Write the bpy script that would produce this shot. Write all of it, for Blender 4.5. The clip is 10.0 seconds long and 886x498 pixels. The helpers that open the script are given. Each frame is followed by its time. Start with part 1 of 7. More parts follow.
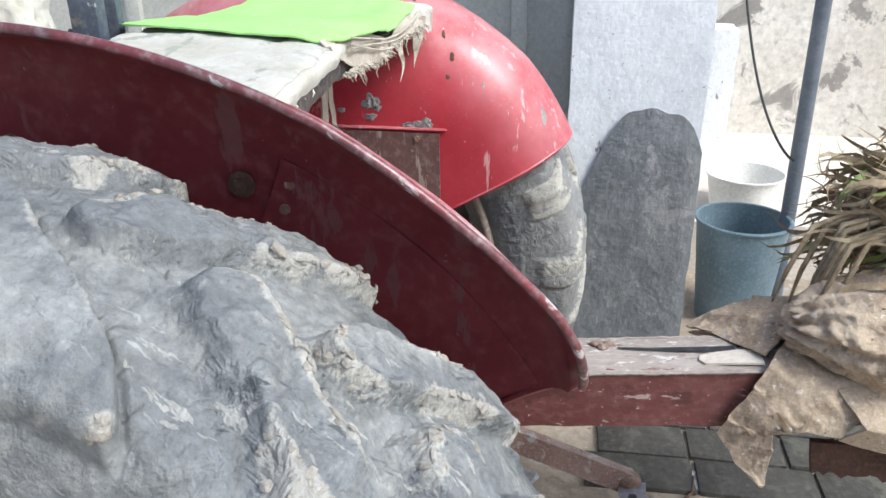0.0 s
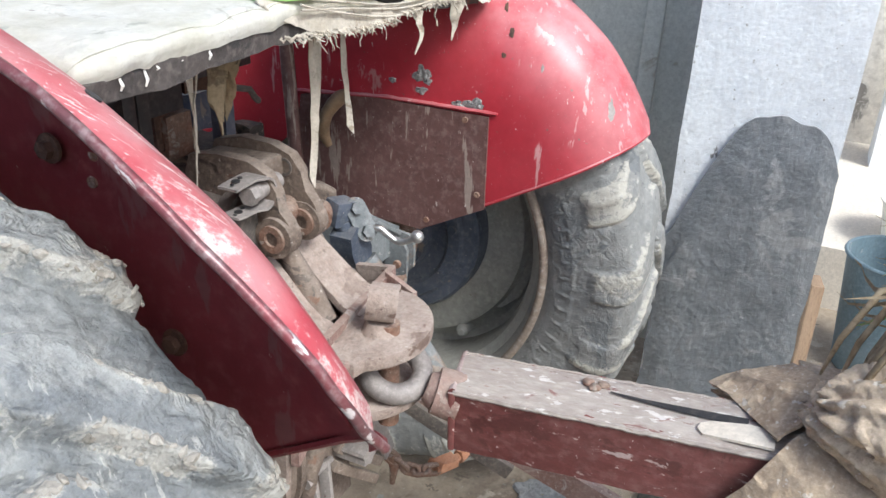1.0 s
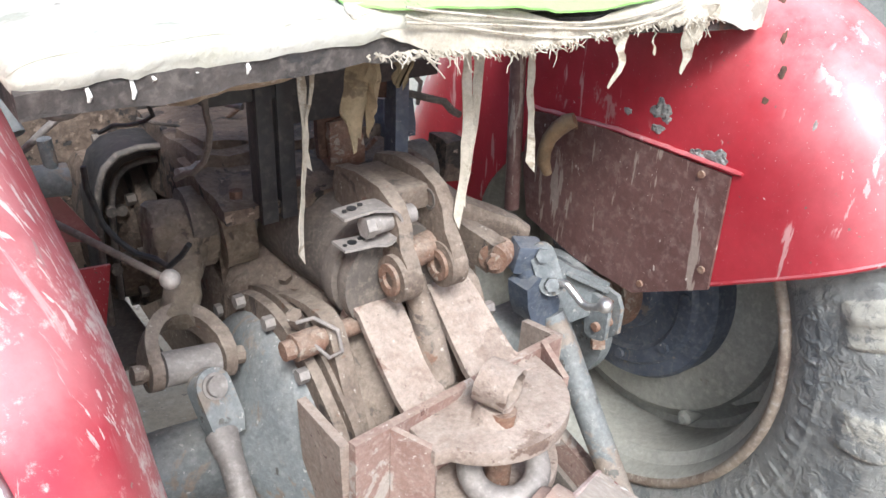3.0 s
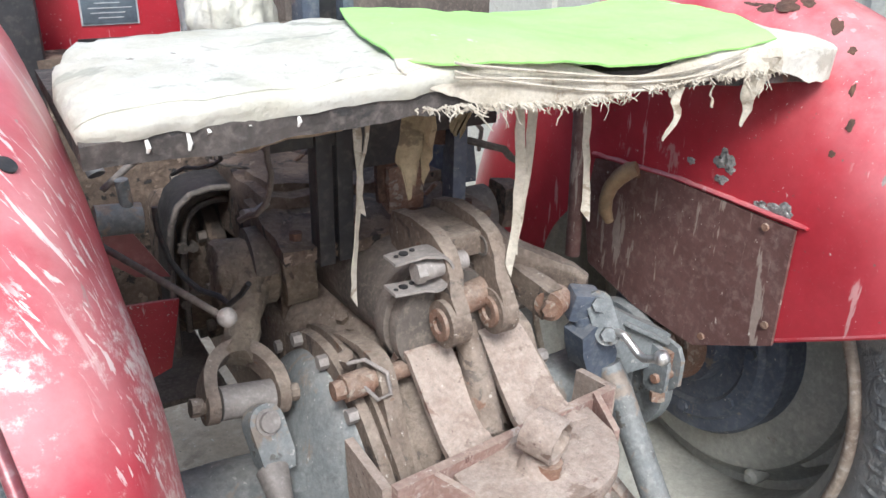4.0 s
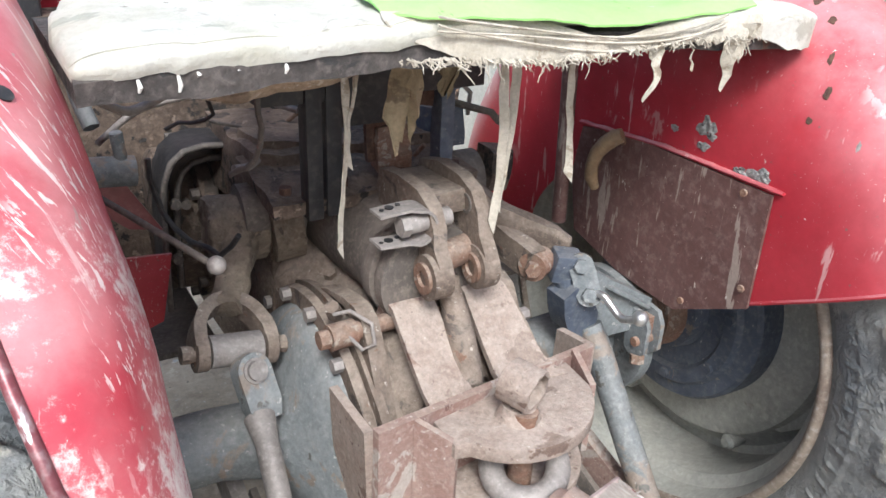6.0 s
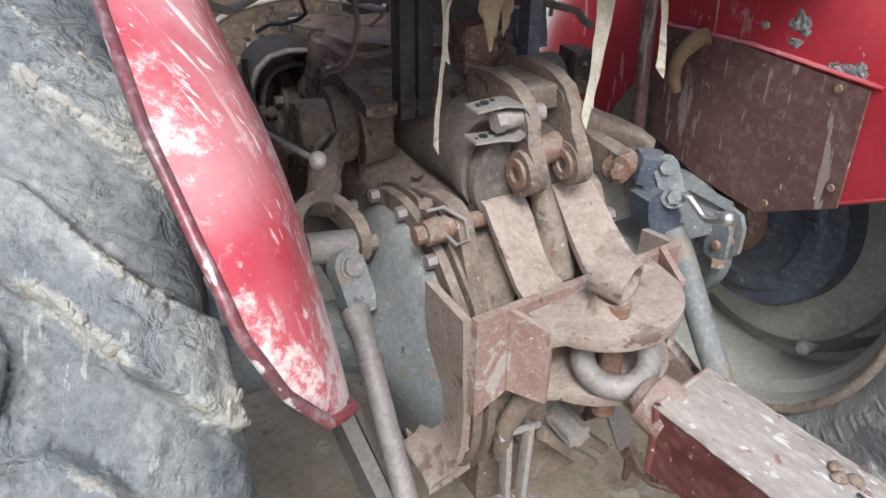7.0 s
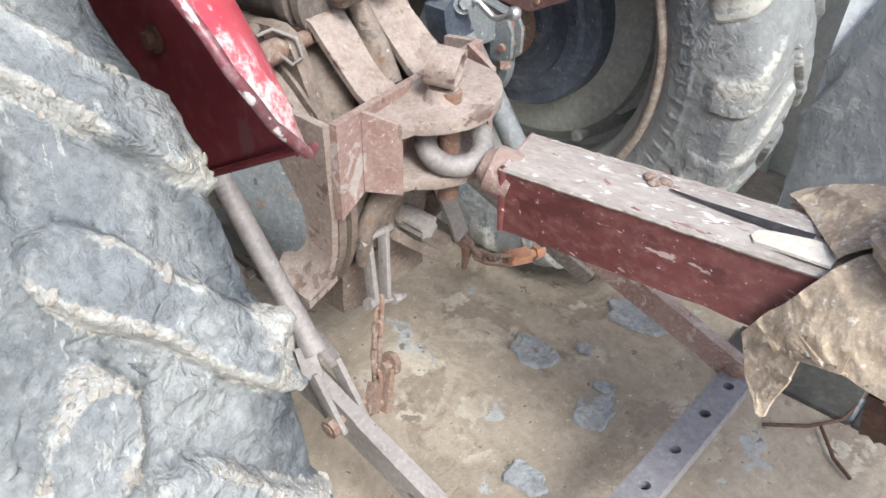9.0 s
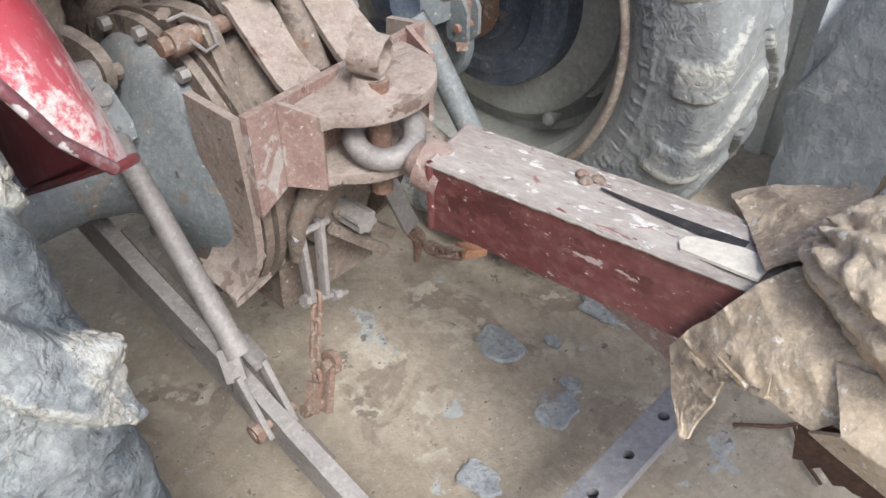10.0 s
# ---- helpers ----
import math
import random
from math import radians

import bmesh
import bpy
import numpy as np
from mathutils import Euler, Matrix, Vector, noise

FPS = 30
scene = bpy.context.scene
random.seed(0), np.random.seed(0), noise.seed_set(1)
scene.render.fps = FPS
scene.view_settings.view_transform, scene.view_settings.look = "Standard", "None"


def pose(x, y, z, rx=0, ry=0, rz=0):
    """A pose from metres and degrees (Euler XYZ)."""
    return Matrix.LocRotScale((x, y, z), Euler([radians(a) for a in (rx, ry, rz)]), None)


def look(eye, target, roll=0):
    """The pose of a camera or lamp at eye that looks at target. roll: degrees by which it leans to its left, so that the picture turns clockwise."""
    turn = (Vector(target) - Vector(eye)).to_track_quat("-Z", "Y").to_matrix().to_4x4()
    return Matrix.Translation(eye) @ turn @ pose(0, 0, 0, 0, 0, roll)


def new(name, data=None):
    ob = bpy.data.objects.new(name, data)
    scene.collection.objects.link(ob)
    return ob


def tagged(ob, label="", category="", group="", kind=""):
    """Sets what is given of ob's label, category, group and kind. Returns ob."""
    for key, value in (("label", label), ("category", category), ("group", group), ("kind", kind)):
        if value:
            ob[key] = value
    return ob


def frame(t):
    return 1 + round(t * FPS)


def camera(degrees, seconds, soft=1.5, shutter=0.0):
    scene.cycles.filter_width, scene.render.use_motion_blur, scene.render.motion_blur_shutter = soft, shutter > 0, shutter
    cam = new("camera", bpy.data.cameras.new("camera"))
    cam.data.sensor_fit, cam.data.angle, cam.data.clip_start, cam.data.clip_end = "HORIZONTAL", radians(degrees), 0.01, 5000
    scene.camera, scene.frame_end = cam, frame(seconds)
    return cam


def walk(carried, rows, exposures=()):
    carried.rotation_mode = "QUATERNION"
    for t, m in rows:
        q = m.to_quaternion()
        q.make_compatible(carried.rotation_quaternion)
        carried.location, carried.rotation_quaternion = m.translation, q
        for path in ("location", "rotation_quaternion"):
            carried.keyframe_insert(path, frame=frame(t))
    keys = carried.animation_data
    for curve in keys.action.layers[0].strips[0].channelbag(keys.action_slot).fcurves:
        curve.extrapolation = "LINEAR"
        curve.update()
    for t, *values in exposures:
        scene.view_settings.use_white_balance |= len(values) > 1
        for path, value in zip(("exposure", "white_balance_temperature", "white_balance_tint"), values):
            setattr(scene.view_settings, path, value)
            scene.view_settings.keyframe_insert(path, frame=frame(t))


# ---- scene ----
cam = camera(58.8, 10.0)
PATH = [
    (0, (-1.103, -0.509, 1.422), (0.714, -0.221, 0.636), -0.3),
    (0.5, (-0.986, -0.632, 1.404), (0.768, -0.146, 0.576), 0.9),
    (1, (-0.876, -0.772, 1.407), (0.771, -0.029, 0.55), 2.2),
    (1.5, (-0.744, -0.766, 1.397), (0.825, 0.134, 0.542), 1.8),
    (2, (-0.644, -0.727, 1.403), (0.841, 0.304, 0.547), 1.9),
    (2.5, (-0.56, -0.781, 1.397), (0.762, 0.437, 0.519), 2.5),
    (3, (-0.518, -0.842, 1.403), (0.577, 0.57, 0.503), 2.5),
    (4.5, (-0.492, -0.865, 1.426), (0.444, 0.71, 0.625), 1.6),
    (5, (-0.492, -0.867, 1.43), (0.446, 0.706, 0.626), 2.9),
    (5.2, (-0.489, -0.872, 1.429), (0.457, 0.692, 0.617), 3.3),
    (6.3, (-0.506, -0.919, 1.395), (0.419, 0.602, 0.484), 2.3),
    (6.5, (-0.513, -0.923, 1.391), (0.361, 0.601, 0.434), 1.6),
    (7, (-0.574, -0.908, 1.368), (0.242, 0.606, 0.347), 0.9),
    (7.5, (-0.674, -0.888, 1.379), (0.221, 0.577, 0.352), 1.1),
    (8, (-0.775, -0.892, 1.359), (0.268, 0.437, 0.289), 1.1),
    (8.5, (-0.806, -0.911, 1.33), (0.355, 0.239, 0.177), 1.0),
    (9, (-0.774, -0.934, 1.311), (0.441, 0.072, 0.081), 1.5),
    (9.5, (-0.689, -0.967, 1.304), (0.51, -0.027, 0.008), 1.9),
    (10, (-0.631, -0.983, 1.301), (0.513, 0.035, 0.015), 0.5),
]
walk(cam, [(t, look(eye, target, roll)) for t, eye, target, roll in PATH],
     exposures=((0.0, 0.88, 5950, 5), (1.5, 0.98, 5950, 5), (2.0, 1.02, 5950, 5), (2.5, 1.35, 5950, 5), (3.0, 1.42, 5950, 5), (4.5, 0.97, 5950, 5), (5.0, 0.94, 5950, 5), (6.5, 1.2, 5950, 5), (7.0, 0.95, 5950, 5), (7.5, 1.06, 5950, 5), (8.5, 1.22, 5950, 5), (9.0, 1.25, 5950, 5), (9.8, 1.0, 5950, 5), (10.0, 1.0, 5950, 5)))

# ---------------------------------------------------------------- light
world = bpy.data.worlds.new("sky")
scene.world = world
world.use_nodes = True
wn = world.node_tree.nodes
sky = wn.new("ShaderNodeTexSky")
sky.sky_type = "NISHITA"
sky.sun_disc = False
sky.sun_elevation = radians(48)
sky.sun_rotation = radians(205)
sky.air_density, sky.dust_density, sky.ozone_density = 1.0, 4.0, 1.0
world.node_tree.links.new(sky.outputs[0], wn["Background"].inputs[0])
wn["Background"].inputs[1].default_value = 0.112
sun = new("sun", bpy.data.lights.new("sun", "SUN"))
sun.data.energy, sun.data.angle, sun.data.color = 1.75, radians(17), (1.0, 0.97, 0.93)
sun.matrix_basis = look((-2.0, -4.0, 5.0), (0, 0, 0))

# ---------------------------------------------------------------- materials
def material(name, colours, scale=6.0, rough=0.7, metal=0.0, bump=0.25, fine=90.0,
             spots=None, spot_size=18.0, spot_edge=0.62, dust=None, dust_sheen_amount=0.0, coat=0.0,
             streak=(1, 1, 1), attribute="", attribute_colour=(0.4, 0.36, 0.3), vary=0.0, bump_size=0.004,
             layers=(), wrinkle=0.0, grain=0.22, clean="", clean_colour=(0.075, 0.085, 0.095)):
    """Two-scale colour variation, optional flakes of another colour, dust on upward faces (with painted sheen on the
    reds) and fine relief.
    """
    m = bpy.data.materials.new(name)
    m.use_nodes = True
    nt = m.node_tree
    n, l = nt.nodes, nt.links
    bsdf = n["Principled BSDF"]
    tc = n.new("ShaderNodeTexCoord")
    mp = n.new("ShaderNodeMapping")
    mp.inputs["Scale"].default_value = streak
    l.new(tc.outputs["Object"], mp.inputs[0])

    def noise_tex(s, detail=6.0, roughness=0.6, distortion=0.0):
        t = n.new("ShaderNodeTexNoise")
        t.inputs["Scale"].default_value = s
        t.inputs["Detail"].default_value = detail
        t.inputs["Roughness"].default_value = roughness
        t.inputs["Distortion"].default_value = distortion
        l.new(mp.outputs[0], t.inputs["Vector"])
        return t.outputs["Fac"]

    def ramp(src, a, b):
        r = n.new("ShaderNodeMapRange")
        r.interpolation_type = "SMOOTHSTEP"
        r.inputs["From Min"].default_value, r.inputs["From Max"].default_value = a, b
        l.new(src, r.inputs["Value"])
        return r.outputs[0]

    def mix(fac, a, b):
        x = n.new("ShaderNodeMix")
        x.data_type = "RGBA"
        for sock, v in ((x.inputs[0], fac), (x.inputs[6], a), (x.inputs[7], b)):
            if isinstance(v, (tuple, list)):
                sock.default_value = (*v, 1)
            elif isinstance(v, float):
                sock.default_value = v
            else:
                l.new(v, sock)
        return x.outputs[2]

    def times(a, k):
        x = n.new("ShaderNodeMath")
        x.operation = "MULTIPLY"
        l.new(a, x.inputs[0])
        if isinstance(k, float):
            x.inputs[1].default_value = k
        else:
            l.new(k, x.inputs[1])
        return x.outputs[0]

    colour = mix(ramp(noise_tex(scale), 0.3, 0.7), colours[0], colours[1])
    if len(colours) > 2:
        colour = mix(times(ramp(noise_tex(fine, 3.0), 0.45, 0.75), 0.7), colour, colours[2])
    if spots:
        mask = ramp(noise_tex(spot_size, 8.0, 0.65, 0.6), spot_edge, spot_edge + 0.05)
        colour = mix(mask, colour, spots)
    for tint, size, edge, stretch, turn, *gate in layers:
        # flakes, chips and scratches: colour, size, threshold, stretch, turn (degrees about x, or all three), and where they gather
        m2 = n.new("ShaderNodeMapping")
        m2.vector_type = "TEXTURE"
        m2.inputs["Scale"].default_value = [1 / k for k in stretch]
        m2.inputs["Rotation"].default_value = [radians(k) for k in turn] if isinstance(turn, tuple) else (radians(turn), 0, 0)
        l.new(tc.outputs["Object"], m2.inputs[0])
        t = n.new("ShaderNodeTexNoise")
        t.inputs["Scale"].default_value = size
        t.inputs["Detail"].default_value = 5.0
        t.inputs["Roughness"].default_value = 0.6
        l.new(m2.outputs[0], t.inputs["Vector"])
        flake = ramp(t.outputs["Fac"], edge, edge + 0.035)
        if gate:
            flake = times(flake, ramp(noise_tex(gate[0], 2.0, 0.5), gate[1], gate[1] + 0.08))
        colour = mix(flake, colour, tint)
    # tint for upward faces: dust, and on the red paints a painted sheen
    if dust:
        geo = n.new("ShaderNodeNewGeometry")
        sep = n.new("ShaderNodeSeparateXYZ")
        l.new(geo.outputs["Normal"], sep.inputs[0])
        up = ramp(sep.outputs[2], -0.1, 0.9)
        patch = ramp(noise_tex(scale * 2.3, 7.0), 0.25, 0.7)
        colour = mix(times(times(up, patch), float(dust_sheen_amount)), colour, dust)
    if clean:
        cl = n.new("ShaderNodeAttribute")
        cl.attribute_name = clean
        colour = mix(times(cl.outputs["Fac"], ramp(noise_tex(14.0, 6.0), 0.2, 0.62)), colour, clean_colour)
    if attribute:
        at = n.new("ShaderNodeAttribute")
        at.attribute_name = attribute
        total = n.new("ShaderNodeMath")
        total.operation = "MULTIPLY_ADD"
        l.new(noise_tex(75.0, 8.0, 0.75), total.inputs[0])
        total.inputs[1].default_value = 1.5
        l.new(at.outputs["Fac"], total.inputs[2])
        crumbs = ramp(total.outputs[0], 1.0, 1.28)
        colour = mix(times(crumbs, 0.85), colour, attribute_colour)
    if vary:
        info = n.new("ShaderNodeObjectInfo")
        hsv = n.new("ShaderNodeHueSaturation")
        rr = n.new("ShaderNodeMapRange")
        rr.inputs["To Min"].default_value, rr.inputs["To Max"].default_value = 1 - vary, 1 + vary
        l.new(info.outputs["Random"], rr.inputs["Value"])
        l.new(rr.outputs[0], hsv.inputs["Value"])
        l.new(colour, hsv.inputs["Color"])
        colour = hsv.outputs[0]
    if grain:
        # fine speckle of dirt and wear in the tone
        gv = n.new("ShaderNodeHueSaturation")
        gr = n.new("ShaderNodeMapRange")
        gr.inputs["From Min"].default_value, gr.inputs["From Max"].default_value = 0.3, 0.7
        gr.inputs["To Min"].default_value, gr.inputs["To Max"].default_value = 1 - grain, 1 + grain
        l.new(noise_tex(fine * 0.9, 9.0, 0.78), gr.inputs["Value"])
        l.new(gr.outputs[0], gv.inputs["Value"])
        l.new(colour, gv.inputs["Color"])
        colour = gv.outputs[0]
    l.new(colour, bsdf.inputs["Base Color"])
    rv = n.new("ShaderNodeMapRange")
    rv.inputs["To Min"].default_value, rv.inputs["To Max"].default_value = max(rough - 0.12, 0.05), min(rough + 0.15, 1)
    l.new(noise_tex(fine * 0.35), rv.inputs["Value"])
    l.new(rv.outputs[0], bsdf.inputs["Roughness"])
    bsdf.inputs["Metallic"].default_value = metal
    bsdf.inputs["Coat Weight"].default_value = coat
    bsdf.inputs["Coat Roughness"].default_value = 0.25
    if bump:
        b1 = n.new("ShaderNodeBump")
        b1.inputs["Strength"].default_value = bump
        b1.inputs["Distance"].default_value = bump_size
        l.new(noise_tex(fine, 8.0, 0.7), b1.inputs["Height"])
        b2 = n.new("ShaderNodeBump")
        b2.inputs["Strength"].default_value = bump * 0.8
        b2.inputs["Distance"].default_value = bump_size * 3
        l.new(noise_tex(fine * 0.22, 6.0), b2.inputs["Height"])
        l.new(b1.outputs[0], b2.inputs["Normal"])
        last = b2
        if wrinkle:
            b3 = n.new("ShaderNodeBump")
            b3.inputs["Strength"].default_value = wrinkle
            b3.inputs["Distance"].default_value = 0.010
            l.new(times(ramp(noise_tex(42.0, 3.0, 0.6, 0.8), 0.38, 0.62), ramp(noise_tex(7.0), 0.38, 0.62)), b3.inputs["Height"])
            l.new(b2.outputs[0], b3.inputs["Normal"])
            last = b3
        l.new(last.outputs[0], bsdf.inputs["Normal"])
    return m


DUST = (0.40, 0.34, 0.29)
CHIP = (0.62, 0.56, 0.52)
# dust tint also holds the whitish glare on upward red faces
RED = material("red_paint", [(0.36, 0.018, 0.032), (0.45, 0.035, 0.052)], 4, 0.36, coat=0.25, bump=0.06, fine=40, grain=0.12,
               spots=(0.14, 0.085, 0.07), spot_size=26, spot_edge=0.672, dust=(0.62, 0.46, 0.46), dust_sheen_amount=0.6,
               layers=((CHIP, 320, 0.65, (1, 1, 1), 0), ((0.54, 0.32, 0.32), 90, 0.64, (1, 1, 0.14), 0), (CHIP, 150, 0.665, (1, 1, 0.6), 0), (CHIP, 60, 0.71, (1, 1, 0.6), 0),
                       ((0.13, 0.08, 0.07), 110, 0.68, (1, 1, 1), 0), ((0.15, 0.075, 0.055), 30, 0.60, (1, 1, 1), 0, 3.0, 0.57)))
# attribute and dust tint put a pink sheen into the faded red
RED_FADED_SHEEN = material("faded_sheen_red_paint", [(0.35, 0.018, 0.032), (0.44, 0.035, 0.052)], 4, 0.46, coat=0.16, bump=0.10, fine=30, grain=0.12,
                     spots=(0.15, 0.085, 0.068), spot_size=26, spot_edge=0.675, dust=(0.62, 0.43, 0.44), dust_sheen_amount=0.52, attribute="wear_sheen", attribute_colour=(0.50, 0.18, 0.19),
                     layers=(((0.50, 0.25, 0.25), 46, 0.60, (1, 1, 0.14), 0, 9.0, 0.48), ((0.45, 0.20, 0.20), 12, 0.60, (1, 1, 0.5), 0, 5.0, 0.5), (CHIP, 300, 0.685, (1, 1, 1), 0),
                             (CHIP, 130, 0.68, (1, 1, 0.45), 0, 7.0, 0.47), (CHIP, 60, 0.72, (1, 1, 0.35), 0), ((0.14, 0.085, 0.07), 110, 0.68, (1, 1, 1), 0), ((0.15, 0.075, 0.055), 34, 0.61, (1, 1, 0.7), 0, 3.0, 0.56)))
# pink dust tint doubles as sky gloss put into the colour
RED_WORN = material("worn_red_paint", [(0.43, 0.04, 0.06), (0.48, 0.075, 0.095)], 4, 0.38, coat=0.3, bump=0.08, fine=60, grain=0.10,
                    spots=(0.25, 0.18, 0.155), spot_size=24, spot_edge=0.675, dust=(0.66, 0.46, 0.46), dust_sheen_amount=0.5, attribute="wear_sheen", attribute_colour=(0.72, 0.63, 0.59),
                    layers=(((0.58, 0.29, 0.29), 40, 0.57, (1.5, 0.10, 1.5), (45, 0, 25), 4.5, 0.46), ((0.72, 0.60, 0.57), 190, 0.585, (1.0, 0.07, 1.0), (45, 0, 38), 6.0, 0.53), ((0.70, 0.60, 0.57), 230, 0.60, (1.0, 0.09, 1.0), (50, 0, -25), 7.0, 0.53),
                            ((0.70, 0.62, 0.58), 120, 0.62, (1.0, 0.2, 1.0), (45, 0, 50), 6.0, 0.56), ((0.72, 0.63, 0.59), 170, 0.715, (1.0, 0.8, 1.0), 45),
                            ((0.27, 0.20, 0.17), 40, 0.59, (1.0, 0.5, 1.0), (45, 0, 30), 7.0, 0.59), ((0.30, 0.2, 0.17), 150, 0.69, (1.0, 0.6, 1.0), 45)))
MAROON = material("maroon_primer", [(0.150, 0.024, 0.030), (0.222, 0.043, 0.049), (0.240, 0.082, 0.079)], 5, 0.34, bump=0.06, fine=60, grain=0.12,
                  spots=(0.15, 0.085, 0.065), spot_size=5, spot_edge=0.64, coat=0.15,
                  layers=(((0.36, 0.26, 0.23), 90, 0.70, (1, 1, 1), 0), ((0.2, 0.08, 0.08), 20, 0.6, (1, 1, 0.3), 0)))
LIP = material("scuffed_edge_metal", [(0.20, 0.05, 0.06), (0.12, 0.06, 0.065), (0.36, 0.28, 0.28)], 9, 0.36, metal=0.25, bump=0.1, fine=80,
               spots=(0.24, 0.05, 0.06), spot_size=10, spot_edge=0.6, layers=(((0.55, 0.5, 0.5), 60, 0.60, (1, 0.25, 1), 45),))
BROWN = material("brown_primer", [(0.105, 0.05, 0.045), (0.15, 0.08, 0.072), (0.22, 0.15, 0.135)], 6, 0.6, bump=0.15, fine=70,
                 spots=(0.085, 0.04, 0.036), spot_size=9, spot_edge=0.6,
                 layers=(((0.30, 0.24, 0.21), 45, 0.60, (1, 1, 0.14), 0), ((0.5, 0.45, 0.41), 75, 0.69, (1, 1, 0.5), 0), ((0.5, 0.45, 0.41), 160, 0.68, (1, 1, 1), 0)))
CAST = material("dusty_cast_iron", [(0.119, 0.088, 0.070), (0.189, 0.146, 0.118), (0.246, 0.194, 0.157)], 9, 0.85, bump=0.6, fine=130, grain=0.3,
                spots=(0.07, 0.055, 0.047), spot_size=18, spot_edge=0.58, dust=DUST, dust_sheen_amount=0.5,
                layers=(((0.4, 0.36, 0.32), 90, 0.66, (1, 1, 1), 0), ((0.16, 0.09, 0.06), 30, 0.66, (1, 1, 1), 0)))
MUD = material("dried_brown_mud", [(0.15, 0.115, 0.085), (0.23, 0.185, 0.14), (0.29, 0.24, 0.19)], 16, 0.95, bump=0.9, fine=100, grain=0.25,
               spots=(0.09, 0.07, 0.055), spot_size=24, spot_edge=0.60, dust=(0.34, 0.28, 0.22), dust_sheen_amount=0.4, bump_size=0.005)
CRUMB = material("pale_dry_mud", [(0.27, 0.245, 0.21), (0.38, 0.355, 0.315), (0.43, 0.40, 0.36)], 30, 0.95, bump=0.6, fine=160, grain=0.3)
DARKRUST = material("dark_flaking_rust", [(0.055, 0.03, 0.022), (0.11, 0.055, 0.038), (0.16, 0.09, 0.06)], 14, 0.85, bump=0.6, fine=110)
DARKCAST = material("oily_cast_iron", [(0.080, 0.070, 0.064), (0.150, 0.126, 0.111), (0.22, 0.183, 0.158)], 9, 0.75, bump=0.4, fine=130,
                    dust=(0.23, 0.19, 0.165), dust_sheen_amount=0.45, layers=(((0.26, 0.22, 0.19), 50, 0.7, (1, 1, 1), 0),))
OILY = material("oil_caked_casting", [(0.075, 0.053, 0.041), (0.158, 0.114, 0.087), (0.215, 0.162, 0.126)], 8, 0.75, bump=0.8, fine=90, grain=0.35, bump_size=0.006,
                spots=(0.030, 0.025, 0.023), spot_size=9, spot_edge=0.54, dust=(0.28, 0.205, 0.155), dust_sheen_amount=0.35, layers=(((0.26, 0.20, 0.16), 40, 0.62, (1, 1, 1), 0), ((0.022, 0.02, 0.02), 26, 0.60, (1, 1, 1), 0)))
CLAY = material("mud_coated_steel", [(0.243, 0.18, 0.15), (0.314, 0.251, 0.218), (0.368, 0.31, 0.272)], 11, 0.9, bump=0.65, fine=150, grain=0.25,
                spots=(0.16, 0.09, 0.072), spot_size=16, spot_edge=0.61, dust=(0.48, 0.41, 0.36), dust_sheen_amount=0.5,
                layers=(((0.12, 0.08, 0.07), 60, 0.65, (1, 1, 1), 0), ((0.15, 0.10, 0.08), 14, 0.60, (1, 1, 1), 0), ((0.52, 0.47, 0.42), 100, 0.69, (1, 1, 1), 0)))
PLATE_BROWN = material("brown_painted_plate", [(0.22, 0.13, 0.11), (0.29, 0.20, 0.172), (0.36, 0.28, 0.245)], 10, 0.8, bump=0.4, fine=120,
                       spots=(0.38, 0.33, 0.30), spot_size=15, spot_edge=0.56, dust=DUST, dust_sheen_amount=0.5,
                       layers=(((0.35, 0.33, 0.34), 13, 0.66, (1, 1, 1), 0), ((0.5, 0.44, 0.4), 90, 0.65, (1, 1, 1), 0), ((0.13, 0.065, 0.055), 40, 0.66, (1, 1, 0.4), 0)))
BLUEGREY = material("blue_grey_paint", [(0.122, 0.135, 0.144), (0.203, 0.219, 0.23), (0.261, 0.27, 0.275)], 9, 0.6, bump=0.4, fine=110, grain=0.25,
                    spots=(0.23, 0.185, 0.155), spot_size=11, spot_edge=0.55, dust=(0.34, 0.32, 0.3), dust_sheen_amount=0.45,
                    layers=(((0.42, 0.41, 0.4), 90, 0.65, (1, 1, 1), 0), ((0.08, 0.075, 0.07), 22, 0.64, (1, 1, 1), 0)))
BLUE = material("dark_blue_paint", [(0.045, 0.058, 0.085), (0.085, 0.10, 0.135), (0.15, 0.16, 0.175)], 12, 0.5, bump=0.2, fine=90,
                spots=(0.2, 0.17, 0.15), spot_size=20, spot_edge=0.6, dust=(0.26, 0.25, 0.24), dust_sheen_amount=0.4,
                layers=(((0.4, 0.38, 0.36), 100, 0.67, (1, 1, 1), 0),))
RUST = material("rusted_steel", [(0.20, 0.10, 0.065), (0.19, 0.13, 0.10), (0.30, 0.2, 0.15)], 30, 0.85, bump=0.6, fine=180, grain=0.3,
                spots=(0.3, 0.25, 0.21), spot_size=40, spot_edge=0.57, dust=DUST, dust_sheen_amount=0.5)
SPLASH = material("dried_cement", [(0.17, 0.17, 0.17), (0.36, 0.355, 0.345), (0.45, 0.44, 0.43)], 45, 0.95, bump=1.0, fine=150, grain=0.3, spots=(0.09, 0.08, 0.08), spot_size=60, spot_edge=0.58)
ORANGE = material("orange_rust", [(0.38, 0.17, 0.09), (0.45, 0.24, 0.15)], 25, 0.9, bump=0.5)
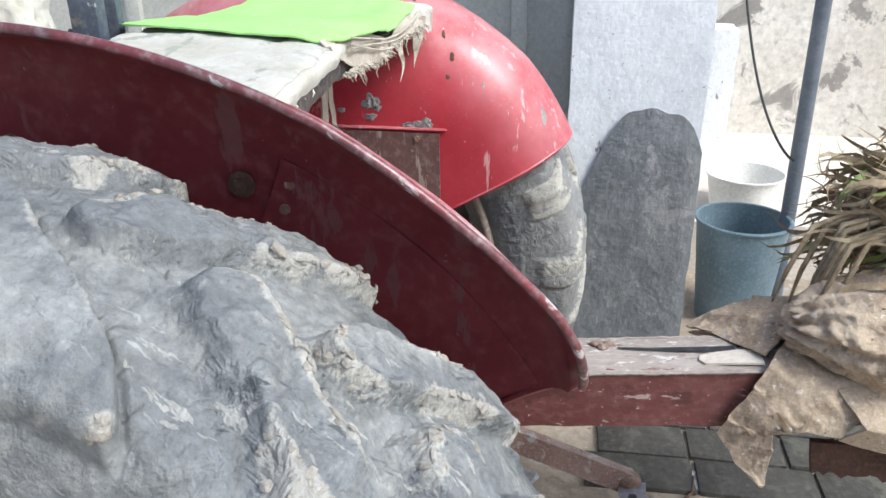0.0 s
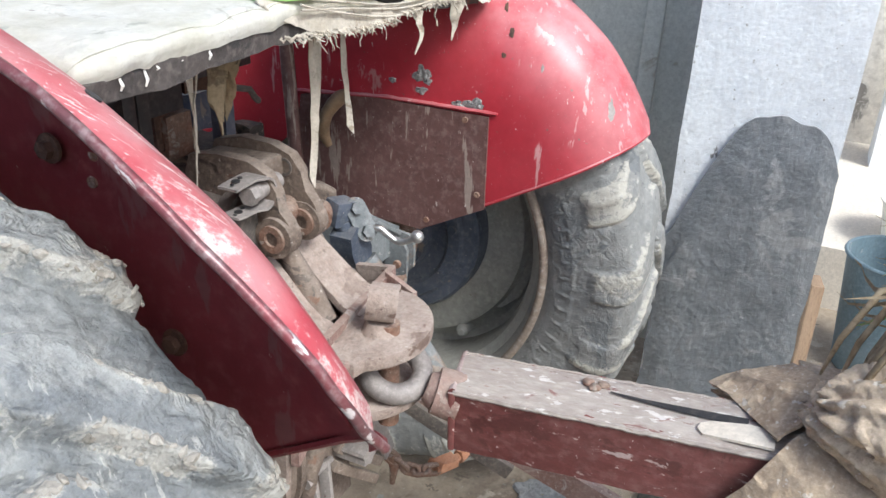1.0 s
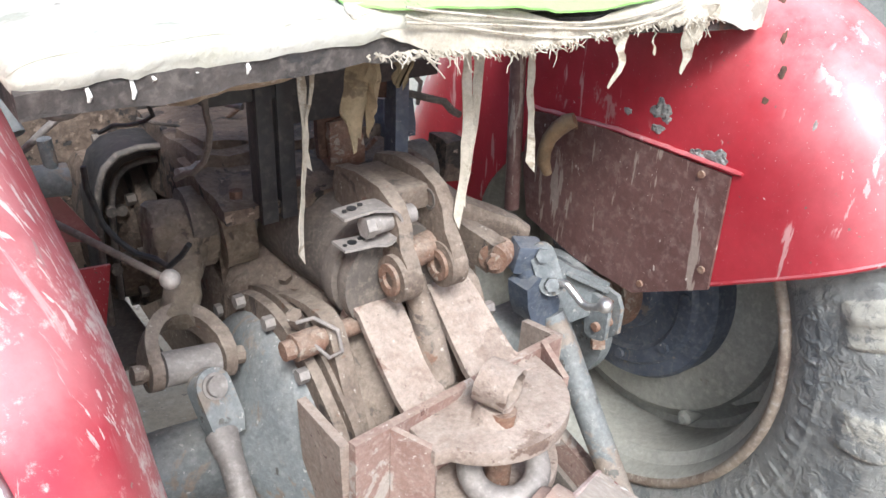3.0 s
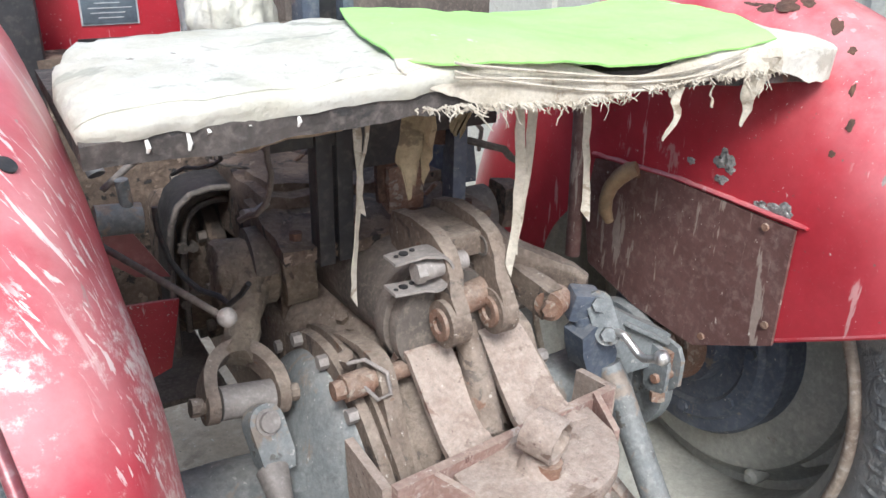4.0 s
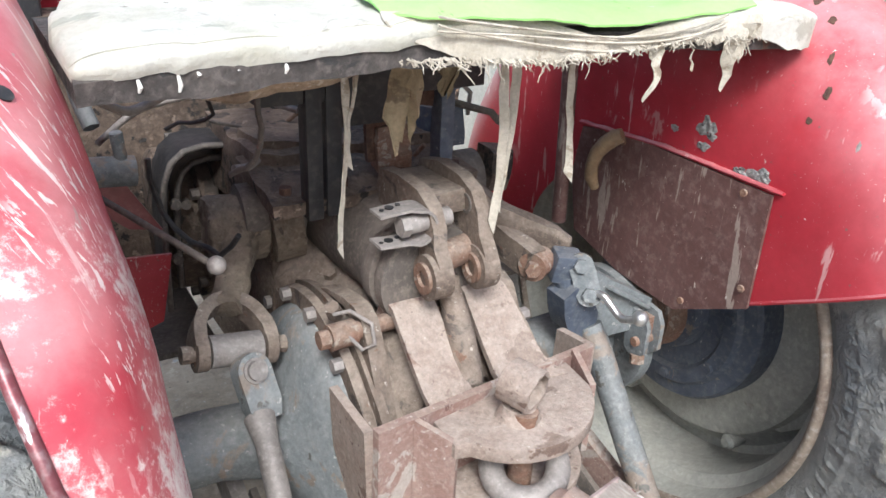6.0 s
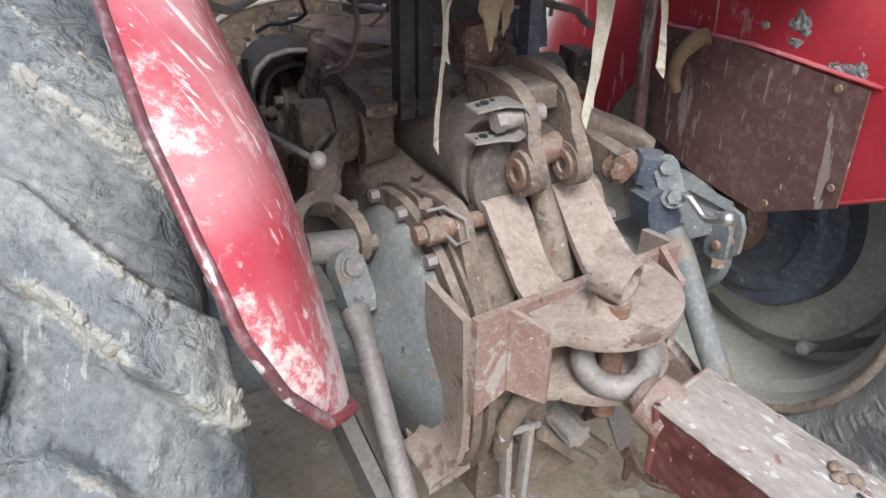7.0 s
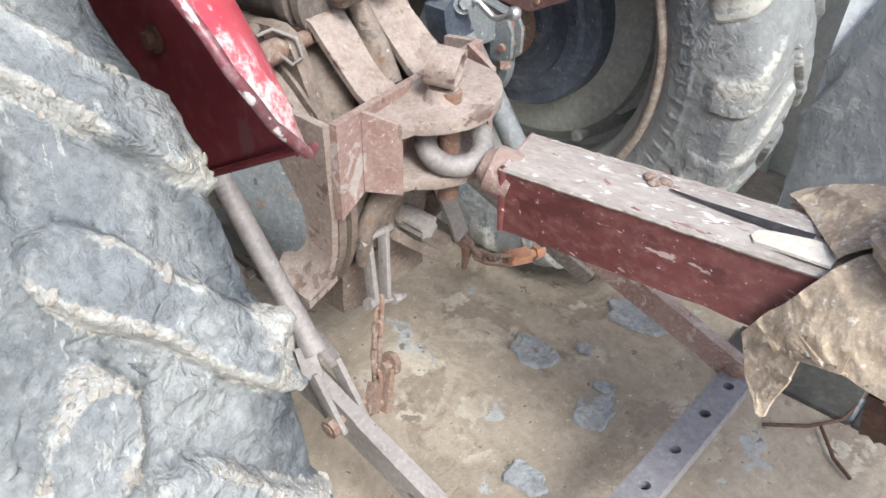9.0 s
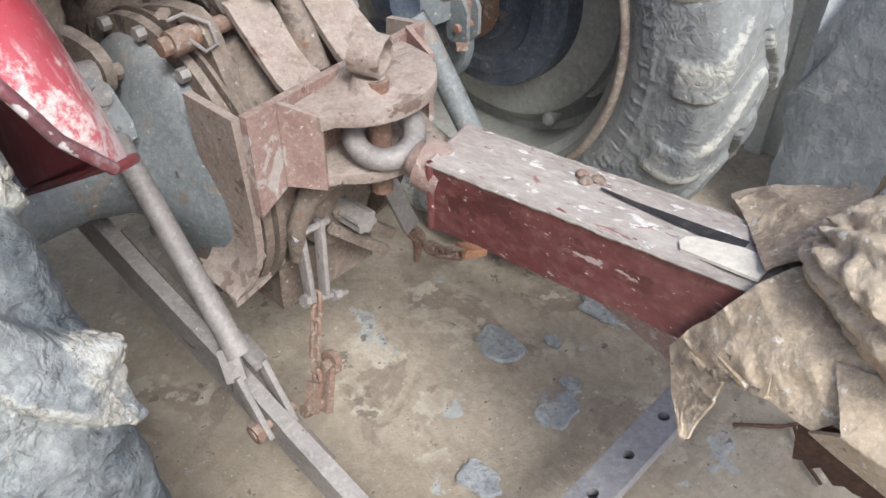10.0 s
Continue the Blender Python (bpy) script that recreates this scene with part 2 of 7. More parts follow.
STEEL = material("worn_grey_steel", [(0.23, 0.205, 0.195), (0.31, 0.28, 0.265), (0.38, 0.345, 0.325)], 14, 0.6, metal=0.2, bump=0.25, fine=120,
                 spots=(0.16, 0.105, 0.085), spot_size=18, spot_edge=0.62, layers=(((0.5, 0.47, 0.45), 60, 0.7, (1, 1, 1), 0),))
BRIGHT = material("bright_steel", [(0.6, 0.6, 0.6), (0.72, 0.71, 0.7)], 20, 0.3, metal=0.85, bump=0.08, fine=90)
RUBBER = material("dusty_tyre_rubber", [(0.147, 0.157, 0.163), (0.304, 0.311, 0.307), (0.332, 0.334, 0.325)], 9, 0.82, bump=1.0, fine=70,
                  spots=(0.19, 0.20, 0.207), spot_size=5, spot_edge=0.54, attribute="mud", attribute_colour=(0.43, 0.415, 0.38), bump_size=0.004,
                  layers=(((0.36, 0.36, 0.345), 130, 0.60, (1, 0.25, 0.25), (0, 20, 0), 8.0, 0.46), ((0.10, 0.108, 0.115), 75, 0.65, (1, 0.3, 0.3), (0, -30, 0), 7.0, 0.46)), wrinkle=0.42, grain=0.36, clean="clean")
RUBBER_FAR = material("pale_dusty_rubber", [(0.176, 0.180, 0.180), (0.238, 0.239, 0.233), (0.273, 0.271, 0.260)], 6, 0.85, bump=0.5, fine=70,
                      spots=(0.15, 0.157, 0.163), spot_size=7, spot_edge=0.57, attribute="mud", attribute_colour=(0.45, 0.43, 0.38), bump_size=0.003,
                      layers=(((0.38, 0.375, 0.35), 40, 0.62, (1, 1, 1), 0, 8.0, 0.48), ((0.36, 0.355, 0.33), 90, 0.66, (1, 0.25, 1), 40), ((0.12, 0.127, 0.133), 60, 0.64, (1, 0.4, 1), -30)), wrinkle=0.3, grain=0.16)
RIM = material("dusty_grey_rim", [(0.25, 0.256, 0.237), (0.338, 0.338, 0.312), (0.4, 0.388, 0.356)], 6, 0.55, bump=0.1, fine=80,
               spots=(0.16, 0.13, 0.105), spot_size=6, spot_edge=0.66, dust=(0.36, 0.34, 0.3), dust_sheen_amount=0.5,
               layers=(((0.5, 0.48, 0.45), 50, 0.72, (1, 1, 1), 0),))
RIM_EDGE = material("rusty_rim_flange", [(0.3, 0.255, 0.21), (0.16, 0.115, 0.09), (0.4, 0.36, 0.32)], 10, 0.7, bump=0.2, fine=90)
CLOTH = material("soiled_white_cloth", [(0.448, 0.431, 0.36), (0.594, 0.582, 0.538), (0.526, 0.51, 0.459)], 10, 0.95, bump=0.5, fine=110, grain=0.10,
                 spots=(0.42, 0.40, 0.35), spot_size=10, spot_edge=0.62, bump_size=0.005, layers=(((0.25, 0.23, 0.2), 40, 0.68, (1, 1, 1), 0), ((0.36, 0.36, 0.31), 9, 0.63, (1, 2, 1), 0)))
FRAY = material("frayed_beige_cloth", [(0.40, 0.355, 0.29), (0.52, 0.475, 0.41)], 20, 0.95, bump=0.4, fine=200, spots=(0.30, 0.25, 0.195), spot_size=14, spot_edge=0.6)
GREEN = material("lime_green_cloth", [(0.34, 0.65, 0.19), (0.39, 0.70, 0.24)], 5, 0.85, bump=0.3, fine=150, bump_size=0.003, grain=0.06,
                 layers=(((0.52, 0.70, 0.42), 16, 0.66, (1, 1, 1), 0), ((0.2, 0.45, 0.1), 40, 0.69, (1, 0.3, 1), 0)))
DARKWOOD = material("grimy_board_edge", [(0.040, 0.035, 0.034), (0.085, 0.072, 0.067), (0.165, 0.142, 0.13)], 17, 0.72, bump=0.7, fine=80, grain=0.4,
                    spots=(0.33, 0.31, 0.29), spot_size=44, spot_edge=0.65, layers=(((0.13, 0.07, 0.05), 20, 0.61, (1, 1, 1), 0), ((0.035, 0.033, 0.034), 40, 0.60, (0.4, 1, 1), 0), ((0.27, 0.27, 0.28), 24, 0.62, (1, 1, 1), 0, 6.0, 0.54)))
OLIVE = material("olive_torn_cloth", [(0.25, 0.195, 0.12), (0.36, 0.285, 0.185)], 16, 0.95, bump=0.5, fine=170, spots=(0.17, 0.13, 0.085), spot_size=14, spot_edge=0.6)
BEAM_SIDE = material("maroon_beam_paint", [(0.115, 0.03, 0.028), (0.155, 0.05, 0.046), (0.2, 0.095, 0.085)], 8, 0.5, bump=0.3, fine=90,
                     spots=(0.085, 0.024, 0.022), spot_size=12, spot_edge=0.58, dust=(0.60, 0.55, 0.52), dust_sheen_amount=0.6, streak=(1, 0.6, 1),
                     layers=(((0.40, 0.31, 0.29), 60, 0.65, (1, 0.3, 1), 0), ((0.5, 0.42, 0.4), 120, 0.66, (1, 1, 1), 0)))
BEAM_TOP = material("dusty_scraped_plate", [(0.312, 0.264, 0.236), (0.426, 0.380, 0.342), (0.476, 0.432, 0.388)], 14, 0.85, bump=0.5, fine=100, streak=(1.6, 0.5, 1), grain=0.2,
                    spots=(0.24, 0.13, 0.115), spot_size=22, spot_edge=0.62, layers=(((0.17, 0.06, 0.055), 60, 0.63, (1, 0.35, 1), 0), ((0.62, 0.59, 0.56), 70, 0.60, (1, 0.4, 1), 0)))
SACK = material("brown_sacking", [(0.360, 0.271, 0.189), (0.520, 0.418, 0.308), (0.590, 0.484, 0.374)], 7, 0.95, bump=0.6, fine=150, grain=0.25,
                spots=(0.27, 0.21, 0.155), spot_size=9, spot_edge=0.60, layers=(((0.62, 0.56, 0.48), 60, 0.62, (1, 1, 1), 0), ((0.14, 0.10, 0.07), 40, 0.67, (1, 1, 1), 0)))
STRAW = material("dry_stalks", [(0.33, 0.245, 0.145), (0.52, 0.425, 0.28), (0.20, 0.14, 0.085)], 25, 0.8, bump=0.1, vary=0.35)
LEAF = material("green_leaves", [(0.17, 0.25, 0.055), (0.34, 0.4, 0.14)], 12, 0.6, bump=0.1, vary=0.3)
# grimy black parts, and the painted shade of holes and openings
BLACK = material("black_grime_shade", [(0.016, 0.016, 0.018), (0.030, 0.029, 0.032), (0.070, 0.062, 0.056)], 15, 0.5, bump=0.2, fine=80)
FLOOR = material("worn_concrete_floor", [(0.285, 0.233, 0.176), (0.399, 0.334, 0.261), (0.351, 0.299, 0.237)], 3.2, 0.9, bump=0.9, fine=38,
                 spots=(0.27, 0.22, 0.172), spot_size=4.2, spot_edge=0.55, bump_size=0.006, grain=0.25,
                 layers=(((0.45, 0.39, 0.315), 9, 0.58, (1, 1, 1), 0, 3.0, 0.47), ((0.38, 0.38, 0.37), 8, 0.64, (1, 1, 1), 0), ((0.20, 0.165, 0.13), 16, 0.62, (1, 1, 1), 0, 5.0, 0.5), ((0.15, 0.125, 0.10), 34, 0.66, (1, 1, 1), 0), ((0.50, 0.46, 0.40), 80, 0.66, (1, 1, 1), 0)))
FLOORPATCH = material("bare_grey_cement", [(0.28, 0.29, 0.30), (0.42, 0.425, 0.43), (0.2, 0.2, 0.2)], 22, 0.9, bump=1.0, fine=90, spots=(0.3, 0.26, 0.21), spot_size=18, spot_edge=0.56, bump_size=0.006)
# damp stone, its colour lowered further for the shadow of an unseen trailer
SLAB = material("damp_shaded_paving", [(0.040, 0.037, 0.031), (0.068, 0.063, 0.053), (0.105, 0.097, 0.083)], 9, 0.7, bump=0.8, fine=50, spots=(0.1, 0.095, 0.075), spot_size=9, spot_edge=0.56, vary=0.15, bump_size=0.006)
WHITEWASH = material("whitewashed_plaster", [(0.72, 0.745, 0.775), (0.82, 0.84, 0.86), (0.68, 0.69, 0.70)], 5, 0.9, bump=0.5, fine=50, grain=0.10,
                     spots=(0.50, 0.50, 0.49), spot_size=7, spot_edge=0.64, layers=(((0.27, 0.26, 0.25), 26, 0.69, (1, 1, 0.4), 0), ((0.4, 0.39, 0.37), 60, 0.66, (1, 1, 1), 0)))
CEMENT = material("dark_cement_plaster", [(0.145, 0.156, 0.168), (0.207, 0.218, 0.232), (0.248, 0.253, 0.258)], 6, 0.75, bump=0.6, grain=0.10, fine=34, bump_size=0.009,
                  spots=(0.27, 0.275, 0.28), spot_size=7, spot_edge=0.6, layers=(((0.31, 0.31, 0.31), 50, 0.67, (1, 1, 1), 0),))
GATE = material("grey_green_paint", [(0.50, 0.50, 0.46), (0.58, 0.58, 0.535), (0.44, 0.44, 0.41)], 3, 0.7, bump=0.1, spots=(0.36, 0.33, 0.28), spot_size=9, spot_edge=0.66)
OLDWALL = material("peeling_old_wall", [(0.58, 0.54, 0.48), (0.7, 0.67, 0.62), (0.45, 0.42, 0.38)], 2, 0.9, bump=0.5, fine=25,
                   spots=(0.28, 0.26, 0.24), spot_size=3.2, spot_edge=0.56)
LEDGE = material("pale_cement_ledge", [(0.62, 0.56, 0.48), (0.7, 0.64, 0.56)], 3, 0.9, bump=0.3)
BLUEPLASTIC = material("faded_blue_plastic", [(0.085, 0.135, 0.165), (0.135, 0.19, 0.225), (0.185, 0.235, 0.26)], 6, 0.5, bump=0.1,
                       spots=(0.4, 0.38, 0.35), spot_size=6, spot_edge=0.62)
WHITEPLASTIC = material("dirty_white_plastic", [(0.7, 0.68, 0.63), (0.78, 0.77, 0.74)], 5, 0.5, bump=0.05)
POLE = material("dull_steel_pole", [(0.11, 0.13, 0.16), (0.17, 0.19, 0.22)], 8, 0.5, metal=0.3, bump=0.1)
PLATE = material("dark_data_plate", [(0.06, 0.075, 0.095), (0.13, 0.16, 0.19)], 14, 0.3)
LABELINK = material("silver_print", [(0.36, 0.38, 0.41), (0.46, 0.47, 0.48)], 9, 0.45)


# ---------------------------------------------------------------- mesh helpers
def thing(name, at, label, category, group="", kind=""):
    ob = new(name)
    ob.empty_display_size = 0.05
    ob.matrix_basis = Matrix.Translation(at)
    return tagged(ob, label, category, group, kind)


def finish(name, bm, mat, smooth=40, bevel=0.0):
    if bevel:
        sharp = [e for e in bm.edges if e.is_manifold and e.calc_face_angle(0) > 0.6]
        if sharp:
            bmesh.ops.bevel(bm, geom=sharp, offset=bevel, segments=2, affect="EDGES", profile=0.6, clamp_overlap=True)
    bmesh.ops.recalc_face_normals(bm, faces=bm.faces)
    me = bpy.data.meshes.new(name)
    bm.to_mesh(me)
    bm.free()
    me.materials.append(mat)
    me.shade_smooth()
    me.set_sharp_from_angle(angle=radians(smooth))
    return me


def part(name, bm, mat, parent, label="", smooth=40, bevel=0.0):
    """One mesh under a thing or a part; the bmesh is given in world metres."""
    ob = new(name, finish(name, bm, mat, smooth, bevel))
    ob.parent = parent
    if parent.type == "EMPTY":
        ob.matrix_parent_inverse = parent.matrix_basis.inverted()
    return tagged(ob, label)


def single(name, bm, mat, label, category, group="", kind="", smooth=40, bevel=0.0):
    return tagged(new(name, finish(name, bm, mat, smooth, bevel)), label, category, group, kind)


def V(*a):
    return Vector(a)


def axes(a, b, up=(0, 0, 1)):
    """A frame at a whose z axis runs to b."""
    z = (Vector(b) - Vector(a)).normalized()
    u = Vector(up)
    if abs(z.dot(u)) > 0.95:
        u = Vector((0, 1, 0))
    x = u.cross(z).normalized()
    y = z.cross(x)
    return Matrix((x, y, z)).transposed().to_4x4(), (Vector(b) - Vector(a)).length


def box(bm, centre, size, turn=(0, 0, 0)):
    m = pose(*centre, *turn) @ Matrix.Diagonal((*size, 1))
    return bmesh.ops.create_cube(bm, size=1.0, matrix=m)["verts"]


def bar(bm, a, b, wide, thick, up=(0, 0, 1)):
    """A flat bar from a to b: wide across, thick along up."""
    m, length = axes(a, b, up)
    m = Matrix.Translation((Vector(a) + Vector(b)) / 2) @ m @ Matrix.Diagonal((wide, thick, length, 1))
    return bmesh.ops.create_cube(bm, size=1.0, matrix=m)["verts"]


def sweep(bm, points, radii, n=12, closed=False, squash=1.0):
    """A round bar along a line of points."""
    pts = [Vector(p) for p in points]
    if not isinstance(radii, (list, tuple)):
        radii = [radii] * len(pts)
    rings, u = [], None
    for i, p in enumerate(pts):
        if closed:
            d = pts[(i + 1) % len(pts)] - pts[i - 1]
        else:
            d = pts[min(i + 1, len(pts) - 1)] - pts[max(i - 1, 0)]
        d.normalize()
        if u is None:
            u = d.cross(Vector((0, 0, 1)) if abs(d.z) < 0.9 else Vector((0, 1, 0))).normalized()
        u = (u - d * u.dot(d)).normalized()
        w = d.cross(u)
        rings.append([bm.verts.new(p + radii[i] * (math.cos(2 * math.pi * k / n) * u + squash * math.sin(2 * math.pi * k / n) * w)) for k in range(n)])
    pairs = list(zip(rings, rings[1:] + rings[:1])) if closed else list(zip(rings, rings[1:]))
    for a, b in pairs:
        for k in range(n):
            bm.faces.new((a[k], a[(k + 1) % n], b[(k + 1) % n], b[k]))
    if not closed:
        bm.faces.new(rings[0][::-1])
        bm.faces.new(rings[-1])


def rod(bm, a, b, r, n=14, r2=None):
    sweep(bm, (a, b), [r, r if r2 is None else r2], n)


def pipe(bm, a, b, r, wall, n=20):
    """An open pipe with a wall."""
    m, length = axes(a, b)
    m = Matrix.Translation(a) @ m
    loops = []
    for rr, z in ((r, 0), (r, length), (r - wall, length), (r - wall, 0)):
        loops.append([bm.verts.new(m @ Vector((rr * math.cos(2 * math.pi * k / n), rr * math.sin(2 * math.pi * k / n), z))) for k in range(n)])
    for a_, b_ in zip(loops, loops[1:] + loops[:1]):
        for k in range(n):
            bm.faces.new((a_[k], a_[(k + 1) % n], b_[(k + 1) % n], b_[k]))


def bolt(bm, at, way, r=0.011, h=0.009, n=6, washer=0.0):
    w = Vector(way).normalized()
    if washer:
        rod(bm, at, Vector(at) + w * 0.003, washer, 16)
    rod(bm, at, Vector(at) + w * h, r, n)


def plate(bm, outline, thick, m):
    """A plate of that outline in the x, y plane of m, thick along z."""
    lo = [bm.verts.new(m @ Vector((x, y, -thick / 2))) for x, y in outline]
    hi = [bm.verts.new(m @ Vector((x, y, thick / 2))) for x, y in outline]
    bm.faces.new(lo[::-1])
    bm.faces.new(hi)
    for i in range(len(lo)):
        j = (i + 1) % len(lo)
        bm.faces.new((lo[i], lo[j], hi[j], hi[i]))


YZ = Matrix(((0, 0, 1, 0), (1, 0, 0, 0), (0, 1, 0, 0), (0, 0, 0, 1)))   # plate in y, z; thick along x


def at_x(x):
    return Matrix.Translation((x, 0, 0)) @ YZ


def lathe(bm, profile, centre, n=48, a0=0.0, a1=2 * math.pi, wobble=0.0):
    """Turn a line of (x, r) round the x axis through centre (y, z)."""
    full = abs(a1 - a0 - 2 * math.pi) < 1e-6
    count = n if full else n + 1
    rings = []
    for x, r in profile:
        ring = []
        for k in range(count):
            a = a0 + (a1 - a0) * k / n
            p = Vector((x, centre[0] - r * math.cos(a), centre[1] + r * math.sin(a)))
            if wobble:
                p += wobble * noise.noise_vector(p * 14)
            ring.append(bm.verts.new(p))
        rings.append(ring)
    for a, b in zip(rings, rings[1:]):
        for k in range(n):
            bm.faces.new((a[k], a[(k + 1) % count], b[(k + 1) % count], b[k]))
    return rings


def roughen(bm, amount, scale, cuts=0, keep=None):
    """Uneven, hand-worn surfaces."""
    if cuts:
        bmesh.ops.subdivide_edges(bm, edges=bm.edges[:], cuts=cuts, use_grid_fill=True)
    for v in bm.verts:
        v.co += amount * noise.noise_vector(v.co * scale)


def link(bm, centre, along, across, length, width, wire, n=8):
    """One oval chain link."""
    a, c = Vector(along).normalized(), Vector(across)
    c = (c - a * c.dot(a)).normalized()
    pts = []
    half, r = length / 2 - width / 2, width / 2 - wire
    for k in range(14):
        t = 2 * math.pi * k / 14
        off = half if math.cos(t) > 0 else -half
        pts.append(Vector(centre) + a * (off + math.cos(t) * r) + c * math.sin(t) * r)
    sweep(bm, pts, wire, n, closed=True)


def loft(bm, rows, close=False):
    """A sheet through rows of points."""
    grid = [[bm.verts.new(p) for p in row] for row in rows]
    for a, b in zip(grid, grid[1:]):
        for k in range(len(a) - (0 if close else 1)):
            j = (k + 1) % len(a)
            bm.faces.new((a[k], a[j], b[j], b[k]))
    return grid


def thicken(bm, amount):
    """Give a sheet a thickness."""
    bmesh.ops.recalc_face_normals(bm, faces=bm.faces)
    bmesh.ops.solidify(bm, geom=bm.faces[:], thickness=amount)


# ---------------------------------------------------------------- setting
GROUND = 0.03
AXLE = (0.03, 0.657)          # y, z of the rear axle


def build_ground():
    bm = bmesh.new()
    xs = [-200, -40, -8, -3] + [-1.5 + 0.06 * i for i in range(60)] + [3, 8, 40, 200]
    ys = [-200, -40, -8, -3.2] + [-2.2 + 0.06 * i for i in range(60)] + [3, 8, 40, 200]
    grid = [[bm.verts.new((x, y, GROUND + (0.006 * noise.noise(Vector((x * 2.5, y * 2.5, 0))) - 0.003 if abs(x) < 2 and abs(y) < 2 else -0.004))) for x in xs] for y in ys]
    for a, b in zip(grid, grid[1:]):
        for k in range(len(xs) - 1):
            bm.faces.new((a[k], a[k + 1], b[k + 1], b[k]))
    return single("ground", bm, FLOOR, "worn brown concrete yard floor with dusty bare patches", "floor", kind="structure", smooth=60)


build_ground()


def floor_patch(x, y, rx, ry, seed):
    bm = bmesh.new()
    rows = []
    for j, k in enumerate((1.0, 0.93, 0.5, 0.05)):
        row = []
        for i in range(28):
            a = 2 * math.pi * i / 28
            w = 1 + 0.45 * noise.noise(Vector((math.cos(a) * 1.6, math.sin(a) * 1.6, seed)))
            z = GROUND + (-0.002 if j == 0 else 0.006 + 0.003 * noise.noise(Vector((i, j, seed))))
            row.append((x + rx * w * k * math.cos(a), y + ry * w * k * math.sin(a), z))
        rows.append(row)
    loft(bm, rows, close=True)
    return single("floor_patch", bm, FLOORPATCH, "rough bare grey cement patch where the floor skin broke away", "floor patch", "bare floor patches", "structure")


def build_pillar():
    p = thing("pillar", (1.28, -0.7, GROUND), "whitewashed square plaster pillar patched with dark cement", "pillar", kind="structure")
    bm = bmesh.new()
    box(bm, (1.28, -0.70, 1.6), (0.36, 0.365, 3.2))
    bmesh.ops.subdivide_edges(bm, edges=bm.edges[:], cuts=22, use_grid_fill=True)
    for v in bm.verts:
        v.co += 0.007 * noise.noise_vector(v.co * Vector((6, 6, 3)).x)
    part("shaft", bm, WHITEWASH, p, smooth=60)
    # dark cement coat on the face towards the tractor, with a rounded ragged top
    bm = bmesh.new()
    rows = []
    for j in range(30):
        s = j / 29
        row = []
        for i in range(26):
            u = i / 25
            top = 0.58 + 0.35 * math.sin(min(1, u * 1.9) * math.pi / 2) ** 1.2 - (0.12 * max(0, (u - 0.72) / 0.28) ** 2) + 0.03 * noise.noise(Vector((u * 6, 3.3, 1)))
            left = -0.52 - 0.03 * noise.noise(Vector((s * 5, 1.0, 2)))
            y = left + (-0.888 - left + 0.008 * noise.noise(Vector((s * 9, 4, 2)))) * u
            z = GROUND - 0.01 + (top - GROUND) * s
            edge = min(1, 8 * (1 - s)) * min(1, 8 * min(u, 1 - u) + 0.2)
            row.append((1.094 - 0.012 * edge - 0.004 * noise.noise(Vector((y * 30, z * 30, 0))), y, z))
        rows.append(row)
    loft(bm, rows)
    thicken(bm, 0.01)
    part("cement_coat", bm, CEMENT, p, "rough dark grey cement coat with ragged edge", smooth=60)


build_pillar()


def build_yard():
    # grey-green gate leaf beside the pillar, far walls, pale ledge
    bm = bmesh.new()
    box(bm, (1.50, 0.81, 1.5), (0.05, 2.86, 3.0))
    for y in (-0.58, -0.35, 0.3, 0.95, 1.6):
        box(bm, (1.465, y, 1.5), (0.03, 0.05, 3.0))
    single("gate_leaf", bm, GATE, "dull grey-green painted metal gate leaf standing behind the tractor", "gate", kind="structure", bevel=0.004)
    bm = bmesh.new()
    box(bm, (3.6, -2.6, 1.1), (0.25, 6.0, 2.2))
    bmesh.ops.subdivide_edges(bm, edges=bm.edges[:], cuts=14, use_grid_fill=True)
    roughen(bm, 0.02, 2.2)
    single("wall_yard", bm, OLDWALL, "weathered yard wall with peeling pale plaster and black mould", "wall", kind="structure", smooth=60)
    bm = bmesh.new()
    box(bm, (2.78, -2.6, 0.13), (1.55, 6.0, 0.26))
    bmesh.ops.subdivide_edges(bm, edges=bm.edges[:], cuts=10, use_grid_fill=True)
    roughen(bm, 0.012, 3.0)
    single("ledge", bm, LEDGE, "pale sunlit cement ledge along the yard wall", "ledge", kind="structure", smooth=60)
    bm = bmesh.new()
    box(bm, (0.0, 4.2, 1.5), (7.0, 0.25, 3.0))
    bmesh.ops.subdivide_edges(bm, edges=bm.edges[:], cuts=10, use_grid_fill=True)
    roughen(bm, 0.01, 2.0)
    single("wall_north", bm, WHITEWASH, "pale bluish whitewashed wall beyond the tractor", "wall", kind="structure", smooth=60)


build_yard()


# ---------------------------------------------------------------- tractor
TRACTOR = thing("tractor", (0, 0.03, GROUND), "old red farm tractor parked, dusty and scraped, rear hitch exposed", "tractor")


